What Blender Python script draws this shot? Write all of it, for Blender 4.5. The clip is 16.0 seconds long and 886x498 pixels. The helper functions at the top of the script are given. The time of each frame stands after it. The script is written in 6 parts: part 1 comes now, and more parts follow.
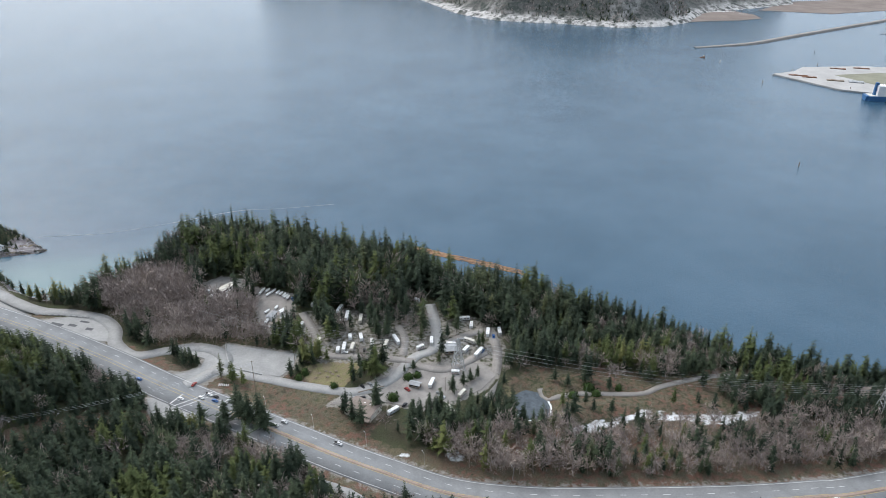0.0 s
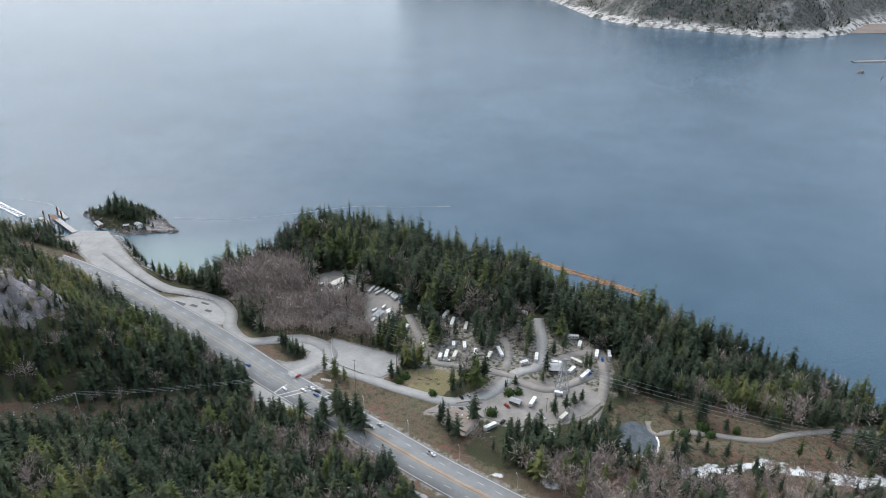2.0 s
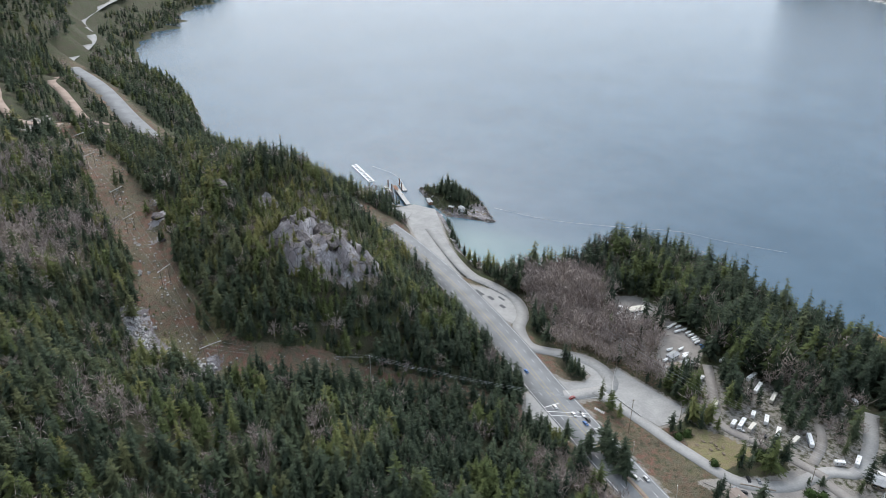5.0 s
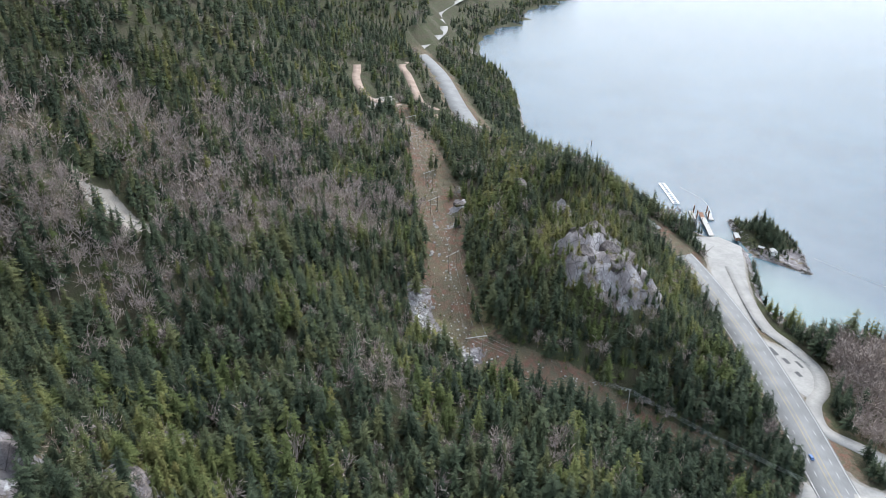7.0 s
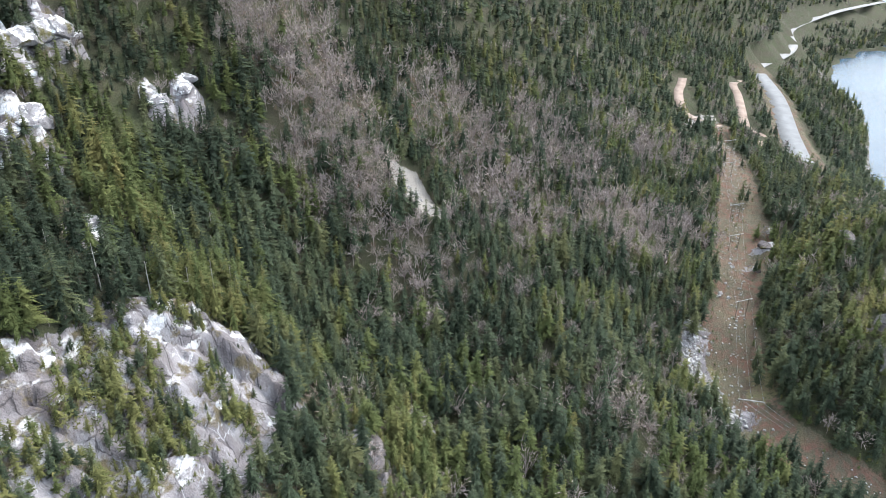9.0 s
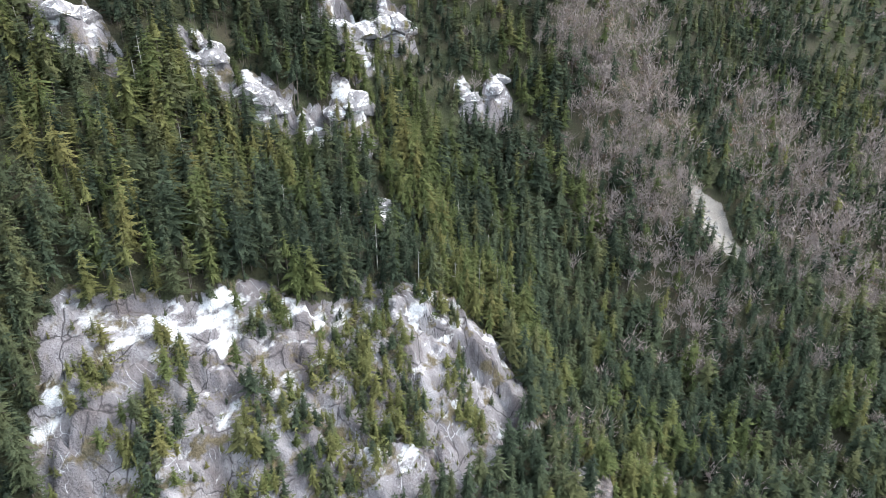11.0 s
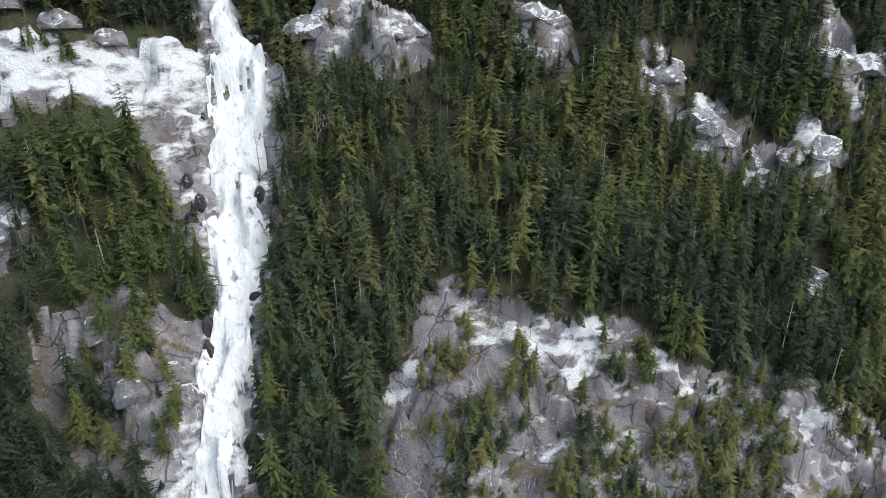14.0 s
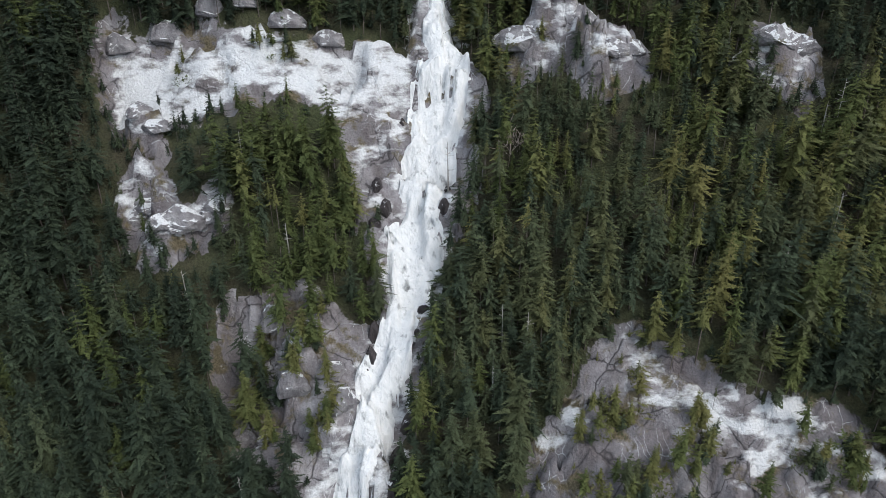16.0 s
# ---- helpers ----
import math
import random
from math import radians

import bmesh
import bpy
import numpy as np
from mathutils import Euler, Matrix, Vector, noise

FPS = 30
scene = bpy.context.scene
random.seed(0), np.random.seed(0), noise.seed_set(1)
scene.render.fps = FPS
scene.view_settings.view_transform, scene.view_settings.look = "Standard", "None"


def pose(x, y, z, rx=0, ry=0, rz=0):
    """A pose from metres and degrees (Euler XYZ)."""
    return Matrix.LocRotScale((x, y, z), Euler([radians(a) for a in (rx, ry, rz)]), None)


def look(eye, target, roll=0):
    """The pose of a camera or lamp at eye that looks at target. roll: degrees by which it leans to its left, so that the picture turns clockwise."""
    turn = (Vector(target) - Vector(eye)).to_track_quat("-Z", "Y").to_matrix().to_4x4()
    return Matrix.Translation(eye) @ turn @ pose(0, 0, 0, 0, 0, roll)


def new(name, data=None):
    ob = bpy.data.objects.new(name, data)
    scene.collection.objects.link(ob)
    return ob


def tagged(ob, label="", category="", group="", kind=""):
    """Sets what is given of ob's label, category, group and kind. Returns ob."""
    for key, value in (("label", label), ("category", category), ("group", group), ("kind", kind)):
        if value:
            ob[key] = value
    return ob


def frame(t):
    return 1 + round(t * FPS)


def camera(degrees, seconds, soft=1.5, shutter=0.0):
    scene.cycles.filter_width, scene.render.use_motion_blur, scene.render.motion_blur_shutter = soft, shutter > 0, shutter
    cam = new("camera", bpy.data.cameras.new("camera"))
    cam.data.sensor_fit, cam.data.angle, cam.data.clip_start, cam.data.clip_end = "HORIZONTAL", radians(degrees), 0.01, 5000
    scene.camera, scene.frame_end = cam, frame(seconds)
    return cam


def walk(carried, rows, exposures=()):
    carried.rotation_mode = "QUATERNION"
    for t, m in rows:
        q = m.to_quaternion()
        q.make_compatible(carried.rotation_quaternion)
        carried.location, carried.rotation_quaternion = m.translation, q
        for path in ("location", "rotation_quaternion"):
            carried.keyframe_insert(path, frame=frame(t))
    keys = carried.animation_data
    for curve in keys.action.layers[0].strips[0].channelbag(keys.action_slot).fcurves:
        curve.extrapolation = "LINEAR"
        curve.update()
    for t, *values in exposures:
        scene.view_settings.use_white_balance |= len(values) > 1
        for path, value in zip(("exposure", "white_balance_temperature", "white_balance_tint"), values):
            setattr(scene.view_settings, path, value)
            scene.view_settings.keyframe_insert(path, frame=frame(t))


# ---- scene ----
cam = camera(64.80, 16.0, soft=0.5)
# seconds, place in metres, yaw, pitch and roll in degrees
PATH = [
    (0, -0.00, -0.00, 300.00, -0.000, -26.347, 0.362),
    (0.5, 0.40, 3.62, 299.52, 2.668, -26.326, 0.397),
    (1, 0.71, 7.08, 299.52, 5.294, -26.316, 0.408),
    (1.5, 0.91, 11.02, 299.56, 7.914, -26.324, 0.409),
    (2, 0.89, 14.76, 299.61, 10.484, -26.321, 0.411),
    (2.5, 0.83, 18.40, 299.60, 13.079, -26.319, 0.444),
    (3, 0.43, 22.28, 299.41, 15.685, -26.310, 0.449),
    (3.2, 0.23, 23.93, 299.19, 16.756, -26.308, 0.447),
    (5.3, -5.33, 41.09, 299.74, 42.814, -26.339, 0.395),
    (5.5, -6.02, 42.59, 299.77, 45.511, -26.335, 0.423),
    (6, -7.67, 46.18, 300.26, 52.118, -26.337, 0.488),
    (6.5, -9.79, 49.04, 300.76, 58.496, -26.322, 0.543),
    (7, -12.05, 51.99, 300.81, 64.901, -26.302, 0.620),
    (7.5, -14.32, 54.69, 301.07, 71.345, -26.283, 0.639),
    (8, -17.13, 57.02, 301.12, 77.763, -26.281, 0.672),
    (8.5, -20.15, 59.51, 300.92, 84.369, -26.261, 0.710),
    (9, -23.70, 61.32, 301.12, 90.970, -26.292, 0.723),
    (9.2, -25.15, 62.18, 300.96, 93.612, -26.303, 0.719),
    (11.3, -40.29, 68.40, 302.72, 121.716, -26.316, 0.165),
    (11.5, -41.86, 68.28, 302.71, 124.339, -26.318, 0.155),
    (12, -45.77, 67.62, 302.86, 130.838, -26.318, 0.166),
    (12.5, -49.27, 67.01, 303.37, 137.369, -26.322, 0.144),
    (13, -52.99, 66.19, 303.78, 143.942, -26.309, 0.113),
    (13.5, -56.80, 64.89, 304.23, 150.514, -26.304, 0.087),
    (14, -60.39, 63.04, 304.67, 156.389, -26.309, 0.071),
    (14.5, -63.24, 60.97, 305.20, 161.430, -26.316, 0.043),
    (15, -65.73, 58.38, 305.61, 166.412, -26.318, 0.042),
    (15.5, -67.74, 55.49, 305.98, 171.018, -26.306, 0.075),
    (16, -69.39, 52.46, 306.24, 174.648, -26.289, 0.160),
]
walk(cam, [(t, pose(x, y, z, 90 + pitch, 0, yaw) @ pose(0, 0, 0, 0, 0, roll)) for t, x, y, z, yaw, pitch, roll in PATH],
     exposures=[(0, 0.65), (3, 0.65), (5.5, 0.75), (7, 1.15), (8.5, 1.52), (11.5, 1.34), (12.5, 1.08), (14, 0.52), (16, 0.22)])

# ---------------------------------------------------------------- light
SUN_YAW, SUN_HIGH = 45, 47
world = bpy.data.worlds.new("overcast_sky")
scene.world = world
world.use_nodes = True
wt = world.node_tree
wt.nodes.clear()
sky = wt.nodes.new("ShaderNodeTexSky")
sky.sky_type, sky.sun_disc = "NISHITA", False
sky.sun_elevation, sky.sun_rotation = radians(SUN_HIGH), radians(-SUN_YAW)
sky.air_density, sky.dust_density, sky.ozone_density = 1.0, 4.0, 1.0
veil = wt.nodes.new("ShaderNodeHueSaturation")
veil.inputs["Saturation"].default_value = 0.8
back = wt.nodes.new("ShaderNodeBackground")
back.inputs["Strength"].default_value = 0.105
out = wt.nodes.new("ShaderNodeOutputWorld")
wt.links.new(sky.outputs[0], veil.inputs["Color"])
cloud = wt.nodes.new("ShaderNodeMix")
cloud.data_type = "RGBA"
cloud.inputs[0].default_value = 0.64
cloud.inputs[7].default_value = (7.8, 9.0, 10.5, 1)
wt.links.new(veil.outputs[0], cloud.inputs[6])
wt.links.new(cloud.outputs[2], back.inputs["Color"])
wt.links.new(back.outputs[0], out.inputs[0])
lamp = bpy.data.lights.new("sun", "SUN")
lamp.energy, lamp.angle, lamp.color = 1.5, radians(38), (1.0, 0.97, 0.93)
sun = new("sun", lamp)
sun.matrix_world = look((-400 * math.sin(radians(SUN_YAW)), 400 * math.cos(radians(SUN_YAW)), 400 * math.tan(radians(SUN_HIGH))), (0, 0, 0))

# ---------------------------------------------------------------- materials


def node(tree, kind, **values):
    n = tree.nodes.new(kind)
    for key, value in values.items():
        n.inputs[key.replace("_", " ")].default_value = value
    return n


def blend(tree, factor, a, b):
    """Mixes two colours; each of the three is a socket or a value."""
    n = tree.nodes.new("ShaderNodeMix")
    n.data_type = "RGBA"
    for socket, value in zip((n.inputs[0], n.inputs[6], n.inputs[7]), (factor, a, b)):
        if isinstance(value, bpy.types.NodeSocket):
            tree.links.new(value, socket)
        else:
            socket.default_value = (*value, 1) if isinstance(value, tuple) else value
    return n.outputs[2]


def speckle(tree, scale, detail=4.0, low=0.4, high=0.6, stretch=None):
    """Noise in metres, cut between low and high."""
    tex = node(tree, "ShaderNodeTexNoise", Scale=scale, Detail=detail, Roughness=0.6)
    at = tree.nodes.new("ShaderNodeTexCoord").outputs["Object"]
    if stretch:
        m = node(tree, "ShaderNodeMapping", Scale=stretch)
        tree.links.new(at, m.inputs[0])
        at = m.outputs[0]
    tree.links.new(at, tex.inputs["Vector"])
    cut = node(tree, "ShaderNodeMapRange", From_Min=low, From_Max=high)
    tree.links.new(tex.outputs[0], cut.inputs[0])
    return cut.outputs[0]


def fresh(name, roughness=0.9, metallic=0.0):
    m = bpy.data.materials.new(name)
    m.use_nodes = True
    bsdf = m.node_tree.nodes["Principled BSDF"]
    bsdf.inputs["Roughness"].default_value, bsdf.inputs["Metallic"].default_value = roughness, metallic
    bsdf.inputs["Specular IOR Level"].default_value = 0.3
    return m, m.node_tree, bsdf


def relief(tree, bsdf, height, strength, distance):
    b = node(tree, "ShaderNodeBump", Strength=strength, Distance=distance)
    tree.links.new(height, b.inputs["Height"])
    tree.links.new(b.outputs[0], bsdf.inputs["Normal"])


def surface(name, dark, pale, grain, patch, roughness=0.9, metallic=0.0, bump=0.3, lift=0.1):
    """A material with variation at two scales: grain and patch are sizes in metres."""
    m, tree, bsdf = fresh(name, roughness, metallic)
    fine, wide = speckle(tree, 1 / grain, 4, 0.3, 0.7), speckle(tree, 1 / patch, 3, 0.35, 0.65)
    mid = tuple((a + b) / 2 for a, b in zip(dark, pale))
    colour = blend(tree, wide, blend(tree, fine, dark, mid), blend(tree, fine, mid, pale))
    tree.links.new(colour, bsdf.inputs["Base Color"])
    if bump:
        relief(tree, bsdf, fine, bump, lift)
    return m


def leafage(name, dark, pale, warm, gaps=0.0, grain=2.0):
    """Needles and leaves: varies from sprig to sprig and, by a tone per tree that in places holds painted shade, from
    tree to tree.
    """
    m, tree, bsdf = fresh(name, 0.85)
    bsdf.inputs["Specular IOR Level"].default_value = 0.08
    geo = tree.nodes.new("ShaderNodeNewGeometry")
    own = tree.nodes.new("ShaderNodeAttribute")
    own.attribute_name = "tone"
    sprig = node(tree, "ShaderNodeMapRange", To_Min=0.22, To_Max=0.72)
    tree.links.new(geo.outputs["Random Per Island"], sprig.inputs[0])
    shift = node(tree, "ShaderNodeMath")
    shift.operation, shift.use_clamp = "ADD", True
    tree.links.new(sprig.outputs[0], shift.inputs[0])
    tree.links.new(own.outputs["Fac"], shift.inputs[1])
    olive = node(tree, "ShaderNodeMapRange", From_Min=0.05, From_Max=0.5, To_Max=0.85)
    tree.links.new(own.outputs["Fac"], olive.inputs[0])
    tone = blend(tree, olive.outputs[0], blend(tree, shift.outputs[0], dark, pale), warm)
    colour = blend(tree, speckle(tree, 0.016, 2, 0.35, 0.7), blend(tree, 0.35, tone, dark), tone)
    tree.links.new(colour, bsdf.inputs["Base Color"])
    if gaps:
        tex = node(tree, "ShaderNodeTexNoise", Scale=grain, Detail=3.0, Roughness=0.6)
        tree.links.new(geo.outputs["Position"], tex.inputs["Vector"])
        cut = node(tree, "ShaderNodeMapRange", From_Min=gaps - 0.015, From_Max=gaps + 0.015)
        tree.links.new(tex.outputs[0], cut.inputs[0])
        tree.links.new(cut.outputs[0], bsdf.inputs["Alpha"])
    return m


def cliff(name, dark, pale, cap):
    """Jointed rock with streaks, cracks and, on its level tops, rime."""
    m, tree, bsdf = fresh(name, 0.9)
    fine, streak, spot = speckle(tree, 1.7, 5, 0.3, 0.7), speckle(tree, 0.25, 6, 0.35, 0.65, (1, 1, 0.35)), speckle(tree, 0.3, 8, 0.42, 0.6)
    stone = blend(tree, streak, blend(tree, fine, tuple(c * 0.75 for c in dark), dark), blend(tree, fine, tuple(c * 0.8 for c in pale), pale))
    stone = blend(tree, speckle(tree, 0.12, 6, 0.55, 0.64), stone, blend(tree, fine, (0.09, 0.085, 0.035), (0.19, 0.165, 0.08)))
    up = tree.nodes.new("ShaderNodeSeparateXYZ")
    tree.links.new(tree.nodes.new("ShaderNodeNewGeometry").outputs["Normal"], up.inputs[0])
    add = node(tree, "ShaderNodeMath")
    add.operation = "MULTIPLY_ADD"
    tree.links.new(spot, add.inputs[0])
    add.inputs[1].default_value = 0.75
    tree.links.new(up.outputs[2], add.inputs[2])
    lies = node(tree, "ShaderNodeMapRange", From_Min=cap, From_Max=cap + 0.12)
    tree.links.new(add.outputs[0], lies.inputs[0])
    tree.links.new(blend(tree, lies.outputs[0], stone, blend(tree, fine, (0.66, 0.67, 0.69), (0.84, 0.85, 0.86))), bsdf.inputs["Base Color"])
    both = node(tree, "ShaderNodeMath")
    both.operation = "ADD"
    tree.links.new(fine, both.inputs[0])
    tree.links.new(streak, both.inputs[1])
    relief(tree, bsdf, both.outputs[0], 0.7, 0.6)
    return m


GRANITE_FACE = cliff("granite_face", (0.17, 0.16, 0.172), (0.4, 0.385, 0.395), 1.06)
BROWN_FACE = cliff("brown_granite_face", (0.085, 0.074, 0.075), (0.25, 0.222, 0.22), 1.68)
WET_ROCK = cliff("wet_rock", (0.035, 0.03, 0.03), (0.12, 0.105, 0.11), 1.3)
FIR = leafage("fir_needles", (0.027, 0.038, 0.026), (0.076, 0.1, 0.058), (0.115, 0.116, 0.048), 0.455, 2.6)
CEDAR = leafage("cedar_sprays", (0.055, 0.072, 0.028), (0.13, 0.15, 0.055), (0.175, 0.155, 0.06), 0.455, 2.6)
TWIG = leafage("bare_twigs", (0.21, 0.174, 0.16), (0.44, 0.38, 0.352), (0.34, 0.275, 0.228), 0.36, 3.0)
SHRUB = leafage("shrub_leaves", (0.025, 0.045, 0.015), (0.06, 0.09, 0.03), (0.07, 0.08, 0.03))
SCRUB = leafage("brown_scrub", (0.1, 0.075, 0.06), (0.21, 0.16, 0.13), (0.17, 0.13, 0.09))
BARK = surface("bark", (0.05, 0.04, 0.033), (0.17, 0.15, 0.13), 0.4, 4, 0.95)
SNAG = surface("weathered_dead_wood", (0.25, 0.23, 0.21), (0.48, 0.46, 0.43), 0.4, 4, 0.9)
ASPHALT = surface("worn_asphalt", (0.155, 0.16, 0.166), (0.25, 0.256, 0.262), 0.8, 14, 0.9, bump=0.1, lift=0.02)
OLD_ASPHALT = surface("pale_old_asphalt", (0.23, 0.228, 0.225), (0.36, 0.355, 0.345), 1.2, 12, 0.92, bump=0.1, lift=0.02)
PATCHED = surface("dark_tar_patch", (0.07, 0.075, 0.08), (0.12, 0.12, 0.125), 0.8, 5, 0.9)
GRAVEL = surface("packed_gravel", (0.165, 0.152, 0.141), (0.305, 0.285, 0.267), 0.7, 9, 0.95, bump=0.3, lift=0.05)
DIRT = surface("reddish_dirt", (0.2, 0.14, 0.11), (0.4, 0.32, 0.27), 0.9, 14, 0.95)
WHITE_LINE = surface("white_road_paint", (0.5, 0.5, 0.5), (0.75, 0.75, 0.74), 0.5, 3, 0.7, bump=0)
YELLOW_LINE = surface("yellow_road_paint", (0.4, 0.29, 0.1), (0.55, 0.4, 0.14), 0.5, 3, 0.7, bump=0)
CONCRETE = surface("weathered_concrete", (0.3, 0.295, 0.285), (0.5, 0.49, 0.47), 0.6, 4, 0.9)
WHITE = surface("white_painted_metal", (0.66, 0.66, 0.66), (0.82, 0.82, 0.82), 0.6, 3, 0.45, bump=0)
CREAM = surface("cream_painted_panel", (0.5, 0.47, 0.41), (0.68, 0.65, 0.58), 0.6, 3, 0.6, bump=0)
GLASS = surface("dark_window_glass", (0.015, 0.018, 0.02), (0.04, 0.045, 0.05), 0.6, 2, 0.08, bump=0)
RUBBER = surface("black_rubber", (0.012, 0.012, 0.012), (0.03, 0.03, 0.03), 0.2, 1, 0.9)
STEEL = surface("galvanised_steel", (0.42, 0.43, 0.44), (0.62, 0.63, 0.64), 0.4, 3, 0.5, 0.6, bump=0)
RUST = surface("rusty_steel", (0.12, 0.06, 0.04), (0.26, 0.14, 0.09), 0.5, 4, 0.85)
TIMBER = surface("weathered_timber", (0.16, 0.12, 0.09), (0.3, 0.25, 0.2), 0.5, 4, 0.9)
LOG = surface("floating_log_bark", (0.2, 0.11, 0.06), (0.42, 0.26, 0.16), 0.6, 5, 0.85)
ROOF = surface("brown_shingle_roof", (0.17, 0.135, 0.115), (0.29, 0.245, 0.215), 0.5, 5, 0.9)
GREY_ROOF = surface("grey_metal_roof", (0.22, 0.23, 0.24), (0.4, 0.41, 0.42), 0.5, 5, 0.6)
BLUE_TARP = surface("blue_tarpaulin", (0.02, 0.09, 0.32), (0.06, 0.2, 0.55), 0.5, 3, 0.5)
HULL_BLUE = surface("blue_ship_paint", (0.03, 0.1, 0.24), (0.06, 0.17, 0.34), 2, 20, 0.5, bump=0)

# ---------------------------------------------------------------- landform
# tops, saddles and feet of the slopes: east, north, height
FALLS_SLOPE = [
    (-305, -70, 189), (-303, -115, 253), (-264, -94, 227), (-247, -69, 195), (-240, -115, 234), (-228, -109, 238), (-218, -90, 207), (-218, -27, 173),
    (-213, -122, 257), (-197, -43, 181), (-177, -145, 262), (-167, -91, 214), (-159, -48, 180), (-148, -98, 225), (-139, -144, 266), (-138, -62, 197),
    (-135, -37, 172), (-126, -83, 213), (-121, -152, 270), (-103, -74, 193), (-96, -116, 229), (-90, -50, 158), (-90, -20, 130), (-80, -113, 219),
    (-77, -142, 249), (-70, -100, 198), (-62, -72, 184), (-59, -88, 202), (-36, -101, 210), (-30, -60, 160), (-29, -146, 270), (-20, -80, 178),
    (-7, -148, 253), (100, -50, 150), (330, -100, 250),
]
HILLSIDE = [
    (-586, 63, 191), (-560, 340, 90), (-540, 430, 70), (-520, -60, 290), (-500, 143, 117), (-481, 269, 76), (-480, 380, 90), (-445, 222, 89),
    (-430, -60, 250), (-430, 35, 131), (-427, -10, 196), (-427, 193, 92), (-426, 368, 129), (-420, -150, 340), (-416, 248, 62), (-410, 28, 157),
    (-399, 47, 139), (-394, 26, 167), (-389, 234, 67), (-385, 285, 104), (-380, -150, 300), (-378, 302, 89), (-371, 112, 102), (-361, -22, 154),
    (-355, -72, 212), (-344, 18, 115), (-344, 89, 103), (-341, -53, 186), (-340, 153, 71), (-338, 60, 86), (-326, 275, 97), (-326, 355, 66),
    (-314, 313, 115), (-312, 340, 80), (-306, 143, 86), (-296, 251, 69), (-269, 97, 69), (-264, -3, 126), (-261, 42, 92), (-251, 113, 67),
    (-202, -4, 150), (-170, 30, 95), (-150, -5, 130), (-100, 60, 70), (-50, -10, 120),
]
LOWLAND = [
    (-480, 450, 40), (-400, 452, 20), (-361, 223, 47), (-360, 480, 9), (-330, 440, 11), (-321, 222, 53), (-320, 420, 14), (-300, 190, 52),
    (-262, 291, 18), (-258, 340, 44), (-230, 390, 12), (-230, 570, 10), (-229, 221, 59), (-200, 180, 42), (-180, 120, 45), (-160, 250, 22),
    (-160, 300, 14), (-150, 540, 12), (-100, 200, 25), (-100, 420, 11), (-60, 480, 12), (0, 330, 10), (60, 220, 14), (100, 380, 10),
    (150, 100, 50), (200, 330, 10),
]
FAR_RANGE = [
    (-2200, 800, 350), (-1809, 915, 60), (-1700, 500, 330), (-1653, 800, 60), (-1500, 250, 420), (-1397, 690, 52), (-1250, 300, 190), (-1234, 583, 50),
    (-1100, 420, 95), (-1066, 540, 48), (-1000, 100, 300), (-960, 300, 120), (-900, 380, 85), (-860, 475, 48), (-850, 150, 215), (-800, -100, 420),
    (-777, 342, 80), (-720, 450, 46), (-700, 0, 300), (-700, 200, 130), (-640, 400, 75), (-640, 500, 45), (-500, -220, 430), (-300, -300, 440),
    (-200, -230, 360), (-90, -240, 340), (-89, -175, 276), (-86, -161, 263), (0, -300, 400), (1, -169, 273), (120, -170, 300), (320, 150, 40),
    (400, 300, 15), (600, 0, 250), (700, 350, 20), (900, 200, 150),
]
SHORE = [(-2600, 1900), (-2087, 1455), (-2015, 1281), (-1768, 1121), (-1693, 989), (-1571, 880), (-1391, 779), (-1177, 736),
         (-1013, 660), (-933, 618), (-827, 566), (-700, 560), (-609, 575), (-530, 560), (-474, 568), (-440, 572), (-424, 566), (-397, 546),
         (-360, 514), (-330, 505), (-303, 512), (-284, 529), (-266, 556), (-262, 588), (-243, 617), (-206, 630), (-158, 621),
         (-96, 591), (-19, 565), (38, 534), (107, 499), (186, 451), (256, 412), (330, 400), (700, 420), (1200, 500), (2600, 700)]
# middle lines of the roads: east, north, height
HIGHWAY = [(700, 390, 12), (430, 330, 11), (247, 289, 10), (208, 283, 10), (160, 279, 10), (100, 277, 10), (50, 277, 10), (6, 283, 10), (-33, 299, 10),
           (-61, 312, 10), (-92, 328, 10), (-125, 345, 10), (-152, 359, 10), (-186, 377, 10), (-243, 410, 10), (-326, 452, 10), (-428, 492, 11),
           (-500, 506, 14), (-570, 498, 22), (-640, 472, 34), (-733, 445, 45), (-858, 473, 46), (-1066, 538, 47), (-1234, 575, 48)]
HIGHWAY_SOUTH = [(-1234, 575, 48), (-1296, 600, 49), (-1380, 672, 50), (-1480, 735, 52), (-1653, 800, 56), (-1809, 914, 58), (-1984, 1073, 60), (-2200, 1300, 60)]
FRONTAGE = [(-458, 556, 6), (-430, 540, 6), (-398, 520, 7), (-347, 488, 8), (-318, 473, 9), (-292, 470, 9), (-265, 462, 9), (-248, 446, 9),
            (-240, 428, 9), (-221, 413, 9), (-200, 417, 10), (-183, 422, 10), (-165, 419, 10), (-152, 405, 10), (-162, 388, 10), (-172, 378, 10)]
CAMP_ROAD = [(-158, 395, 10), (-122, 386, 10), (-88, 376, 10.5), (-57, 371, 11), (-35, 384, 11), (-20, 410, 11), (-6, 421, 11), (-5, 448, 12), (-10, 482, 12)]
LOOP_WEST = [(-19, 405, 11), (-48, 410, 11), (-80, 412, 11), (-90, 428, 11), (-100, 449, 11.5), (-110, 468, 12)]
LOOP_EAST = [(-5, 421, 11), (15, 437, 11), (33, 445, 11), (39, 426, 11), (38, 400, 10.5), (30, 366, 10)]
LANE_MID = [(-19, 400, 11), (4, 396, 11), (31, 417, 11)]
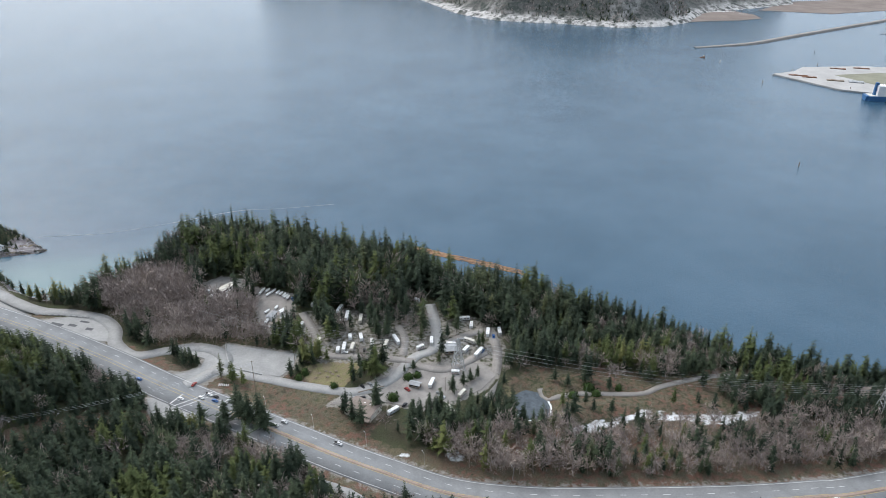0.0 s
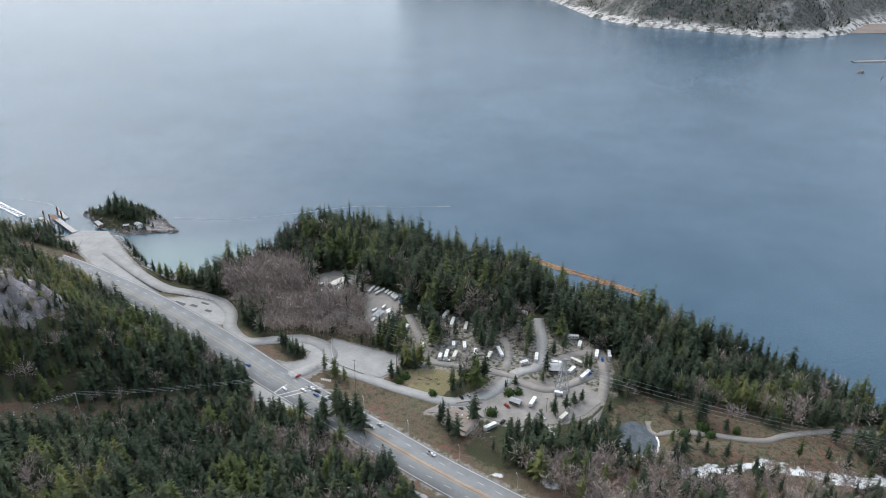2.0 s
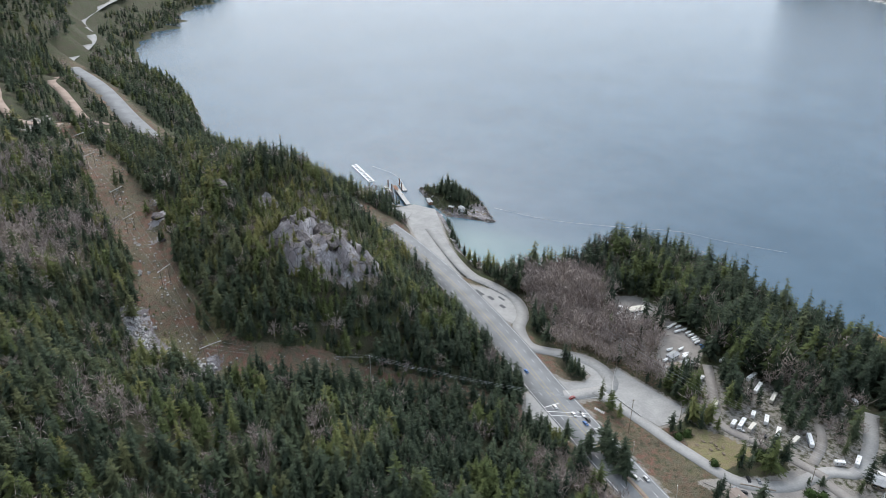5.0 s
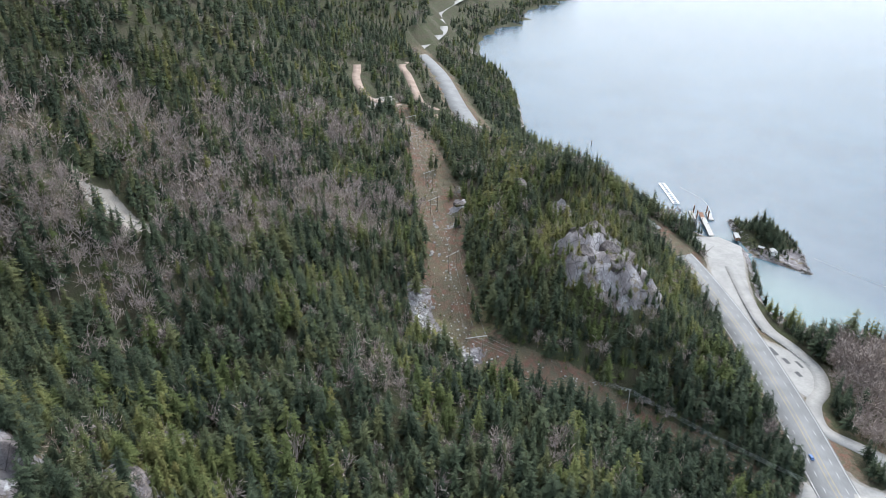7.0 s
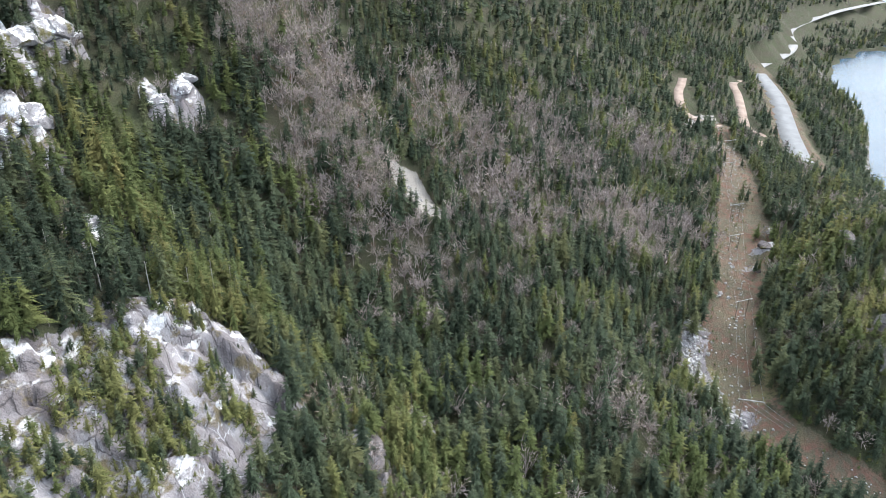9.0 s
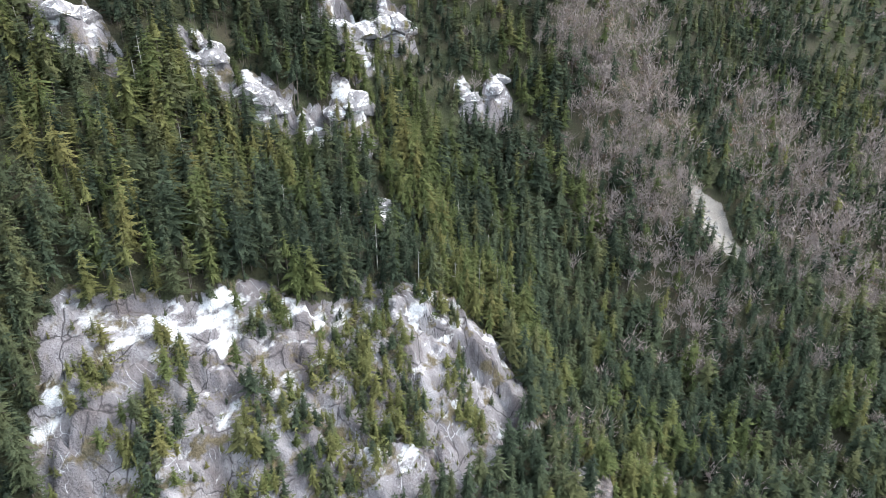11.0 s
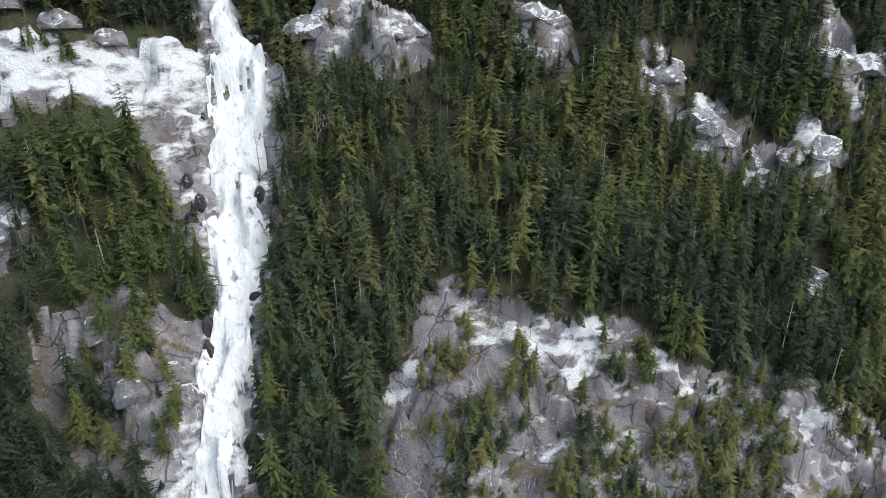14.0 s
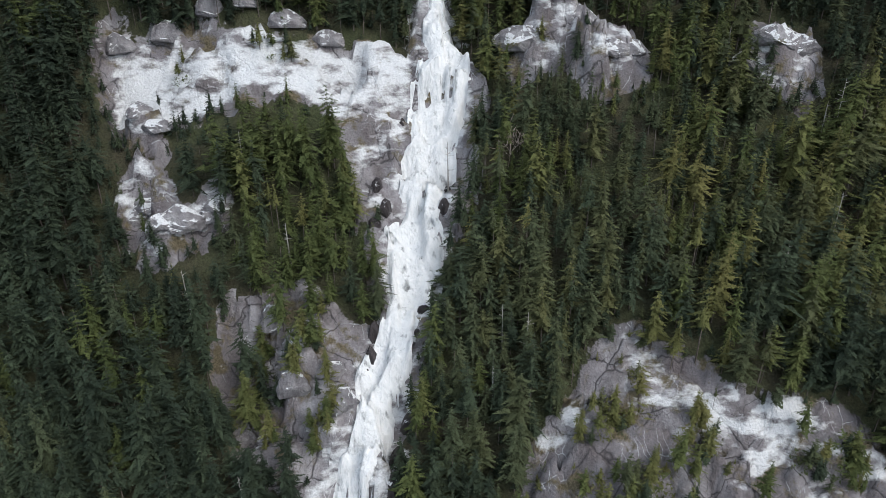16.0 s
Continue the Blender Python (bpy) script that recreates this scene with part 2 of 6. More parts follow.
LANE_TOP = [(-28, 412, 11), (-28, 434, 11.5), (-34, 450, 12)]
PARK_PATH = [(66, 379, 9), (70, 369, 9), (93, 373, 9), (131, 373, 9), (150, 382, 9), (187, 393, 9), (216, 393, 9)]
CORRIDOR = [(-165, 345, 0), (-202, 338, 0), (-230, 323, 0), (-261, 287, 0), (-284, 245, 0), (-305, 222, 0), (-335, 219, 0), (-368, 227, 0), (-407, 241, 0), (-457, 258, 0),
            (-524, 278, 0), (-580, 292, 0), (-690, 335, 0), (-800, 355, 0)]
CLEARING = [(-700, 328), (-666, 316), (-555, 277), (-473, 249), (-424, 234), (-396, 219), (-390, 202), (-368, 198), (-338, 206), (-304, 216), (-286, 230), (-264, 262), (-254, 284), (-262, 294),
            (-276, 272), (-290, 250), (-313, 236), (-345, 238), (-385, 244), (-419, 258), (-456, 275), (-490, 291), (-542, 304), (-620, 324), (-680, 340)]
# dirt tracks on the far slope: east, north, height
TRACK_UPPER = [(-785, 354, 83), (-806, 338, 84), (-823, 325, 88), (-850, 326, 94), (-889, 335, 97), (-930, 350, 97), (-966, 362, 97)]
TRACK_LOWER = [(-790, 408, 60), (-836, 424, 59), (-850, 410, 66), (-921, 429, 69), (-980, 445, 72), (-1037, 458, 74), (-1100, 492, 66)]
# middle of the falls from lip to foot: east, north, width
FALLS_LINE = [(-91, -184, 4), (-89, -176, 4), (-87, -167, 6), (-87, -161, 9), (-88, -154, 14), (-88, -149, 17), (-86, -145, 17), (-83, -140, 15), (-82, -134, 15), (-80, -124, 12), (-78, -120, 12),
              (-78, -116, 17), (-76, -112, 16), (-76, -108, 11), (-76, -104, 9), (-74, -100, 8.5), (-72, -96, 9.5), (-70, -93, 11), (-68, -88, 11), (-67, -84, 8.5), (-66, -80, 8.5), (-63, -75, 8), (-59, -71, 12), (-55, -66, 13), (-50, -58, 14)]


def lattice(x, y, seed):
    """Smooth value noise between -1 and 1 on a unit lattice."""
    xi, yi = np.floor(x).astype(np.int64), np.floor(y).astype(np.int64)
    u, v = x - xi, y - yi
    u, v = u * u * (3 - 2 * u), v * v * (3 - 2 * v)

    def corner(a, b):
        n = (a * 374761393 + b * 668265263 + seed * 974711) & 0xFFFFFFFF
        n = ((n ^ (n >> 13)) * 1274126177) & 0xFFFFFFFF
        return ((n ^ (n >> 16)) & 0xFFFF) / 32767.5 - 1

    return (corner(xi, yi) * (1 - u) + corner(xi + 1, yi) * u) * (1 - v) + (corner(xi, yi + 1) * (1 - u) + corner(xi + 1, yi + 1) * u) * v


def rough(x, y, size, octaves=4, seed=0):
    return sum(lattice(x / size * 2 ** k, y / size * 2 ** k, seed + k) / 2 ** k for k in range(octaves))


def ramp(v, low, high):
    v = np.clip((v - low) / (high - low), 0, 1)
    return v * v * (3 - 2 * v)


def along(x, y, line):
    """Distance to a polyline, and the value of its last column at the nearest place."""
    pts = np.array(line, float)
    best, level = np.full(np.shape(x), 1e9), np.zeros(np.shape(x))
    for a, b in zip(pts[:-1], pts[1:]):
        d = b[:2] - a[:2]
        t = np.clip(((x - a[0]) * d[0] + (y - a[1]) * d[1]) / (d @ d), 0, 1)
        away = np.hypot(x - a[0] - t * d[0], y - a[1] - t * d[1])
        level = np.where(away < best, a[-1] + t * (b[-1] - a[-1]), level)
        best = np.minimum(best, away)
    return best, level


def inside(x, y, poly):
    """True within a polygon."""
    hit = np.zeros(np.shape(x), bool)
    for (ax, ay), (bx, by) in zip(poly, poly[1:] + poly[:1]):
        if ay != by:
            hit ^= ((ay > y) != (by > y)) & (x < (bx - ax) * (y - ay) / (by - ay) + ax)
    return hit


def soft_inside(x, y, poly, edge):
    """1 within a polygon, falling to 0 over edge metres round it."""
    away, _ = along(x, y, [(*p, 0) for p in poly + poly[:1]])
    return np.where(inside(x, y, poly), 1.0, np.clip(1 - away / edge, 0, 1))


def inland(x, y):
    """Metres from the shore, positive on land."""
    away, _ = along(x, y, [(*p, 0) for p in SHORE])
    return np.where(inside(x, y, [(-2600, -5000)] + SHORE + [(2600, -5000)]), away, -away)


SPOTS = np.array(FALLS_SLOPE + HILLSIDE + LOWLAND + FAR_RANGE, float)


def kernel(a, b):
    r2 = ((a[:, None] - b[None]) ** 2).sum(-1)
    return 0.5 * r2 * np.log(r2 + 1e-12)


def bend():
    p, n = SPOTS[:, :2] / 100, len(SPOTS)
    m = np.zeros((n + 3, n + 3))
    m[:n, :n] = kernel(p, p) + np.eye(n) * 0.12
    m[:n, n], m[:n, n + 1:] = 1, p
    m[n:, :n] = m[:n, n:].T
    return np.linalg.solve(m, np.r_[SPOTS[:, 2], 0, 0, 0])


BEND = bend()


def slopes(x, y):
    p = np.stack([np.ravel(x), np.ravel(y)], 1) / 100
    out = np.concatenate([kernel(q, SPOTS[:, :2] / 100) @ BEND[:-3] + BEND[-3] + q @ BEND[-2:] for q in np.array_split(p, len(p) // 20000 + 1)])
    return out.reshape(np.shape(x))


SERVICE_ROAD = [(-112, 329, 9.6), (-100, 320, 9.6), (-89, 313, 9.6), (-72, 300, 9.6), (-52, 284, 9.6), (-36, 272, 9.6)]
ROADS = [(SERVICE_ROAD, 5), (HIGHWAY, 15), (HIGHWAY_SOUTH, 12), (FRONTAGE, 7), (CAMP_ROAD, 5), (LOOP_WEST, 4), (LOOP_EAST, 4), (LANE_MID, 4), (LANE_TOP, 3.5), (PARK_PATH, 2.5), (TRACK_UPPER, 9), (TRACK_LOWER, 8)]


def land(x, y):
    """The height of the bare land, before rocks and small relief."""
    s = inland(x, y)
    g = ramp(s, 5, 75)
    low = np.where(s > 0, 9 * np.tanh(np.maximum(s, 0) / 22), np.maximum(-14, s * 0.35))
    z = low + (np.maximum(slopes(x, y), 6) - 9) * g * (s > 0)
    for line, half in ROADS:
        away, level = along(x, y, line)
        w = 1 - ramp(away, half + 1.5, half + (14 if half > 7 else 9))
        z = z + (level - 0.25 - z) * w
    return z
# level yards and car parks: outline and height
PADS = {
    "ferry_car_park": ([(-476, 544), (-466, 567), (-440, 571), (-415, 549), (-393, 528), (-365, 505), (-345, 488), (-326, 468), (-340, 466), (-373, 480), (-404, 499), (-440, 527)], 6.6),
    "loop_car_park": ([(-312, 458), (-290, 464), (-264, 459), (-254, 449), (-247, 431), (-262, 430), (-293, 444)], 9),
    "side_junction": ([(-193, 364), (-184, 350), (-172, 338), (-158, 340), (-150, 348), (-166, 358), (-178, 366)], 9.9),
    "gravel_car_park": ([(-158, 427), (-130, 420), (-104, 415), (-104, 398), (-111, 388), (-150, 396)], 10),
    "junction": ([(-203, 419), (-182, 427), (-160, 421), (-148, 408), (-146, 396), (-160, 382), (-172, 376), (-196, 388), (-178, 391), (-168, 398), (-168, 408), (-182, 415)], 10),
    "camp_yard": ([(-72, 358), (-58, 372), (-44, 383), (-30, 404), (0, 400), (26, 404), (37, 390), (26, 374), (8, 362), (-14, 354), (-36, 360)], 10.9),
    "storage_yard": ([(-202, 519), (-191, 529), (-165, 520), (-163, 495), (-175, 480), (-193, 491)], 9),
    "boat_yard": ([(-157, 509), (-124, 497), (-117, 465), (-128, 441), (-141, 461)], 10.5),
    "roadside_yard": ([(-812, 318), (-832, 362), (-796, 352), (-768, 312)], 84),
}
MEADOW = [(-95, 398), (-71, 404), (-58, 401), (-67, 377), (-81, 376), (-96, 382)]
VERGE = [(-114, 373), (-96, 376), (-79, 370), (-69, 353), (-73, 339), (-99, 353), (-128, 369)]
POND = [(45, 363), (49, 372), (56, 378), (63, 375), (68, 369), (70, 360), (68, 352), (62, 348), (56, 348), (49, 352)]
BUTTRESS = [(-120, -84), (-129, -86), (-139, -75), (-166, -67), (-188, -57), (-213, -46), (-236, -34), (-243, -14), (-231, 0), (-201, 2), (-162, -10), (-125, -20), (-92, -48), (-104, -72)]
HILL_CLIFF = [(-362, 315), (-362, 340), (-350, 354), (-325, 350), (-303, 334), (-298, 307), (-307, 298), (-318, 284), (-344, 287)]
FALLS_SLABS = [(8, -166), (-20, -162), (-60, -160), (-78, -158), (-76, -128), (-64, -122), (-62, -140), (-45, -146), (-25, -146), (4, -148)]
FALLS_APRON = [(-60, -148), (12, -148), (14, -130), (-14, -126), (-40, -132), (-60, -138)]
FALLS_WEST = [(-28, -104), (-40, -106), (-62, -96), (-58, -80), (-48, -76), (-36, -82), (-28, -94)]
# bare rock among the trees: east, north, radius
OUTCROPS = [(-120, -154, 9), (-136, -146, 7), (-184, -142, 9), (-221, -125, 8), (-234, -111, 8), (-248, -100, 6), (-269, -97, 9), (-298, -116, 13), (-330, -112, 11),
            (-344, -80, 6), (-360, -71, 7), (-247, -68, 6), (-271, 47, 8), (-228, 32, 7), (-431, 313, 8), (-395, 322, 7), (-495, 292, 6), (-470, 280, 7), (-450, 266, 5), (-5, -142, 5), (-3, -129, 6), (-13, -121, 7), (-24, -123, 5)]
LEDGE_SNOW = [(-159, -67, 5.5), (-167, -62, 3.5), (-146, -73, 3), (-128, -85, 3.5), (-215, -36, 3.5), (-225, -28, 4), (-108, -73, 3.5), (-166, -21, 3), (-174, -14, 2.5), (-151, -63, 2.5), (-203, -14, 2.5), (-25, 313, 4), (10, 312, 6)]
ISLAND = [(-500, 618), (-480, 606), (-462, 596), (-440, 586), (-427, 579), (-412, 586), (-396, 590), (-381, 596), (-396, 607), (-413, 622), (-432, 632), (-453, 640), (-480, 632)]
THICKET = [(-158, -52), (-185, -44), (-197, -30), (-175, -14), (-150, -22), (-152, -40)]
SCREE = [(-432, 20), (-446, 36), (-412, 56), (-394, 42), (-402, 30)]
STREAM = [(-392, 212, 0), (-374, 205, 0), (-362, 206, 0), (-345, 208, 0), (-333, 207, 0), (-322, 217, 0)]
ICE_CREEK = [(84, 337, 0), (100, 342, 0), (116, 349, 0), (130, 352, 0), (145, 352, 0), (161, 349, 0), (177, 348, 0), (202, 355, 0)]
# where bare broad-leaved trees stand thick: east, north, radius, share
ALDERS = [(-236, 492, 42, 1.0), (-215, 470, 34, 0.9), (-165, 455, 36, 0.95), (-195, 445, 30, 1.0), (-245, 520, 26, 0.95), (-140, 432, 18, 0.9), (-96, 312, 20, 0.9), (-60, 318, 16, 0.8), (140, 395, 26, 0.35), (90, 400, 22, 0.4), (-430, -25, 46, 0.88), (-386, -3, 36, 0.75), (-399, 8, 30, 0.75), (-505, 61, 50, 0.8), (-455, 103, 45, 0.8), (-467, 182, 44, 0.8),
          (-541, 139, 52, 0.65), (-361, 45, 26, 0.7), (-493, 226, 36, 0.7), (-371, 21, 26, 0.7), (-468, -40, 40, 0.8), (-300, 150, 26, 0.35), (-640, 230, 60, 0.6), (-140, 305, 22, 0.7)]
ALDER_BELT = [(-40, 302), (60, 296), (250, 306), (300, 345), (200, 346), (80, 336), (20, 330)]


def ground(x, y):
    """The height of the ground, with rocks, channels and small relief."""
    z = land(x, y)
    for outline, level in PADS.values():
        z = z + (level - 0.3 - z) * soft_inside(x, y, outline, 8)
    away, wide = along(x, y, FALLS_LINE)
    z = z - 2.2 * (1 - ramp(away, wide * 0.3, wide * 0.75))
    pond = soft_inside(x, y, POND, 7)
    z = z + (6.2 - z) * np.where(pond > 0.999, 1, pond)
    creek, _ = along(x, y, ICE_CREEK)
    z = z + (7.4 - z) * (1 - ramp(creek, 4, 14)) * 0.9
    isle = soft_inside(x, y, ISLAND, 7)
    z = np.where(isle > 0, np.maximum(z, -3 + 4.6 * ramp(isle, 0, 1) + 7.5 * np.exp(-((x + 455) ** 2 + (y - 613) ** 2) / 700) * ramp(isle, 0.3, 1) + 0.9 * rough(x, y, 8, 3, 77) * isle), z)
    bare = rocky(x, y)
    step = 6.0 + 0 * z
    tilt = z + 4 * rough(x, y, 34, 2, 6) + 0.12 * x
    ledge = z - tilt + np.floor(tilt / step) * step + step * ramp(tilt / step - np.floor(tilt / step), 0.45, 0.95)
    wild = ramp(z, 14, 40)
    z = z + bare * wild * (0.42 * (ledge - z) + 3.5 * rough(x, y, 30, 2, 5) + 4.5 * facet(x + 0.4 * y, y, 21, 41) + 2.6 * facet(x, y - 0.3 * x, 9, 51) + 0.55 * facet(x + 0.5 * y, y, 4.2, 52) + 0.35 * rough(x, y, 3, 2, 9))
    jag = 0.35 * facet(x, y, 7, 61) + 0.2 * rough(x, y, 5, 3, 62)
    for cx, cy, r in OUTCROPS:
        d = np.hypot((x - cx) * 0.8, y - cy) / r + jag
        z = z + (1 - ramp(d, 0.5, 1.0)) * (2.2 + 0.25 * r)
    graded = np.minimum(np.minimum(along(x, y, HIGHWAY)[0], along(x, y, HIGHWAY_SOUTH)[0]), np.minimum(along(x, y, TRACK_UPPER)[0], along(x, y, TRACK_LOWER)[0]))
    wild = wild * ramp(graded, 13, 24)
    return z + wild * (1.3 * rough(x, y, 22, 4, 21)) * (1 - 0.6 * bare) + 0.25 * rough(x, y, 9, 3, 31) * ramp(inland(x, y), 20, 60) * wild


def facet(x, y, size, seed):
    """Tilted planes with sharp breaks between them, like jointed granite."""
    u, v = x / size, y / size
    best, out_ = np.full(np.shape(x), 1e9), np.zeros(np.shape(x))
    for i in (-1, 0, 1):
        for j in (-1, 0, 1):
            cu, cv = np.floor(u) + i, np.floor(v) + j
            a, b = cu + 0.5 + 0.45 * lattice(cu, cv, seed), cv + 0.5 + 0.45 * lattice(cu, cv, seed + 1)
            d = np.hypot(u - a, v - b)
            level = lattice(cu, cv, seed + 2) + 0.9 * lattice(cu, cv, seed + 3) * (u - a) + 0.9 * lattice(cu, cv, seed + 4) * (v - b)
            out_ = np.where(d < best, level, out_)
            best = np.minimum(best, d)
    return out_


def rocky(x, y):
    x, y = x + 4.5 * rough(x, y, 16, 3, 101), y + 4.5 * rough(x, y, 16, 3, 102)
    bare = np.maximum(soft_inside(x, y, BUTTRESS, 7), soft_inside(x, y, HILL_CLIFF, 6))
    bare = np.maximum(bare, np.maximum(soft_inside(x, y, FALLS_SLABS, 5), soft_inside(x, y, FALLS_WEST, 5)))
    jag = 0.35 * rough(x, y, 8, 3, 3)
    for cx, cy, r in OUTCROPS:
        bare = np.maximum(bare, 1 - ramp(np.hypot((x - cx) * 0.8, y - cy) / r + jag, 0.75, 1.2))
    away, wide = along(x, y, FALLS_LINE)
    return np.maximum(bare, 1 - ramp(away, wide * 0.55, wide * 0.55 + 5))


# ---------------------------------------------------------------- mesh helpers


def block(name, verts, faces, material, kinds=None):
    """A mesh from arrays; faces all of one size."""
    verts, faces = np.asarray(verts, np.float32), np.asarray(faces, np.int32)
    n, k = faces.shape
    me = bpy.data.meshes.new(name)
    me.vertices.add(len(verts))
    me.vertices.foreach_set("co", verts.ravel())
    me.loops.add(n * k)
    me.loops.foreach_set("vertex_index", faces.ravel())
    me.polygons.add(n)
    me.polygons.foreach_set("loop_start", np.arange(0, n * k, k, dtype=np.int32))
    me.polygons.foreach_set("loop_total", np.full(n, k, np.int32))
    for m in material if isinstance(material, (list, tuple)) else (material,):
        me.materials.append(m)
    if kinds is not None:
        me.polygons.foreach_set("material_index", np.asarray(kinds, np.int32))
    me.update(calc_edges=True)
    me.validate()
    return me


class Shape:
    """Collects boxes, tubes and sheets into one mesh."""

    def __init__(self):
        self.v, self.f = [], []

    def add(self, verts, faces):
        n = len(self.v)
        self.v += [tuple(v) for v in verts]
        self.f += [tuple(n + i for i in f) for f in faces]
        return self

    def box(self, at, size, turn=0.0, top=1.0, bevel=0.0):
        """A box standing on at; top: the size of its upper face; bevel: rounded upright and upper edges."""
        c, s = math.cos(radians(turn)), math.sin(radians(turn))
        lx, ly, h = size[0] / 2, size[1] / 2, size[2]
        b = min(bevel, lx * 0.9, ly * 0.9)
        ring = [(-lx + b, -ly), (lx - b, -ly), (lx, -ly + b), (lx, ly - b), (lx - b, ly), (-lx + b, ly), (-lx, ly - b), (-lx, -ly + b)] if b else [(-lx, -ly), (lx, -ly), (lx, ly), (-lx, ly)]
        levels = [(0, 1.0), (h - b, top), (h, top * (1 - b / max(lx, ly)))] if b else [(0, 1.0), (h, top)]
        v = [(at[0] + (x * k) * c - (y * k) * s, at[1] + (x * k) * s + (y * k) * c, at[2] + z) for z, k in levels for x, y in ring]
        n = len(ring)
        f = [tuple(reversed(range(n))), tuple(range(n * (len(levels) - 1), n * len(levels)))]
        f += [(l * n + i, l * n + (i + 1) % n, (l + 1) * n + (i + 1) % n, (l + 1) * n + i) for l in range(len(levels) - 1) for i in range(n)]
        return self.add(v, f)

    def tube(self, a, b, ra, rb=None, sides=6):
        a, b = Vector(a), Vector(b)
        rb = ra if rb is None else rb
        q = (b - a).to_track_quat("Z", "Y")
        v = [p + q @ Vector((r * math.cos(k * 2 * math.pi / sides), r * math.sin(k * 2 * math.pi / sides), 0)) for p, r in ((a, ra), (b, rb)) for k in range(sides)]
        f = [(k, (k + 1) % sides, sides + (k + 1) % sides, sides + k) for k in range(sides)]
        return self.add(v, f + [tuple(reversed(range(sides))), tuple(range(sides, 2 * sides))])

    def prism(self, outline, low, high):
        n = len(outline)
        v = [(x, y, low) for x, y in outline] + [(x, y, high) for x, y in outline]
        return self.add(v, [tuple(reversed(range(n))), tuple(range(n, 2 * n))] + [(k, (k + 1) % n, n + (k + 1) % n, n + k) for k in range(n)])

    def mesh(self, name, material):
        me = bpy.data.meshes.new(name)
        me.from_pydata(self.v, [], self.f)
        me.materials.append(material)
        me.update()
        return me


def part(name, shape, material, parent, label="", at=None):
    """One mesh object under a thing or a part."""
    ob = new(name, shape.mesh(name, material) if isinstance(shape, Shape) else shape)
    ob.parent = parent
    if at is not None:
        ob.matrix_basis = at
    return tagged(ob, label)


def thing(name, at, turn, label, category, group="", kind=""):
    ob = new(name)
    ob.matrix_basis = pose(*at, 0, 0, turn)
    return tagged(ob, label, category, group, kind)


def floor_at(x, y):
    """The height of the ground sheet at a place."""
    i, j = int(np.clip(np.searchsorted(GX, x) - 1, 0, len(GX) - 2)), int(np.clip(np.searchsorted(GY, y) - 1, 0, len(GY) - 2))
    u, v = (x - GX[i]) / (GX[i + 1] - GX[i]), (y - GY[j]) / (GY[j + 1] - GY[j])
    n = len(GX)
    a, b, c, d = (float(gz[k]) for k in (j * n + i, j * n + i + 1, j * n + n + i, j * n + n + i + 1))
    return (a * (1 - u) + b * u) * (1 - v) + (c * (1 - u) + d * u) * v


# ---------------------------------------------------------------- ground sheet


def steps(*spans):
    out = []
    for low, high, size in spans:
        out.append(np.arange(low, high, size))
    return np.concatenate(out)


def grow(start, end, first, rate=1.18):
    out, size, at = [], first, start
    while abs(at - start) < abs(end - start):
        at += math.copysign(size, end - start)
        out.append(at)
        size = min(size * rate, 90)
    return np.array(out)


GX = np.concatenate([grow(-800, -3000, 5)[::-1], steps((-800, -345, 3.8), (-345, -250, 1.8), (-250, -86, 0.95), (-86, 40, 1.6), (40, 335, 4.2)), grow(332, 2500, 5)])
GY = np.concatenate([grow(-250, -900, 4)[::-1], steps((-250, -170, 3.0), (-170, -92, 1.6), (-92, 4, 0.95), (4, 45, 2.2), (45, 640, 4.0)), grow(640, 2000, 5)])


def sheet(xs, ys):
    """Corners and quads of a grid."""
    x, y = np.meshgrid(xs, ys)
    n, m = len(xs), len(ys)
    i = (np.arange(m - 1)[:, None] * n + np.arange(n - 1)[None]).ravel()
    return x.ravel(), y.ravel(), np.stack([i, i + 1, i + n + 1, i + n], 1)


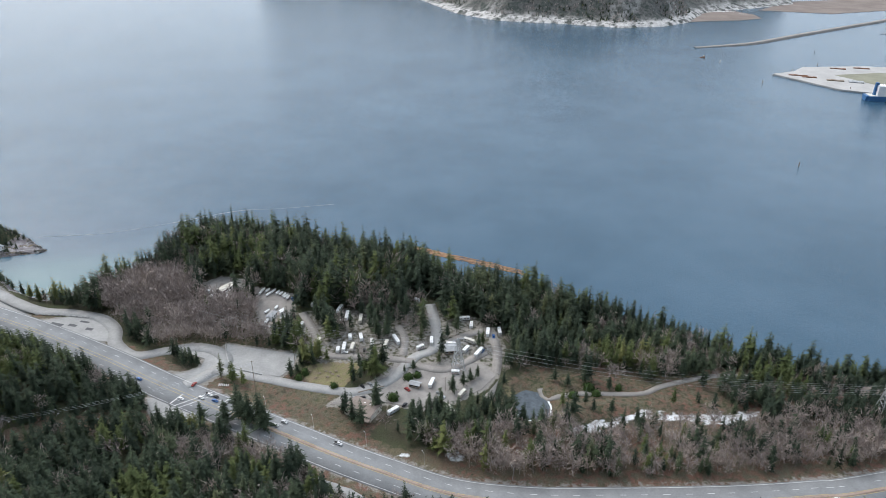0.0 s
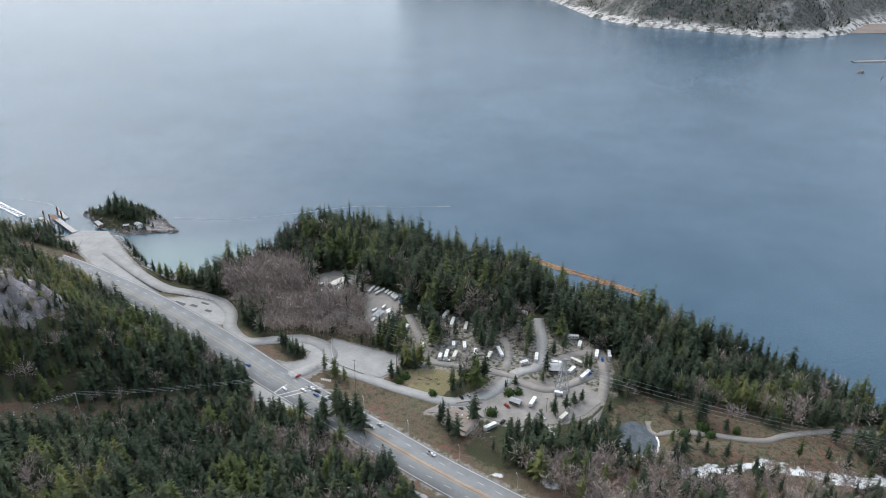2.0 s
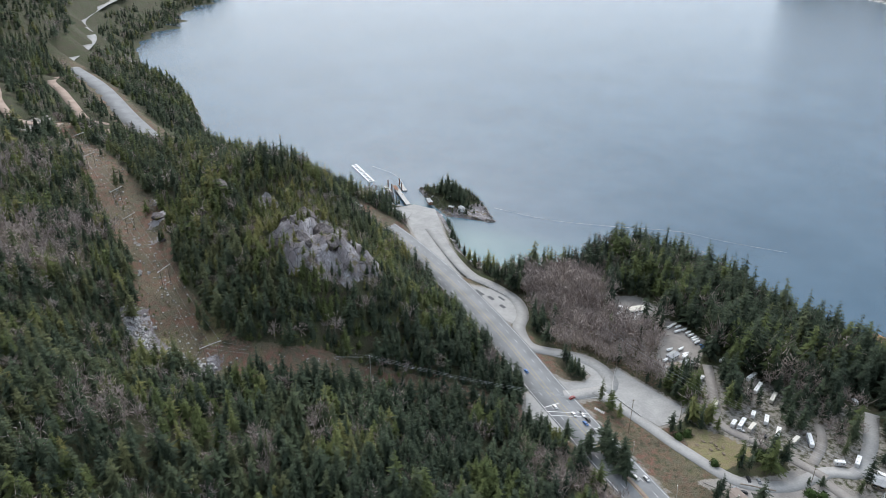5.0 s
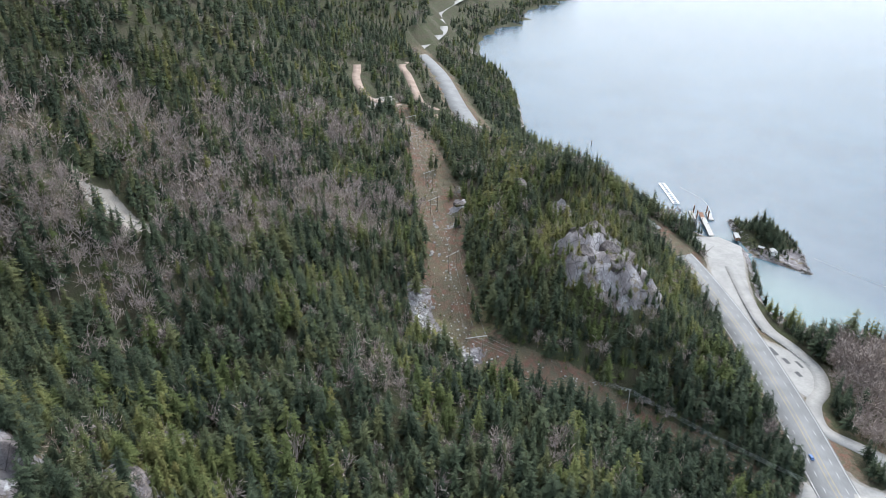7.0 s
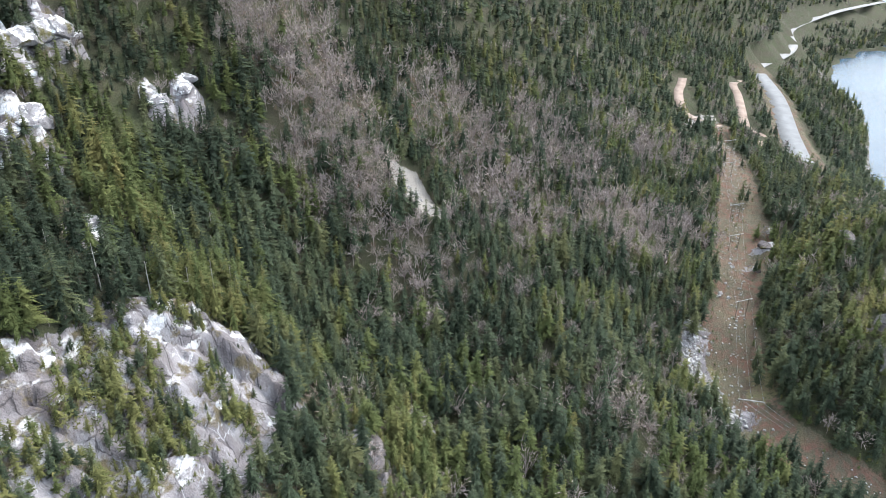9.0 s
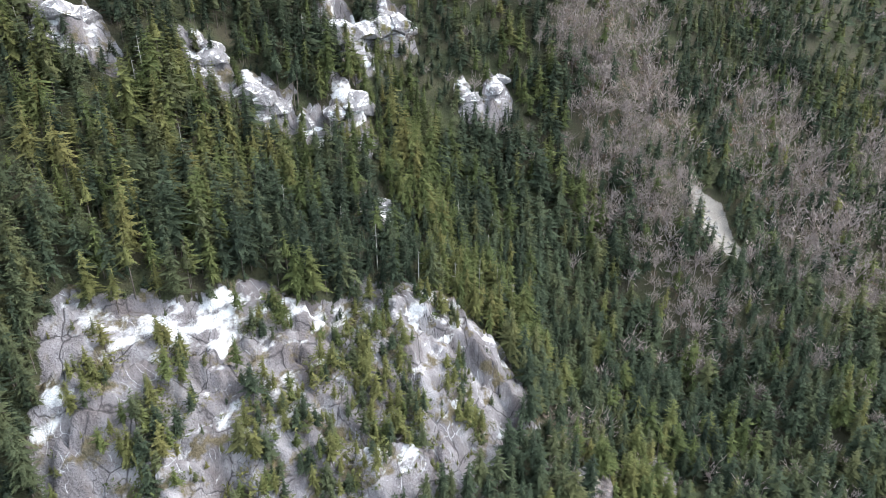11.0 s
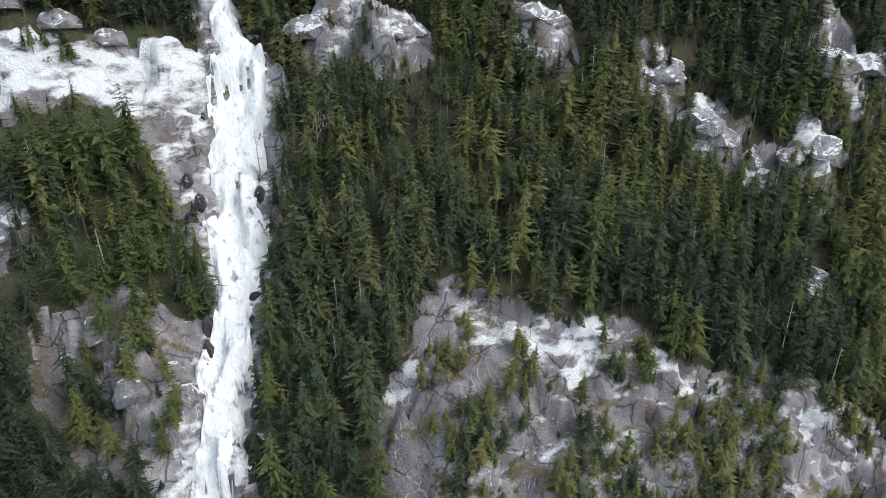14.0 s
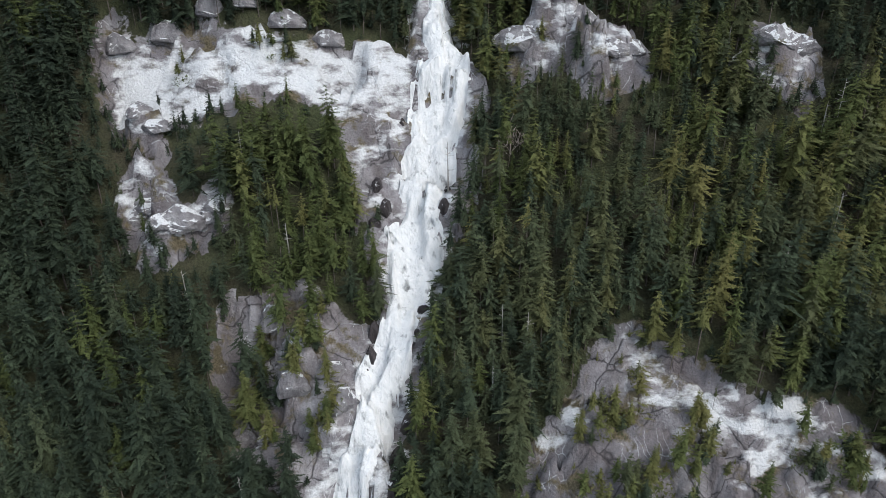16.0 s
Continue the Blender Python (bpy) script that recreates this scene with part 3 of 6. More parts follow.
def ground_material():
    m, tree, bsdf = fresh("ground", 0.95)
    cover = tree.nodes.new("ShaderNodeAttribute")
    cover.attribute_name = "cover"
    split = tree.nodes.new("ShaderNodeSeparateColor")
    tree.links.new(cover.outputs["Color"], split.inputs[0])
    more = tree.nodes.new("ShaderNodeAttribute")
    more.attribute_name = "frost"
    ragged, fine = speckle(tree, 0.35, 5, 0.2, 0.8), speckle(tree, 1.6, 4, 0.3, 0.7)

    broad = speckle(tree, 0.16, 9, 0.25, 0.75, (0.7, 1, 1.6))

    def edge(socket, low, high, source=None):
        """Breaks the border of an area up with noise."""
        s = tree.nodes.new("ShaderNodeMath")
        s.operation = "ADD"
        tree.links.new(socket, s.inputs[0])
        k = node(tree, "ShaderNodeMapRange", From_Min=0.0, From_Max=1.0, To_Min=-0.35, To_Max=0.35)
        tree.links.new(source or ragged, k.inputs[0])
        tree.links.new(k.outputs[0], s.inputs[1])
        cut = node(tree, "ShaderNodeMapRange", From_Min=low, From_Max=high)
        tree.links.new(s.outputs[0], cut.inputs[0])
        return cut.outputs[0]

    wide = speckle(tree, 0.06, 3, 0.35, 0.65)
    litter = blend(tree, wide, blend(tree, fine, (0.038, 0.036, 0.023), (0.08, 0.07, 0.045)), blend(tree, fine, (0.03, 0.04, 0.018), (0.07, 0.078, 0.036)))
    tuft = speckle(tree, 0.22, 5, 0.4, 0.6)
    grass = blend(tree, tuft, blend(tree, fine, (0.16, 0.125, 0.08), (0.27, 0.22, 0.14)), blend(tree, fine, (0.135, 0.13, 0.06), (0.26, 0.235, 0.115)))
    grit = blend(tree, wide, blend(tree, fine, (0.17, 0.158, 0.145), (0.29, 0.278, 0.262)), blend(tree, fine, (0.2, 0.175, 0.15), (0.36, 0.335, 0.305)))
    brush = blend(tree, wide, blend(tree, fine, (0.08, 0.05, 0.038), (0.17, 0.11, 0.085)), blend(tree, fine, (0.075, 0.068, 0.04), (0.19, 0.165, 0.1)))
    russet = speckle(tree, 0.045, 5, 0.44, 0.56)
    brush = blend(tree, russet, brush, blend(tree, fine, (0.11, 0.055, 0.038), (0.22, 0.125, 0.095)))
    brush = blend(tree, tuft, brush, blend(tree, fine, (0.06, 0.055, 0.032), (0.16, 0.145, 0.105)))
    streak = speckle(tree, 0.11, 6, 0.4, 0.62, (1, 1, 0.3))
    slab = speckle(tree, 0.05, 4, 0.4, 0.6)
    stone = blend(tree, streak, blend(tree, fine, (0.19, 0.178, 0.192), (0.26, 0.246, 0.262)), blend(tree, fine, (0.34, 0.326, 0.342), (0.46, 0.445, 0.458)))
    stone = blend(tree, slab, blend(tree, 0.45, stone, (0.1, 0.088, 0.09)), stone)
    weather = speckle(tree, 0.1, 9, 0.46, 0.6, (1.2, 1.2, 0.3))
    stone = blend(tree, weather, stone, blend(tree, 0.35, blend(tree, fine, (0.075, 0.062, 0.062), (0.15, 0.125, 0.125)), stone))
    def joints(scale, stretch, turn_, width):
        """Dark breaks between the blocks of rock."""
        cell = tree.nodes.new("ShaderNodeTexVoronoi")
        cell.feature = "DISTANCE_TO_EDGE"
        cell.inputs["Scale"].default_value = scale
        place = node(tree, "ShaderNodeMapping", Rotation=turn_, Scale=stretch)
        bent = node(tree, "ShaderNodeTexNoise", Scale=0.25, Detail=3.0)
        push = node(tree, "ShaderNodeVectorMath")
        push.operation = "MULTIPLY_ADD"
        push.inputs[1].default_value = (2.2, 2.2, 2.2)
        where = tree.nodes.new("ShaderNodeTexCoord").outputs["Object"]
        tree.links.new(where, bent.inputs["Vector"])
        tree.links.new(bent.outputs["Color"], push.inputs[0])
        tree.links.new(where, push.inputs[2])
        tree.links.new(push.outputs[0], place.inputs[0])
        tree.links.new(place.outputs[0], cell.inputs["Vector"])
        gap_ = node(tree, "ShaderNodeMapRange", From_Min=0.0, From_Max=width)
        tree.links.new(cell.outputs["Distance"], gap_.inputs[0])
        return gap_.outputs[0]

    large, small = joints(0.085, (1, 1.7, 0.6), (0.3, 0.2, 0.6), 0.028), joints(0.2, (1.7, 0.7, 0.6), (0.5, -0.3, -0.4), 0.016)
    rime = speckle(tree, 0.09, 4, 0.52, 0.6)
    hold = speckle(tree, 0.14, 3, 0.48, 0.56)
    line = node(tree, "ShaderNodeMath")
    line.operation = "MAXIMUM"
    tree.links.new(small, line.inputs[0])
    tree.links.new(hold, line.inputs[1])
    stone = blend(tree, line.outputs[0], blend(tree, rime, (0.08, 0.074, 0.078), (0.7, 0.71, 0.73)), stone)
    stone = blend(tree, large, blend(tree, rime, (0.06, 0.055, 0.058), blend(tree, 0.5, stone, (0.66, 0.67, 0.69))), stone)
    moss = speckle(tree, 0.13, 9, 0.54, 0.62)
    stone = blend(tree, moss, stone, blend(tree, fine, (0.08, 0.07, 0.042), (0.19, 0.155, 0.1)))
    colour = blend(tree, edge(split.outputs[1], 0.4, 0.6), litter, grass)
    colour = blend(tree, edge(cover.outputs["Alpha"], 0.4, 0.6), colour, brush)
    colour = blend(tree, edge(split.outputs[2], 0.4, 0.6), colour, grit)
    colour = blend(tree, edge(split.outputs[0], 0.4, 0.5), colour, stone)
    colour = blend(tree, edge(more.outputs["Fac"], 0.47, 0.64, broad), colour, blend(tree, fine, (0.6, 0.61, 0.63), (0.77, 0.78, 0.79)))
    tree.links.new(colour, bsdf.inputs["Base Color"])
    height = tree.nodes.new("ShaderNodeMath")
    height.operation = "ADD"
    tree.links.new(ragged, height.inputs[0])
    tree.links.new(fine, height.inputs[1])
    deep = node(tree, "ShaderNodeMath")
    deep.operation = "MULTIPLY_ADD"
    deep.inputs[1].default_value = 0.8
    tree.links.new(large, deep.inputs[0])
    tree.links.new(height.outputs[0], deep.inputs[2])
    relief(tree, bsdf, deep.outputs[0], 0.6, 0.6)
    return m


gx, gy, quads = sheet(GX, GY)
gz = ground(gx, gy)
me = block("ground", np.stack([gx, gy, gz], 1), quads, ground_material())
steep = np.hypot(*np.gradient(gz.reshape(len(GY), len(GX)), GY, GX)).ravel()
sea_side = inland(gx, gy)
lane, _ = along(gx, gy, CORRIDOR)
creek, _ = along(gx, gy, STREAM)
iced, _ = along(gx, gy, ICE_CREEK)
hw, _ = along(gx, gy, HIGHWAY)
bare = np.maximum(rocky(gx, gy), ramp(steep, 1.5, 2.4) * ramp(gz, 30, 60))
bare = np.maximum(bare, np.where((sea_side > -6) & (sea_side < 6), 0.62, 0) * (gx > -1500))
bare = np.maximum(bare, 0.6 * (1 - ramp(creek, 6, 14)))
bare = np.maximum(bare, np.where((soft_inside(gx, gy, ISLAND, 6) > 0) & (gz < 3.6), 0.7, 0))
grassy = np.maximum(soft_inside(gx, gy, MEADOW, 4), 0.45 * soft_inside(gx, gy, VERGE, 5))
grassy = np.maximum(grassy, 0.46 * soft_inside(gx, gy, [(40, 345), (75, 345), (150, 368), (225, 385), (225, 400), (140, 392), (75, 392), (45, 385)], 10))
grassy = np.maximum(grassy, 0.46 * soft_inside(gx, gy, [(-165, 388), (-110, 396), (-66, 368), (-36, 350), (-50, 318), (-90, 335), (-150, 368)], 4))
grassy = np.maximum(grassy, 0.7 * (1 - ramp(np.hypot(gx + 350, gy - 222), 14, 40)))
grit = np.zeros(len(gx))
for outline, _ in PADS.values():
    grit = np.maximum(grit, soft_inside(gx, gy, outline, 5))
grit = np.maximum(grit, soft_inside(gx, gy, SCREE, 5))
grit = np.maximum(grit, np.where(gx < -190, 0.3, 0.55) * (1 - ramp(hw, 13, 19)) * (gx < 330))
grit = np.maximum(grit, 0.52 * soft_inside(gx, gy, [(-105, 405), (-105, 468), (-20, 480), (45, 460), (45, 400)], 8))
brushy = np.maximum(0.95 * (1 - ramp(lane + 5 * rough(gx, gy, 25, 3, 45), 6, 12)), 0.7 * (1 - ramp(hw, 16, 30)))
brushy = np.maximum(brushy, 0.85 * soft_inside(gx, gy, CLEARING, 6) * (1 - 0.55 * (1 - ramp(np.hypot(gx + 345, gy - 222), 18, 40))))
brushy = np.maximum(brushy, 0.75 * soft_inside(gx, gy, ALDER_BELT, 12))
brushy = np.maximum(brushy, 0.35 * soft_inside(gx, gy, VERGE, 5))
brushy = np.maximum(brushy, 0.58 * soft_inside(gx, gy, [(-165, 388), (-110, 396), (-66, 368), (-36, 350), (-50, 318), (-90, 335), (-150, 368)], 4))
brushy = np.maximum(brushy, 0.75 * soft_inside(gx, gy, [(185, 402), (300, 402), (310, 340), (195, 340)], 8))
brushy = np.maximum(brushy, 0.56 * soft_inside(gx, gy, [(45, 380), (60, 400), (110, 405), (230, 372), (230, 340), (110, 352), (80, 345)], 8))
brushy = np.maximum(brushy, 0.35 * soft_inside(gx, gy, ISLAND, 6))
for cx, cy, r, share in ALDERS:
    brushy = np.maximum(brushy, 0.5 * share * (1 - ramp(np.hypot(gx - cx, gy - cy) / r, 0.7, 1.2)))
paint = np.stack([bare, grassy, grit, brushy], 1).astype(np.float32)
me.color_attributes.new("cover", "FLOAT_COLOR", "POINT").data.foreach_set("color", paint.ravel())
frost = 0.42 * (1 - ramp(creek, 3, 8)) + 0.66 * (1 - ramp(iced + 2 * rough(gx, gy, 9, 3, 40), 2.5, 8))
frost = np.maximum(frost, (0.63 - 0.2 * ramp(gy, -148, -140)) * soft_inside(gx, gy, FALLS_SLABS, 4))
for cx, cy, r in OUTCROPS:
    frost = np.maximum(frost, 0.5 * (1 - ramp(np.hypot((gx - cx) * 0.8, gy - cy) / r, 0.7, 1.2)) * (cy < 0))
rim, _ = along(gx, gy, [(x, y, 0) for x, y in BUTTRESS[1:8]])
frost = np.maximum(frost, (0.5 - 0.2 * ramp(rim, 3, 13)) * soft_inside(gx, gy, BUTTRESS, 3) * (rim < 14))
frost = np.maximum(frost, 0.5 * (1 - ramp(along(gx, gy, FALLS_LINE)[0], 7, 15)))
for cx, cy, r in LEDGE_SNOW:
    frost = np.maximum(frost, 0.6 * (1 - ramp(np.hypot((gx - cx) * 0.6, (gy - cy) * 1.2) / r + 0.45 * rough(gx, gy, 5, 3, 46), 0.6, 1.4)))
level = 1 - ramp(steep, 0.35, 1.05)
frost = np.maximum(frost, bare * ramp(gz, 90, 130) * (0.3 + 0.14 * level) * (gy < 60))
me.attributes.new("frost", "FLOAT", "POINT").data.foreach_set("value", frost.astype(np.float32))
me.polygons.foreach_set("use_smooth", np.ones(len(quads), bool))
tagged(new("ground", me), "forested coastal slopes with bare granite and dry grass", "ground", kind="structure")

# ---------------------------------------------------------------- sea


def water_material():
    m, tree, bsdf = fresh("sea_water", 0.16)
    bsdf.inputs["IOR"].default_value = 1.33
    bsdf.inputs["Specular IOR Level"].default_value = 0.5
    shoal = tree.nodes.new("ShaderNodeAttribute")
    shoal.attribute_name = "shoal"
    deep = blend(tree, speckle(tree, 0.006, 3, 0.35, 0.65), (0.027, 0.068, 0.108), (0.045, 0.092, 0.138))
    tree.links.new(blend(tree, shoal.outputs["Fac"], deep, (0.11, 0.21, 0.2)), bsdf.inputs["Base Color"])
    wave, swell = speckle(tree, 0.45, 3, 0.2, 0.8, (1, 2.2, 1)), speckle(tree, 0.02, 2, 0.3, 0.7)
    sum_ = tree.nodes.new("ShaderNodeMath")
    sum_.operation = "ADD"
    tree.links.new(wave, sum_.inputs[0])
    tree.links.new(swell, sum_.inputs[1])
    relief(tree, bsdf, sum_.outputs[0], 0.4, 0.4)
    return m


sx, sy, quads = sheet(np.concatenate([grow(-620, -4500, 30)[::-1], np.arange(-620, 400, 12.0), grow(400, 4500, 30)]), np.concatenate([np.arange(280, 760, 12.0), grow(760, 4600, 30)]))
me = block("sea", np.stack([sx, sy, np.zeros(len(sx))], 1), quads, water_material())
shoal = 0.32 * (1 - ramp(np.hypot((sx + 330) / 80, (sy - 545) / 55), 0.35, 1.15)) + 0.15 * (1 - ramp(np.abs(inland(sx, sy)), 5, 60)) * (sx > -480) * (sx < -200)
me.attributes.new("shoal", "FLOAT", "POINT").data.foreach_set("value", np.clip(shoal, 0, 1).astype(np.float32))
tagged(new("sea", me), "calm grey-blue sea inlet under an overcast sky", "water", kind="structure")

# ---------------------------------------------------------------- roads


def smooth_line(line, gap=4.0):
    """A rounded polyline through the given places, every gap metres."""
    p = np.array(line, float)
    p = np.vstack([2 * p[0] - p[1], p, 2 * p[-1] - p[-2]])
    out = []
    for a, b, c, d in zip(p[:-3], p[1:-2], p[2:-1], p[3:]):
        for t in np.linspace(0, 1, max(2, int(np.linalg.norm(c[:2] - b[:2]) / gap)), endpoint=False):
            out.append(0.5 * (2 * b + (c - a) * t + (2 * a - 5 * b + 4 * c - d) * t * t + (3 * b - a - 3 * c + d) * t ** 3))
    return np.array(out + [p[-2]])


def ribbon(name, line, left, right, lift, material, thick=0.5):
    """A strip along a line from left to right of it (metres, right positive), with skirts."""
    p = np.asarray(line)
    d = np.gradient(p[:, :2], axis=0)
    d /= np.linalg.norm(d, axis=1)[:, None]
    side = np.stack([d[:, 1], -d[:, 0]], 1)
    z = p[:, 2] + lift
    rows = [np.c_[p[:, :2] + side * left, z - thick], np.c_[p[:, :2] + side * left, z], np.c_[p[:, :2] + side * right, z], np.c_[p[:, :2] + side * right, z - thick]]
    v = np.stack(rows, 1).reshape(-1, 3)
    i = np.arange(len(p) - 1)[:, None] * 4
    f = np.concatenate([np.stack([i[:, 0] + k, i[:, 0] + k + 1, i[:, 0] + k + 5, i[:, 0] + k + 4], 1) for k in range(3)])
    return block(name, v, f[:, ::-1], material)


LIFTS = iter(range(20))


def road(name, line, half, material, label):
    p = smooth_line(line)
    if name == "park_path":
        p[:, 2] = ground(p[:, 0], p[:, 1]) + 0.1
    return tagged(new(name, ribbon(name, p, -half, half, 0.012 * next(LIFTS), material)), label, "road", kind="structure")


highway = road("highway", HIGHWAY, 12.2, ASPHALT, "four-lane grey asphalt highway with a painted median")
south = road("highway_south", HIGHWAY_SOUTH, 10, OLD_ASPHALT, "pale highway bending along the wooded shore")
road("frontage_road", FRONTAGE, 5.0, OLD_ASPHALT, "worn pale asphalt access road to the ferry landing")
road("camp_road", CAMP_ROAD, 4.2, OLD_ASPHALT, "pale campground road with dusty edges")
for name, line, half in (("camp_loop", LOOP_WEST, 3.2), ("camp_loop_east", LOOP_EAST, 3.4), ("camp_lane", LANE_MID, 3.4), ("camp_lane_upper", LANE_TOP, 2.8), ("park_path", PARK_PATH, 2.2)):
    road(name, line, half, GRAVEL, "grey gravel campground lane")
road("service_road", SERVICE_ROAD, 3.6, OLD_ASPHALT, "narrow pale service road below the highway")
for name, line in (("track_upper", TRACK_UPPER), ("track_lower", TRACK_LOWER)):
    road(name, line, 5.5, DIRT, "reddish dirt track across the wooded slope")
HW = smooth_line(HIGHWAY)
start = int(np.argmin(np.hypot(HW[:, 0] + 152, HW[:, 1] - 359)))
near = HW[(HW[:, 0] > -520) & (HW[:, 0] < 330)]
for offset in (-11.2, 11.2):
    part("edge_line", ribbon("edge_line", near, offset - 0.14, offset + 0.14, 0.04, WHITE_LINE, 0.01), None, highway, "white edge line")
for offset in (-1.3, 1.3):
    part("median_line", ribbon("median_line", near, offset - 0.1, offset + 0.1, 0.04, YELLOW_LINE, 0.01), None, highway, "yellow median line")
part("median_strip", ribbon("median_strip", near[near[:, 0] > -135], -1.0, 1.0, 0.05, DIRT, 0.02), None, highway, "tan gravelly median strip")
dash_mesh = Shape().box((0, 0, 0), (4.0, 0.22, 0.014)).mesh("lane_dash", WHITE_LINE)
for offset in (-6.2, 6.2):
    for k in range(0, len(near) - 1, 3):
        a, b = near[k], near[k + 1]
        d = (b - a)[:2] / np.linalg.norm((b - a)[:2])
        at = a[:2] + np.array([d[1], -d[0]]) * offset
        part("lane_dash", dash_mesh, None, highway, at=pose(at[0], at[1], a[2] + 0.03, 0, 0, math.degrees(math.atan2(d[1], d[0]))))
DIR = math.degrees(math.atan2(HW[start + 1][1] - HW[start][1], HW[start + 1][0] - HW[start][0]))
for along_m, across, length, width, turn in ((16, 5.5, 11, 0.6, 90), (-14, -6, 11, 0.6, 90), (2, 0.2, 27, 0.45, 62), (6, 0.2, 27, 0.45, 62), (9, 15.5, 8, 0.4, 0), (-4, 20, 9, 0.4, 80)):
    c, s = math.cos(radians(DIR)), math.sin(radians(DIR))
    part("stop_line", Shape().box((0, 0, 0), (length, width, 0.016)), WHITE_LINE, highway,
         at=pose(-156 + along_m * c - across * s, 361 + along_m * s + across * c, 10.06, 0, 0, DIR + turn))
for k in range(6):
    part("crosswalk_bar", Shape().box((0, 0, 0), (2.6, 0.6, 0.016)), WHITE_LINE, highway, at=pose(-149.5 + 1.25 * k, 378.5 - 0.1 * k, 10.08, 0, 0, 100))
for (name, (outline, level)), material, label in zip(PADS.items(), (OLD_ASPHALT, OLD_ASPHALT, OLD_ASPHALT, OLD_ASPHALT, OLD_ASPHALT, GRAVEL, GRAVEL, GRAVEL, GRAVEL),
        ("cracked pale asphalt car park at the ferry landing", "empty patched asphalt car park inside a loop", "wide grey asphalt mouth of a side road", "dusty pale car park with gravel edges", "wide asphalt road junction",
         "grey gravel campground yard", "gravel yard full of stored trailers", "gravel boat storage yard", "pale gravel roadside yard")):
    pad = tagged(new(name, Shape().prism(outline, level - 0.4, level - 0.04).mesh(name, material)), label, "car park", kind="structure")
    if name == "loop_car_park":
        for x, y, a, b in ((-296, 453, 11, 4), (-283, 452, 7, 3), (-276, 457, 8, 2.2), (-268, 447, 6, 3)):
            part("tar_patch", Shape().box((x, y, level - 0.05), (a, b, 0.022), -15), PATCHED, pad, "dark tar patch")

# ---------------------------------------------------------------- falls


def ice_material():
    m, tree, bsdf = fresh("frozen_white_water", 0.6)
    fine, wide = speckle(tree, 0.9, 6, 0.3, 0.7, (1, 1, 0.4)), speckle(tree, 0.42, 7, 0.56, 0.7, (1, 1, 0.3))
    tree.links.new(blend(tree, wide, blend(tree, fine, (0.72, 0.74, 0.75), (0.87, 0.875, 0.88)), blend(tree, fine, (0.11, 0.11, 0.115), (0.55, 0.57, 0.58))), bsdf.inputs["Base Color"])
    relief(tree, bsdf, fine, 0.7, 0.6)
    return m


ICE = ice_material()
fall = smooth_line([(x, y, w) for x, y, w in FALLS_LINE], 1.0)
d = np.gradient(fall[:, :2], axis=0)
d /= np.linalg.norm(d, axis=1)[:, None]
across = np.linspace(-0.5, 0.5, 25)
wob = 0.22 * rough(np.arange(len(fall)) * 1.0, np.zeros(len(fall)), 9, 3, 4)
fx = fall[:, 0:1] + d[:, 1:2] * 1.05 * fall[:, 2:3] * (across[None] + wob[:, None] * 0.6)
fy = fall[:, 1:2] - d[:, 0:1] * 1.05 * fall[:, 2:3] * (across[None] + wob[:, None] * 0.6)
edge = (np.abs(across)[None] * 2 + 0.35 * rough(fx, fy, 4, 3, 8))
fz = ground(fx.ravel(), fy.ravel()).reshape(fx.shape) + 2.4 * (1 - ramp(edge, 0.6, 1.05)) - 0.5 + 0.7 * rough(fx, fy, 3.2, 4, 12) * (1 - ramp(edge, 0.8, 1.0))
falls_step = rough(np.arange(len(fall)) * 1.0, np.zeros(len(fall)), 6, 3, 15)
fz = fz + (1.3 * falls_step[:, None] + 0.5 * rough(fx * 0.5 + 40, fy * 1.2, 3, 3, 16)) * (1 - ramp(edge, 0.75, 1.0))
fz = fz - 2.0 * ramp(rough(fx, fy, 4, 3, 18), 0.85, 1.0)
n, m = fz.shape
i = (np.arange(n - 1)[:, None] * m + np.arange(m - 1)[None]).ravel()
me = block("waterfall", np.stack([fx, fy, fz], -1).reshape(-1, 3), np.stack([i, i + m, i + m + 1, i + 1], 1), ICE)
me.polygons.foreach_set("use_smooth", np.ones(len(me.polygons), bool))
tagged(new("waterfall", me), "frozen white waterfall streaming down granite slabs", "waterfall", kind="structure")
rng_rim = np.random.default_rng(3)
pond_top = Shape().prism([(x + 1.2 * (1 if x > 58 else -1), y + 1.2 * (1 if y > 362 else -1)) for x, y in POND], 6.0, 7.0)
POND_ICE = surface("dark_pond_ice", (0.035, 0.045, 0.055), (0.1, 0.12, 0.14), 1.6, 4, 0.45, bump=0)
tagged(new("pond", pond_top.mesh("pond", POND_ICE)), "dark half-frozen pond with white ice along its edge", "pond", kind="structure")

rim_line = smooth_line([(46, 356, 7.02), (51, 350.5, 7.02), (57, 347, 7.02), (63, 347, 7.02), (69, 351.5, 7.02), (71, 360, 7.02), (69.5, 367, 7.02)], 1.0)
rim_line[:, :2] += rng_rim.normal(0, 0.25, (len(rim_line), 2))
tagged(new("pond_ice_rim", ribbon("pond_ice_rim", rim_line, -0.7, 0.8, 0, ICE, 0.3)), "white ice along the edge of the pond", "ice", kind="structure")

# ---------------------------------------------------------------- woods
rng = np.random.default_rng(7)


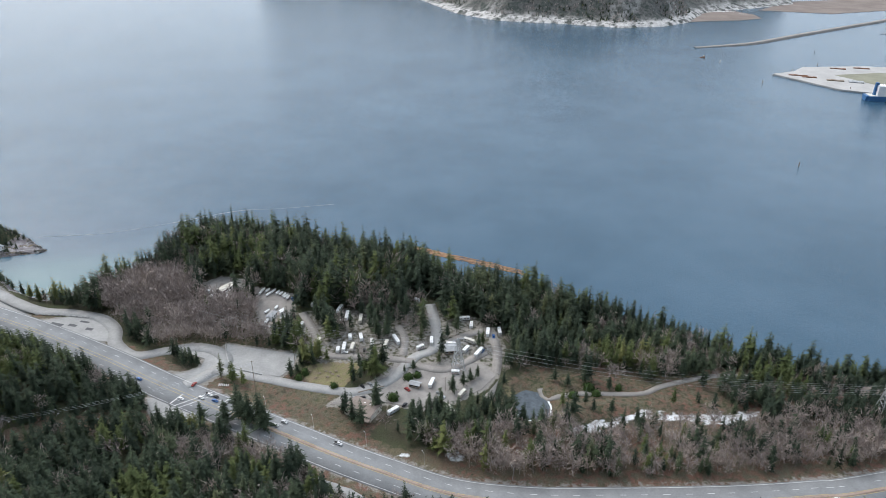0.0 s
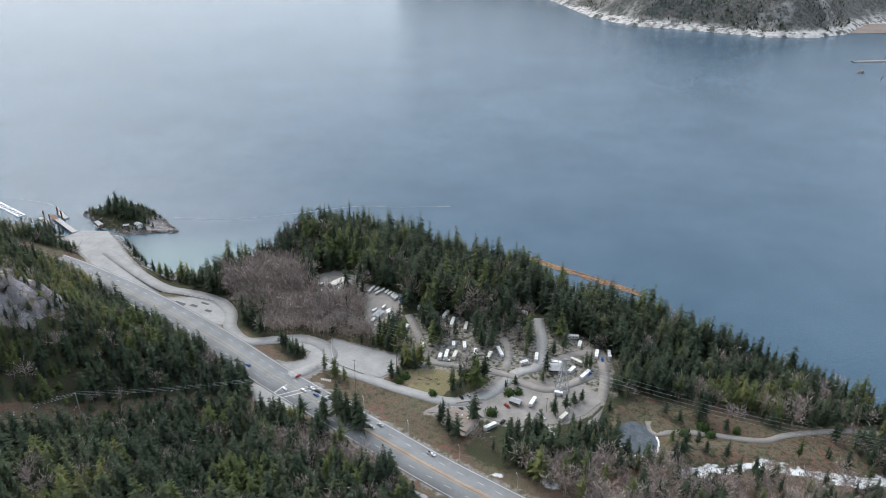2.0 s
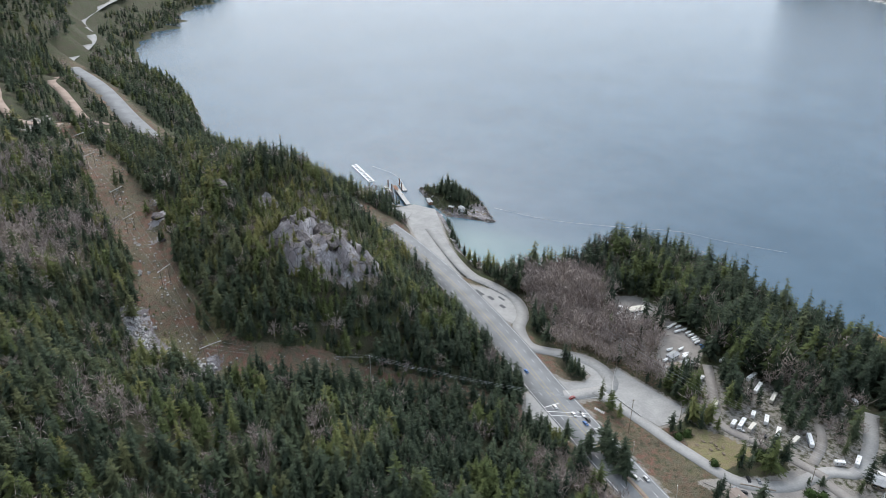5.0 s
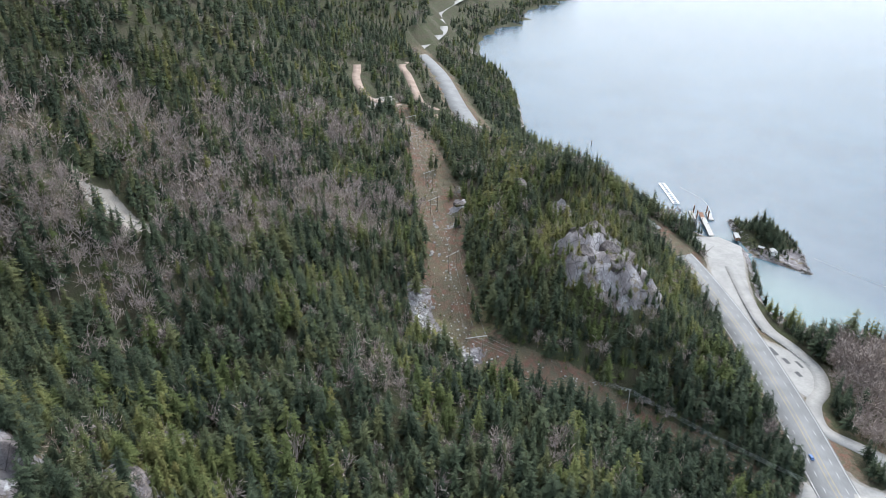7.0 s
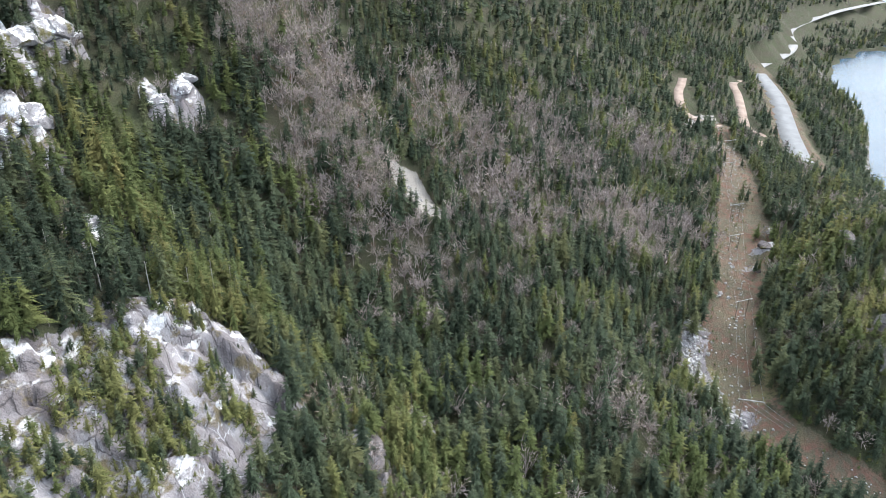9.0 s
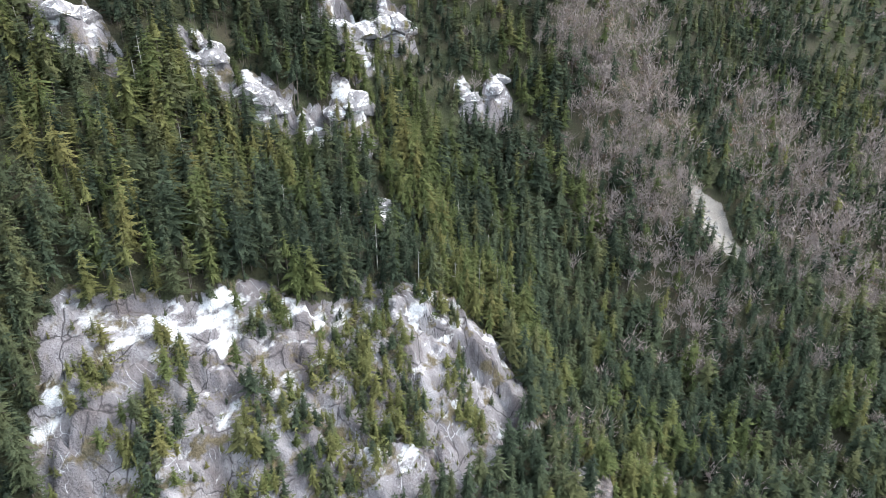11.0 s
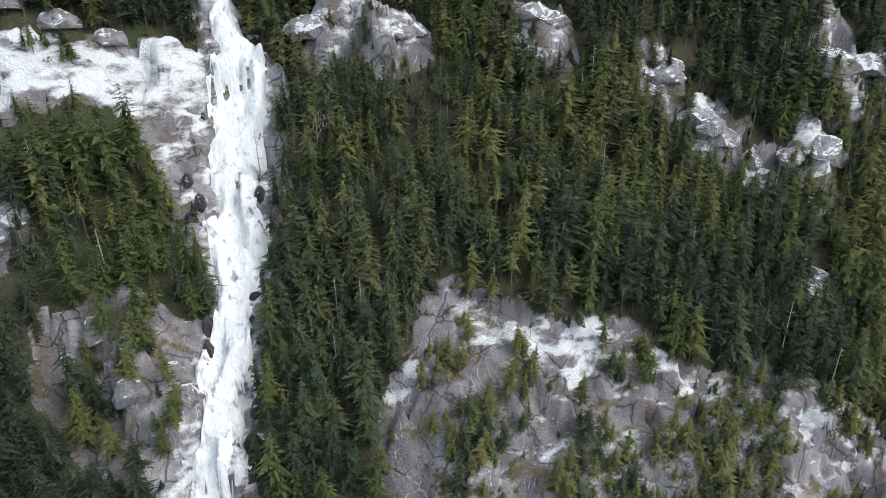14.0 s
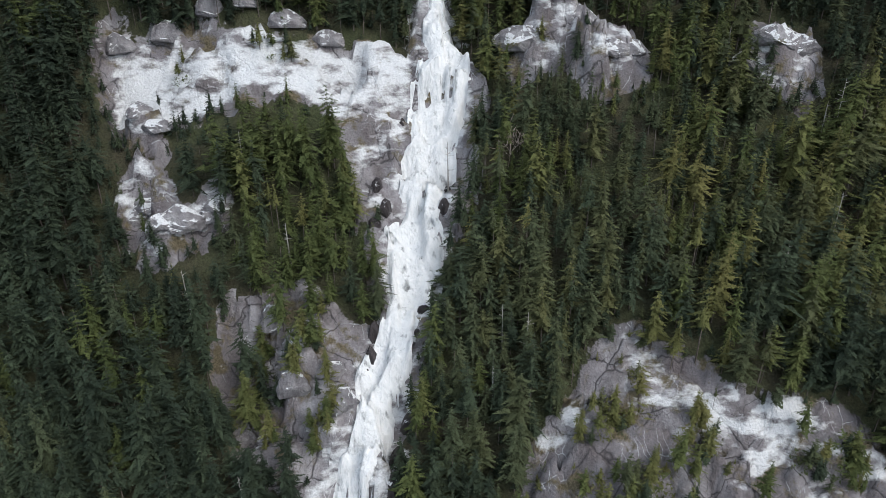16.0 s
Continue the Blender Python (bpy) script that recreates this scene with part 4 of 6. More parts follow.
def conifer(boughs, girth, droop, sprays=2, rag=0.3, spread=1.0, lowest=0.14):
    """A tree one metre high: whorls of slim boughs, drooping and ragged, round a trunk and a thin core. Corners, triangles, and 1 for bark."""
    v, f, k = [], [], []
    base = lowest * rng.uniform(0.8, 1.3)
    bulge = rng.uniform(0.55, 0.85)
    turn, sway = rng.uniform(0, 6.283), rng.uniform(0, 6.3, 2)
    tiers = max(6, int(round(boughs / 6)))
    for a in range(boughs):
        u = (math.floor(a * tiers / boughs) + rng.uniform(0.2, 0.7)) / tiers
        h = base + (0.97 - base) * u ** 0.92
        turn += 2.4 + rng.uniform(-0.5, 0.5)
        lobe = 1 + 0.2 * math.sin(turn + sway[0] + 4 * h) + 0.16 * math.sin(2 * turn + sway[1] - 7 * h)
        r = (girth * (1 - h) ** bulge * min(1, 0.6 + (h - base) * 3.5) * lobe + 0.014) * rng.uniform(1 - rag, 1 + rag)
        sag = 0.55 * droop * rng.uniform(0.2, 1.4)
        for s in range(sprays):
            q = (s + rng.uniform(0.4, 1.0)) / sprays
            th = turn + rng.uniform(-0.3, 0.3)
            c, si = math.cos(th), math.sin(th)
            ln, w = (0.9 if sprays == 1 else 0.75) * r, (0.15 + 0.13 * (1 - q)) * r * spread * rng.uniform(0.75, 1.25)
            roll = rng.uniform(-0.6, 0.6) * w
            d0 = (rng.uniform(0.02, 0.2) if sprays == 1 else max(0.02, q - 0.45)) * r
            d1 = d0 + ln
            z0 = h - sag * d0 + 0.05 * r
            z1 = h - sag * d1 * 1.15 + rng.uniform(-0.25, 0.2) * ln
            n = len(v)
            v += [(c * d0 - si * w, si * d0 + c * w, z0 + roll), (c * d1, si * d1, z1), (c * d0 + si * w, si * d0 - c * w, z0 - roll)]
            f.append((n, n + 1, n + 2))
            k.append(0)
    n = len(v)
    v += [(0.42 * girth * math.cos(x), 0.42 * girth * math.sin(x), base + 0.06) for x in (0, 1.57, 3.14, 4.71)] + [(0, 0, 0.78)]
    f += [(n + i, n + (i + 1) % 4, n + 4) for i in range(4)]
    k += [0] * 4
    n = len(v)
    v += [(0.011 * math.cos(x), 0.011 * math.sin(x), -0.1) for x in (0, 2.1, 4.2)] + [(0, 0, 1.0)]
    f += [(n, n + 1, n + 3), (n + 1, n + 2, n + 3), (n + 2, n, n + 3)]
    return np.array(v), np.array(f), np.array(k + [1] * 3)


def broadleaf(limbs, twigs, girth, stout=1.0):
    """A bare tree one metre high: a trunk, limbs and a round haze of twigs."""
    v, f, k = [], [], []

    def blade(a, b, w, kind):
        d = np.subtract(b, a)
        sidew = np.cross(d, rng.normal(size=3))
        sidew = sidew / (np.linalg.norm(sidew) + 1e-9) * w
        n = len(v)
        v.extend([tuple(a + sidew), tuple(a - sidew), tuple(b)])
        f.append((n, n + 1, n + 2))
        k.append(kind)

    heart = np.array([rng.uniform(-0.05, 0.05), rng.uniform(-0.05, 0.05), 0.45])
    for _ in range(2):
        blade(np.array([0, 0, -0.05]), heart * 1.6, 0.014, 1)
    for _ in range(limbs):
        d = rng.normal(size=3)
        d /= np.linalg.norm(d)
        d[2] = abs(d[2]) * 1.1 + 0.1
        tip = heart + d * np.array([girth, girth, 0.5]) * rng.uniform(0.6, 0.95)
        blade(heart * rng.uniform(0.5, 1.0), tip, 0.008 * stout, 1)
        for _ in range(twigs):
            p = heart + (tip - heart) * rng.uniform(0.45, 1.0) + rng.normal(size=3) * 0.075
            out = (p - heart) / (np.linalg.norm(p - heart) + 1e-6)
            q = p + (out * 0.5 + rng.normal(size=3) * 0.5) * rng.uniform(0.07, 0.18) + np.array([0, 0, 0.05])
            blade(p, q, 0.0085 * stout, 0)
    return np.array(v), np.array(f), np.array(k)


def strew(name, templates, x, y, z, tall, wide, materials, label, category, stand=0.0):
    """Trees joined into one mesh: each a turned and stretched template."""
    vs, fs, ks, tones, n = [], [], [], [], 0
    stand = np.broadcast_to(stand, np.shape(x))
    pick = rng.integers(0, len(templates), len(x))
    for t, (v, f, k) in enumerate(templates):
        i = np.flatnonzero(pick == t)
        if not len(i):
            continue
        th = rng.uniform(0, 6.28, len(i))
        c, s = np.cos(th)[:, None], np.sin(th)[:, None]
        w, h = (wide[i] * tall[i])[:, None], tall[i][:, None]
        lean = rng.normal(0, 0.02, (2, len(i), 1))
        px = (v[None, :, 0] * c - v[None, :, 1] * s) * w + x[i][:, None] + lean[0] * v[None, :, 2] * h
        py = (v[None, :, 0] * s + v[None, :, 1] * c) * w + y[i][:, None] + lean[1] * v[None, :, 2] * h
        pz = v[None, :, 2] * h + z[i][:, None]
        vs.append(np.stack([px, py, pz], -1).reshape(-1, 3))
        fs.append((f[None] + (np.arange(len(i)) * len(v))[:, None, None] + n).reshape(-1, 3))
        ks.append(np.tile(k, len(i)))
        # east of the falls the tone drops: gully shade put into tree colour
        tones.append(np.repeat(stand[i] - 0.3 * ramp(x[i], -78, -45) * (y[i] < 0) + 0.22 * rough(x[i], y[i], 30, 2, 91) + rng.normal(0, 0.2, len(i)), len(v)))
        n += len(i) * len(v)
    me = block(name, np.concatenate(vs), np.concatenate(fs), materials, np.concatenate(ks))
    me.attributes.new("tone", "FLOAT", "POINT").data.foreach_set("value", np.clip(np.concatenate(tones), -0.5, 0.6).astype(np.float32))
    return tagged(new(name, me), label, category, kind="stuff")


def scatter(x0, x1, y0, y1, gap):
    """Jittered places over a rectangle."""
    x, y = np.meshgrid(np.arange(x0, x1, gap), np.arange(y0, y1, gap))
    x, y = x.ravel() + rng.uniform(-0.48, 0.48, x.size) * gap, y.ravel() + rng.uniform(-0.48, 0.48, x.size) * gap
    return x, y


# parked campers: east, north, turn, length, 1 for a motorhome
CAMPERS = [(-90, 426, 97, 11, 0), (-75, 417, 89, 6, 0), (-71, 420, 90, 10, 1), (-65, 420, 85, 8.5, 0), (-68, 432, 99, 5.5, 0), (-60, 432, 101, 8, 0), (-51, 425, 98, 8, 0), (-41, 424, 79, 8, 0), (-34, 430, 114, 11, 0),
           (-81, 471, 78, 10.5, 1), (-74, 461, 89, 12, 1), (-63, 457, 91, 11, 0), (-8, 429, 91, 9, 0), (6, 425, -1, 7.5, 1), (20, 430, -31, 9.5, 0), (17, 419, 60, 7.5, 0), (26, 415, 60, 11, 1)]
CAMPERS_MORE = [(34, 441, 84, 9.5, 0), (43, 444, 93, 8.5, 0), (17, 463, 9, 8.5, 0), (22, 453, 84, 7.5, 1), (-7, 379, 73, 9, 0), (9, 391, -4, 5.6, 1), (13, 368, 58, 8, 0), (5, 353, -54, 11, 0), (-16, 421, 34, 6, 0), (-31, 351, 45, 9, 1),
                (-103, 478, 79, 5, 0), (-126, 468, 84, 5.2, 0), (-107, 449, 79, 5, 0), (-21, 489, -43, 5, 0), (106, 449, 33, 5.2, 0), (-63, 506, 53, 5, 0)]


PLOTS = [[(-112, 462), (-86, 405), (-30, 408), (-30, 398), (30, 398), (48, 410), (46, 450), (20, 470), (0, 488), (-20, 488), (-30, 455), (-60, 475)]]
OPEN = [MEADOW, VERGE, SCREE, FALLS_SLABS] + [o for o, _ in PADS.values()]


def room(x, y):
    """How thick the trees stand, 0 to 1."""
    keep = ramp(inland(x, y), 5, 9)
    for line, half in ROADS:
        away, _ = along(x, y, line)
        keep = keep * (away > (half + 3.5 if half > 7 else half + 1.5))
    hw_, _ = along(x, y, HIGHWAY)
    keep = keep * np.where((hw_ < np.where(x > 15, 15, 24)) & (x > -330) & (y > 330 - 0.5 * (x + 90)) , 0.12, 1)
    for o in OPEN:
        keep = keep * np.where(soft_inside(x, y, o, 3) > 0.02, 0, 1)
    keep = keep * np.where(soft_inside(x, y, POND, 6) > 0.02, 0, 1)
    lane_, _ = along(x, y, CORRIDOR)
    keep = keep * np.where(lane_ < np.where(x > -300, 4.0, 8) + 3 * rough(x, y, 20, 2, 50), 0.05, 1)
    keep = keep * np.where(rough(x, y, 16, 3, 55) < -0.75, 0.45, 1)
    keep = keep * np.where(soft_inside(x, y, CLEARING, 4) + 0.3 * rough(x, y, 9, 2, 56) > 0.6, 0.03, 1)
    keep = keep * np.where((hw_ < 27) & (x < -600), 0.0, 1) * np.where(along(x, y, HIGHWAY_SOUTH)[0] < 26, 0.0, 1)
    away, wide_ = along(x, y, FALLS_LINE)
    keep = keep * (away > wide_ * 0.5 + 1.5)
    bare_ = rocky(x, y)
    keep = keep * np.where(bare_ > 0.75, np.where(inside(x, y, BUTTRESS), 0.03, np.where(inside(x, y, HILL_CLIFF), 0.3, 0.1)), 1)
    keep = keep * np.where(inside(x, y, PLOTS[0]), np.where(y < 425, 0.22, 0.6), 1)
    keep = keep * np.where(soft_inside(x, y, [(38, 346), (45, 395), (120, 395), (178, 380), (185, 392), (188, 355), (150, 357), (80, 345)], 1) > 0.5, 0.1, 1)
    for cx, cy, *_ in CAMPERS + CAMPERS_MORE:
        keep = keep * np.where((np.abs(x - cx) < 5.5) & (y - cy > -13) & (y - cy < 5), 0, 1)
    keep = keep * np.where(along(x, y, ICE_CREEK)[0] < 7, 0.05, 1)
    keep = keep * np.where((hw_ < 60) & (y > 330 - 0.5 * (x + 90)) & (x > -140) & (x < -20), 0.15, 1)
    return keep


def leafless(x, y):
    """The share of bare broad-leaved trees."""
    p = 0.07 + 0.13 * (rough(x, y, 60, 3, 70) > 0.35)
    for cx, cy, r, share in ALDERS:
        p = np.maximum(p, share * (1 - ramp(np.hypot(x - cx, y - cy) / r, 0.6, 1.15)))
    p = np.maximum(p, 0.72 * soft_inside(x, y, ALDER_BELT, 8))
    return np.where((y < 10) & (x > -330), p * 0.03, p)


FULL = [conifer(n_, g, d_, 2, q_, 1.0, b_) for n_, g, d_, q_, b_ in ((96, 0.19, 0.35, 0.35, 0.14), (104, 0.22, 0.4, 0.35, 0.12), (88, 0.16, 0.5, 0.35, 0.16), (100, 0.21, 0.3, 0.4, 0.14), (96, 0.2, 0.55, 0.35, 0.14), (52, 0.15, 0.25, 0.6, 0.4), (84, 0.2, 0.2, 0.45, 0.3), (78, 0.17, 0.45, 0.5, 0.3))]


def bush():
    """A rounded leafy bush one metre high."""
    v, f = [], []
    for _ in range(46):
        d_ = rng.normal(size=3)
        d_ /= np.linalg.norm(d_)
        q = np.array([0.45 * d_[0], 0.45 * d_[1], 0.45 + 0.5 * d_[2]]) * rng.uniform(0.6, 1.1)
        n = len(v)
        v += [q, q + rng.normal(size=3) * 0.13, q + rng.normal(size=3) * 0.13]
        f.append((n, n + 1, n + 2))
    return np.array(v), np.array(f), np.zeros(len(f), int)


BUSHES = [bush(), bush(), bush()]
HALF = [conifer(n_, g, d_, 1, q_, 1.45) for n_, g, d_, q_ in ((74, 0.21, 0.3, 0.35), (80, 0.24, 0.35, 0.35), (68, 0.18, 0.45, 0.35), (78, 0.23, 0.25, 0.4), (64, 0.19, 0.2, 0.5))]
MID = [conifer(n_, g, d_, 1, 0.35, 1.9) for n_, g, d_ in ((38, 0.24, 0.4), (40, 0.27, 0.35), (36, 0.21, 0.45))]
FEW = [conifer(n_, g, d_, 1, 0.35, 3.0) for n_, g, d_ in ((17, 0.27, 0.4), (18, 0.3, 0.35), (16, 0.24, 0.4))]
BARE = [broadleaf(9, 12, 0.38, 1.5), broadleaf(10, 11, 0.34, 1.5), broadleaf(8, 13, 0.42, 1.5)]
BARE_FEW = [broadleaf(6, 9, 0.38, 2.5), broadleaf(6, 9, 0.42, 2.5)]
SCRUBS = [broadleaf(6, 5, 0.8), broadleaf(7, 5, 0.7)]


# the low wooded hollow under the rock dome
HOLLOW = [(330, 250), (20, 255), (-60, 258), (-115, 250), (-145, 235), (-170, 195), (-196, 140), (-200, 95), (-168, 35), (-130, -8), (-85, -32), (-45, -42), (30, -55), (330, -60)]
SINGLE = []


def wood(name, area, gap, firs, bares, tall, warm):
    x, y = scatter(*area, gap)
    keep = rng.uniform(size=len(x)) < room(x, y)
    x, y = x[keep], y[keep]
    under = inside(x, y, HOLLOW)
    seen = np.hypot(x + 30, y - 40) > 165
    own = under & seen if name == "forest_front" else under & ~seen if name == "forest_near" else ~under
    x, y = x[own], y[own]
    if name in ("forest_valley", "forest_west"):
        out_ = ~((x > -310) & (y < 62))
        x, y = x[out_], y[out_]
    if name == "forest_flank":
        x, y = x[x <= -310], y[x <= -310]
    if name == "forest_south":
        out_ = ~((x > -800) & (y < -60))
        x, y = x[out_], y[out_]
    if name == "forest_upper":
        out_ = ~((x > -470) & (y > -205)) & ~((x > -640) & (x <= -310) & (y > -60))
        x, y = x[out_], y[out_]
    z = ground(x, y) - 0.3
    fine_ = (z > 0.8)
    x, y, z = x[fine_], y[fine_], z[fine_]
    bare_ = rng.uniform(size=len(x)) < leafless(x, y)
    h = tall * np.clip(rng.lognormal(0, 0.22, len(x)), 0.5, 1.5) * (1 + 0.18 * rough(x, y, 45, 2, 80))
    h = np.where(inside(x, y, BUTTRESS), h * rng.uniform(0.25, 0.52, len(x)), h)
    h = h * (1 - 0.4 * np.exp(-((x + 340) ** 2 + (y - 330) ** 2) / 5500))
    h = h * (1 + 0.42 * ramp(y, 430, 490) * (x > -290))
    for cx, cy, r in OUTCROPS:
        h = np.where(np.hypot(x - cx, y - cy - 0.7 * r - 6) < r + 3, h * 0.62, h)
    h = np.where(inside(x, y, FALLS_APRON), h * 0.42, h)
    g = rng.uniform(0.9, 1.32, len(x))
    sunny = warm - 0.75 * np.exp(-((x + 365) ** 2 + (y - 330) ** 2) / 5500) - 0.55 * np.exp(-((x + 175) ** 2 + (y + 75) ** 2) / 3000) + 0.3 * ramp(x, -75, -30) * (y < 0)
    light = ~bare_ & (rough(x, y, 24, 3, 90) + rng.uniform(-0.5, 0.5, len(x)) > sunny)
    dark = ~bare_ & ~light
    for sel, temps, mats, nm, label in ((dark, firs, [FIR, BARK], name + "_fir", "dense dark green fir and hemlock forest"), (light, firs, [CEDAR, BARK], name + "_cedar", "yellow-green cedars among the firs"),
                                        (bare_, bares, [TWIG, TWIG], name + "_alder", "bare grey-brown leafless alders")):
        if sel.any():
            hh = h[sel] * (0.72 if temps is bares else 1)
            # front forest: low tone paints in canopy shade; lowland trees are toned down too
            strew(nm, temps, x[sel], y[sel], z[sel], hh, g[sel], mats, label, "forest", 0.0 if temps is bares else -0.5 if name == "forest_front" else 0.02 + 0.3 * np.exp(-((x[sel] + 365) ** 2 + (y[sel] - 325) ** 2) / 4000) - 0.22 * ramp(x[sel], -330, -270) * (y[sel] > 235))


# low trees in the cracks of the buttress and the slab: east, north, half width, height
STRIPS = [[(-209, -47, 6), (-196, -43, 8), (-183, -39, 10), (-172, -34, 11), (-160, -28, 13)], [(-200, -34, 5), (-190, -27, 6), (-180, -20, 7)], [(-142, -67, 4), (-135, -61, 5), (-127, -57, 6), (-117, -54, 7)],
          [(-164, -62, 3), (-174, -58, 5)], [(-128, -76, 3), (-124, -72, 4), (-116, -70, 4)], [(-222, -36, 4), (-228, -28, 3)], [(-152, -47, 4), (-144, -41, 6), (-134, -36, 7)], [(-215, -20, 4), (-205, -10, 6)],
          [(-36, -155, 2), (-44, -152, 3)], [(-12, -160, 1.5), (-14, -152, 1.5)], [(-54, -102, 3), (-47, -93, 3), (-42, -84, 4)], [(-56, -88, 3), (-52, -80, 4)], [(-36, -100, 3), (-33, -90, 4)]]


def strip_trees():
    x, y = scatter(-250, 10, -170, 5, 2.2)
    best = np.full(len(x), 9.0)
    for s in STRIPS:
        d_, w_ = along(x, y, s)
        best = np.minimum(best, d_ / w_)
    slab_ = rough(x + 0.8 * y, 0.4 * y, 11, 3, 60)
    on = inside(x, y, BUTTRESS)
    p = np.where(best < 1 + 0.5 * rough(x, y, 5, 2, 61), 0.9, np.where(on, np.where(slab_ > 0.12, 0.5, 0.04), 0))
    keep = rng.uniform(size=len(x)) < p
    x, y, best = x[keep], y[keep], best[keep]
    z = ground(x, y) - 0.3
    h = np.where(best < 1.2, rng.uniform(5, 12, len(x)), rng.uniform(1.8, 4.5, len(x))) * np.where(y < -140, 0.9, 1)
    own = np.arange(len(x)) % 4 == 0
    own &= np.cumsum(own) <= 260
    SINGLE.extend(zip(x[own], y[own], z[own], h[own]))
    x, y, z, h = x[~own], y[~own], z[~own], h[~own]
    pick = rng.uniform(size=len(x))
    for sel, temps, mats, nm, label in ((pick < 0.46, BUSHES, [CEDAR, CEDAR], "ledge_bushes", "low yellow-green bushes in the cracks of the granite"), ((pick >= 0.46) & (pick < 0.66), HALF, [CEDAR, BARK], "ledge_cedars", "stunted yellow-green cedars in the cracks of the granite"), ((pick >= 0.66) & (pick < 0.84), HALF, [FIR, BARK], "ledge_firs", "small dark firs on the granite ledges"),
                                        (pick >= 0.84, SCRUBS, [SCRUB, SCRUB], "ledge_scrub", "leafless brown scrub on the granite ledges")):
        strew(nm, temps, x[sel], y[sel], z[sel], h[sel] * (0.4 if temps is SCRUBS else 0.45 if temps is BUSHES else 1), rng.uniform(1.0, 1.6, sel.sum()), mats, label, "trees", 0.25)


strip_trees()
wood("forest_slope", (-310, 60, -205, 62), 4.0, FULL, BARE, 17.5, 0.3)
wood("forest_valley", (-430, 340, -60, 640), 5.0, HALF, BARE, 18, 0.6)
wood("forest_belt", (-40, 320, 294, 333), 7.0, HALF, BARE, 16, 0.7)
wood("forest_west", (-640, -430, -60, 640), 5.4, MID, BARE_FEW, 17, 0.5)
wood("forest_flank", (-470, -305, -205, -60), 5.0, HALF, BARE, 17, 0.5)
wood("forest_upper", (-800, 120, -330, -60), 6.4, FEW, BARE_FEW, 19, 0.5)
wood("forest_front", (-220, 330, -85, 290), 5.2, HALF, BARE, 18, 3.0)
wood("forest_near", (-220, 330, -85, 290), 8.5, FEW, BARE_FEW, 18, 0.5)
wood("forest_south", (-1300, -640, -220, 900), 9.8, FEW, BARE_FEW, 19, 0.6)
wood("forest_far", (-2700, -1300, 200, 1900), 13.5, FEW, BARE_FEW, 22, 0.6)


def young(name, area, gap, needles=FIR):
    """Saplings that fill the gaps between the grown trees."""
    x, y = scatter(*area, gap)
    keep = rng.uniform(size=len(x)) < room(x, y)
    x, y = x[keep], y[keep]
    z = ground(x, y) - 0.3
    strew(name, FEW, x, y, z, rng.uniform(3, 8, len(x)), rng.uniform(0.9, 1.5, len(x)), [needles, BARK], "young conifers filling the gaps of the forest", "forest")


young("forest_young", (-310, 60, -205, 62), 5.0)
young("hill_young", (-430, -230, 240, 420), 5.0, CEDAR)


def undergrowth(name, places, tall, material, label):
    x, y = np.array(places).T
    z = ground(x, y)
    strew(name, SCRUBS, x, y, z, tall * rng.uniform(0.5, 1.4, len(x)), rng.uniform(0.8, 1.4, len(x)), [material, material], label, "scrub")


def brush_places():
    x, y = scatter(-760, 330, 180, 480, 3.6)
    lane_, hw_ = along(x, y, CORRIDOR)[0], along(x, y, HIGHWAY)[0]
    p = np.where((lane_ < 13) | inside(x, y, CLEARING), 0.7, 0) + np.where((hw_ > 15) & (hw_ < 27) & (x > -420), 0.75, 0)
    p = np.maximum(p, 0.45 * soft_inside(x, y, ALDER_BELT, 10))
    p = np.maximum(p, 0.22 * soft_inside(x, y, [(38, 340), (45, 395), (120, 400), (225, 385), (240, 340)], 5))
    p = np.maximum(p, 0.75 * soft_inside(x, y, VERGE, 5))
    p = np.maximum(p, 0.9 * soft_inside(x, y, [(-110, 366), (-66, 352), (-36, 338), (-50, 320), (-90, 337), (-130, 360)], 4))
    p = np.maximum(p, 0.95 * ((along(x, y, FRONTAGE)[0] < 14) & (hw_ < 24) & (x < -250)))
    for line, half in ROADS:
        p = p * (along(x, y, line)[0] > half + 1.0)
    for o in OPEN[:1] + [POND]:
        p = p * ~inside(x, y, o)
    for o, _ in PADS.values():
        p = p * (soft_inside(x, y, o, 2) < 0.02)
    go = (rng.uniform(size=len(x)) < p) & (rough(x, y, 17, 3, 33) > -0.35) & (along(x, y, ICE_CREEK)[0] > 6)
    return np.stack([x[go], y[go]], 1)


x, y = scatter(-700, -240, 195, 345, 6.0)
on = inside(x, y, CLEARING) & (rng.uniform(size=len(x)) < 0.4) & (rough(x, y, 25, 3, 34) > -0.1)
strew("clearing_saplings", MID, x[on], y[on], ground(x[on], y[on]) - 0.2, rng.uniform(1.2, 4.2, on.sum()), rng.uniform(1.2, 2.0, on.sum()), [CEDAR, BARK], "small green saplings on the cleared strip", "saplings")
x, y = scatter(-500, -380, 578, 640, 3.2)
on = inside(x, y, ISLAND) & (ground(x, y) > 2.2) & (rng.uniform(size=len(x)) < 0.6)
strew("islet_bushes", HALF, x[on], y[on], ground(x[on], y[on]) - 0.2, rng.uniform(2.5, 8, on.sum()), rng.uniform(1.4, 2.2, on.sum()), [FIR, BARK], "dark bushes and low firs on the rocky islet", "bushes")
undergrowth("roadside_scrub", brush_places(), 2.6, SCRUB, "low brown winter scrub and brambles")

# ---------------------------------------------------------------- single trees


def tree_meshes(template, name):
    v, f, k = template
    return [block(name + s, v, f[k == i], m) for i, s, m in ((0, "_crown", FIR), (1, "_trunk", BARK))]


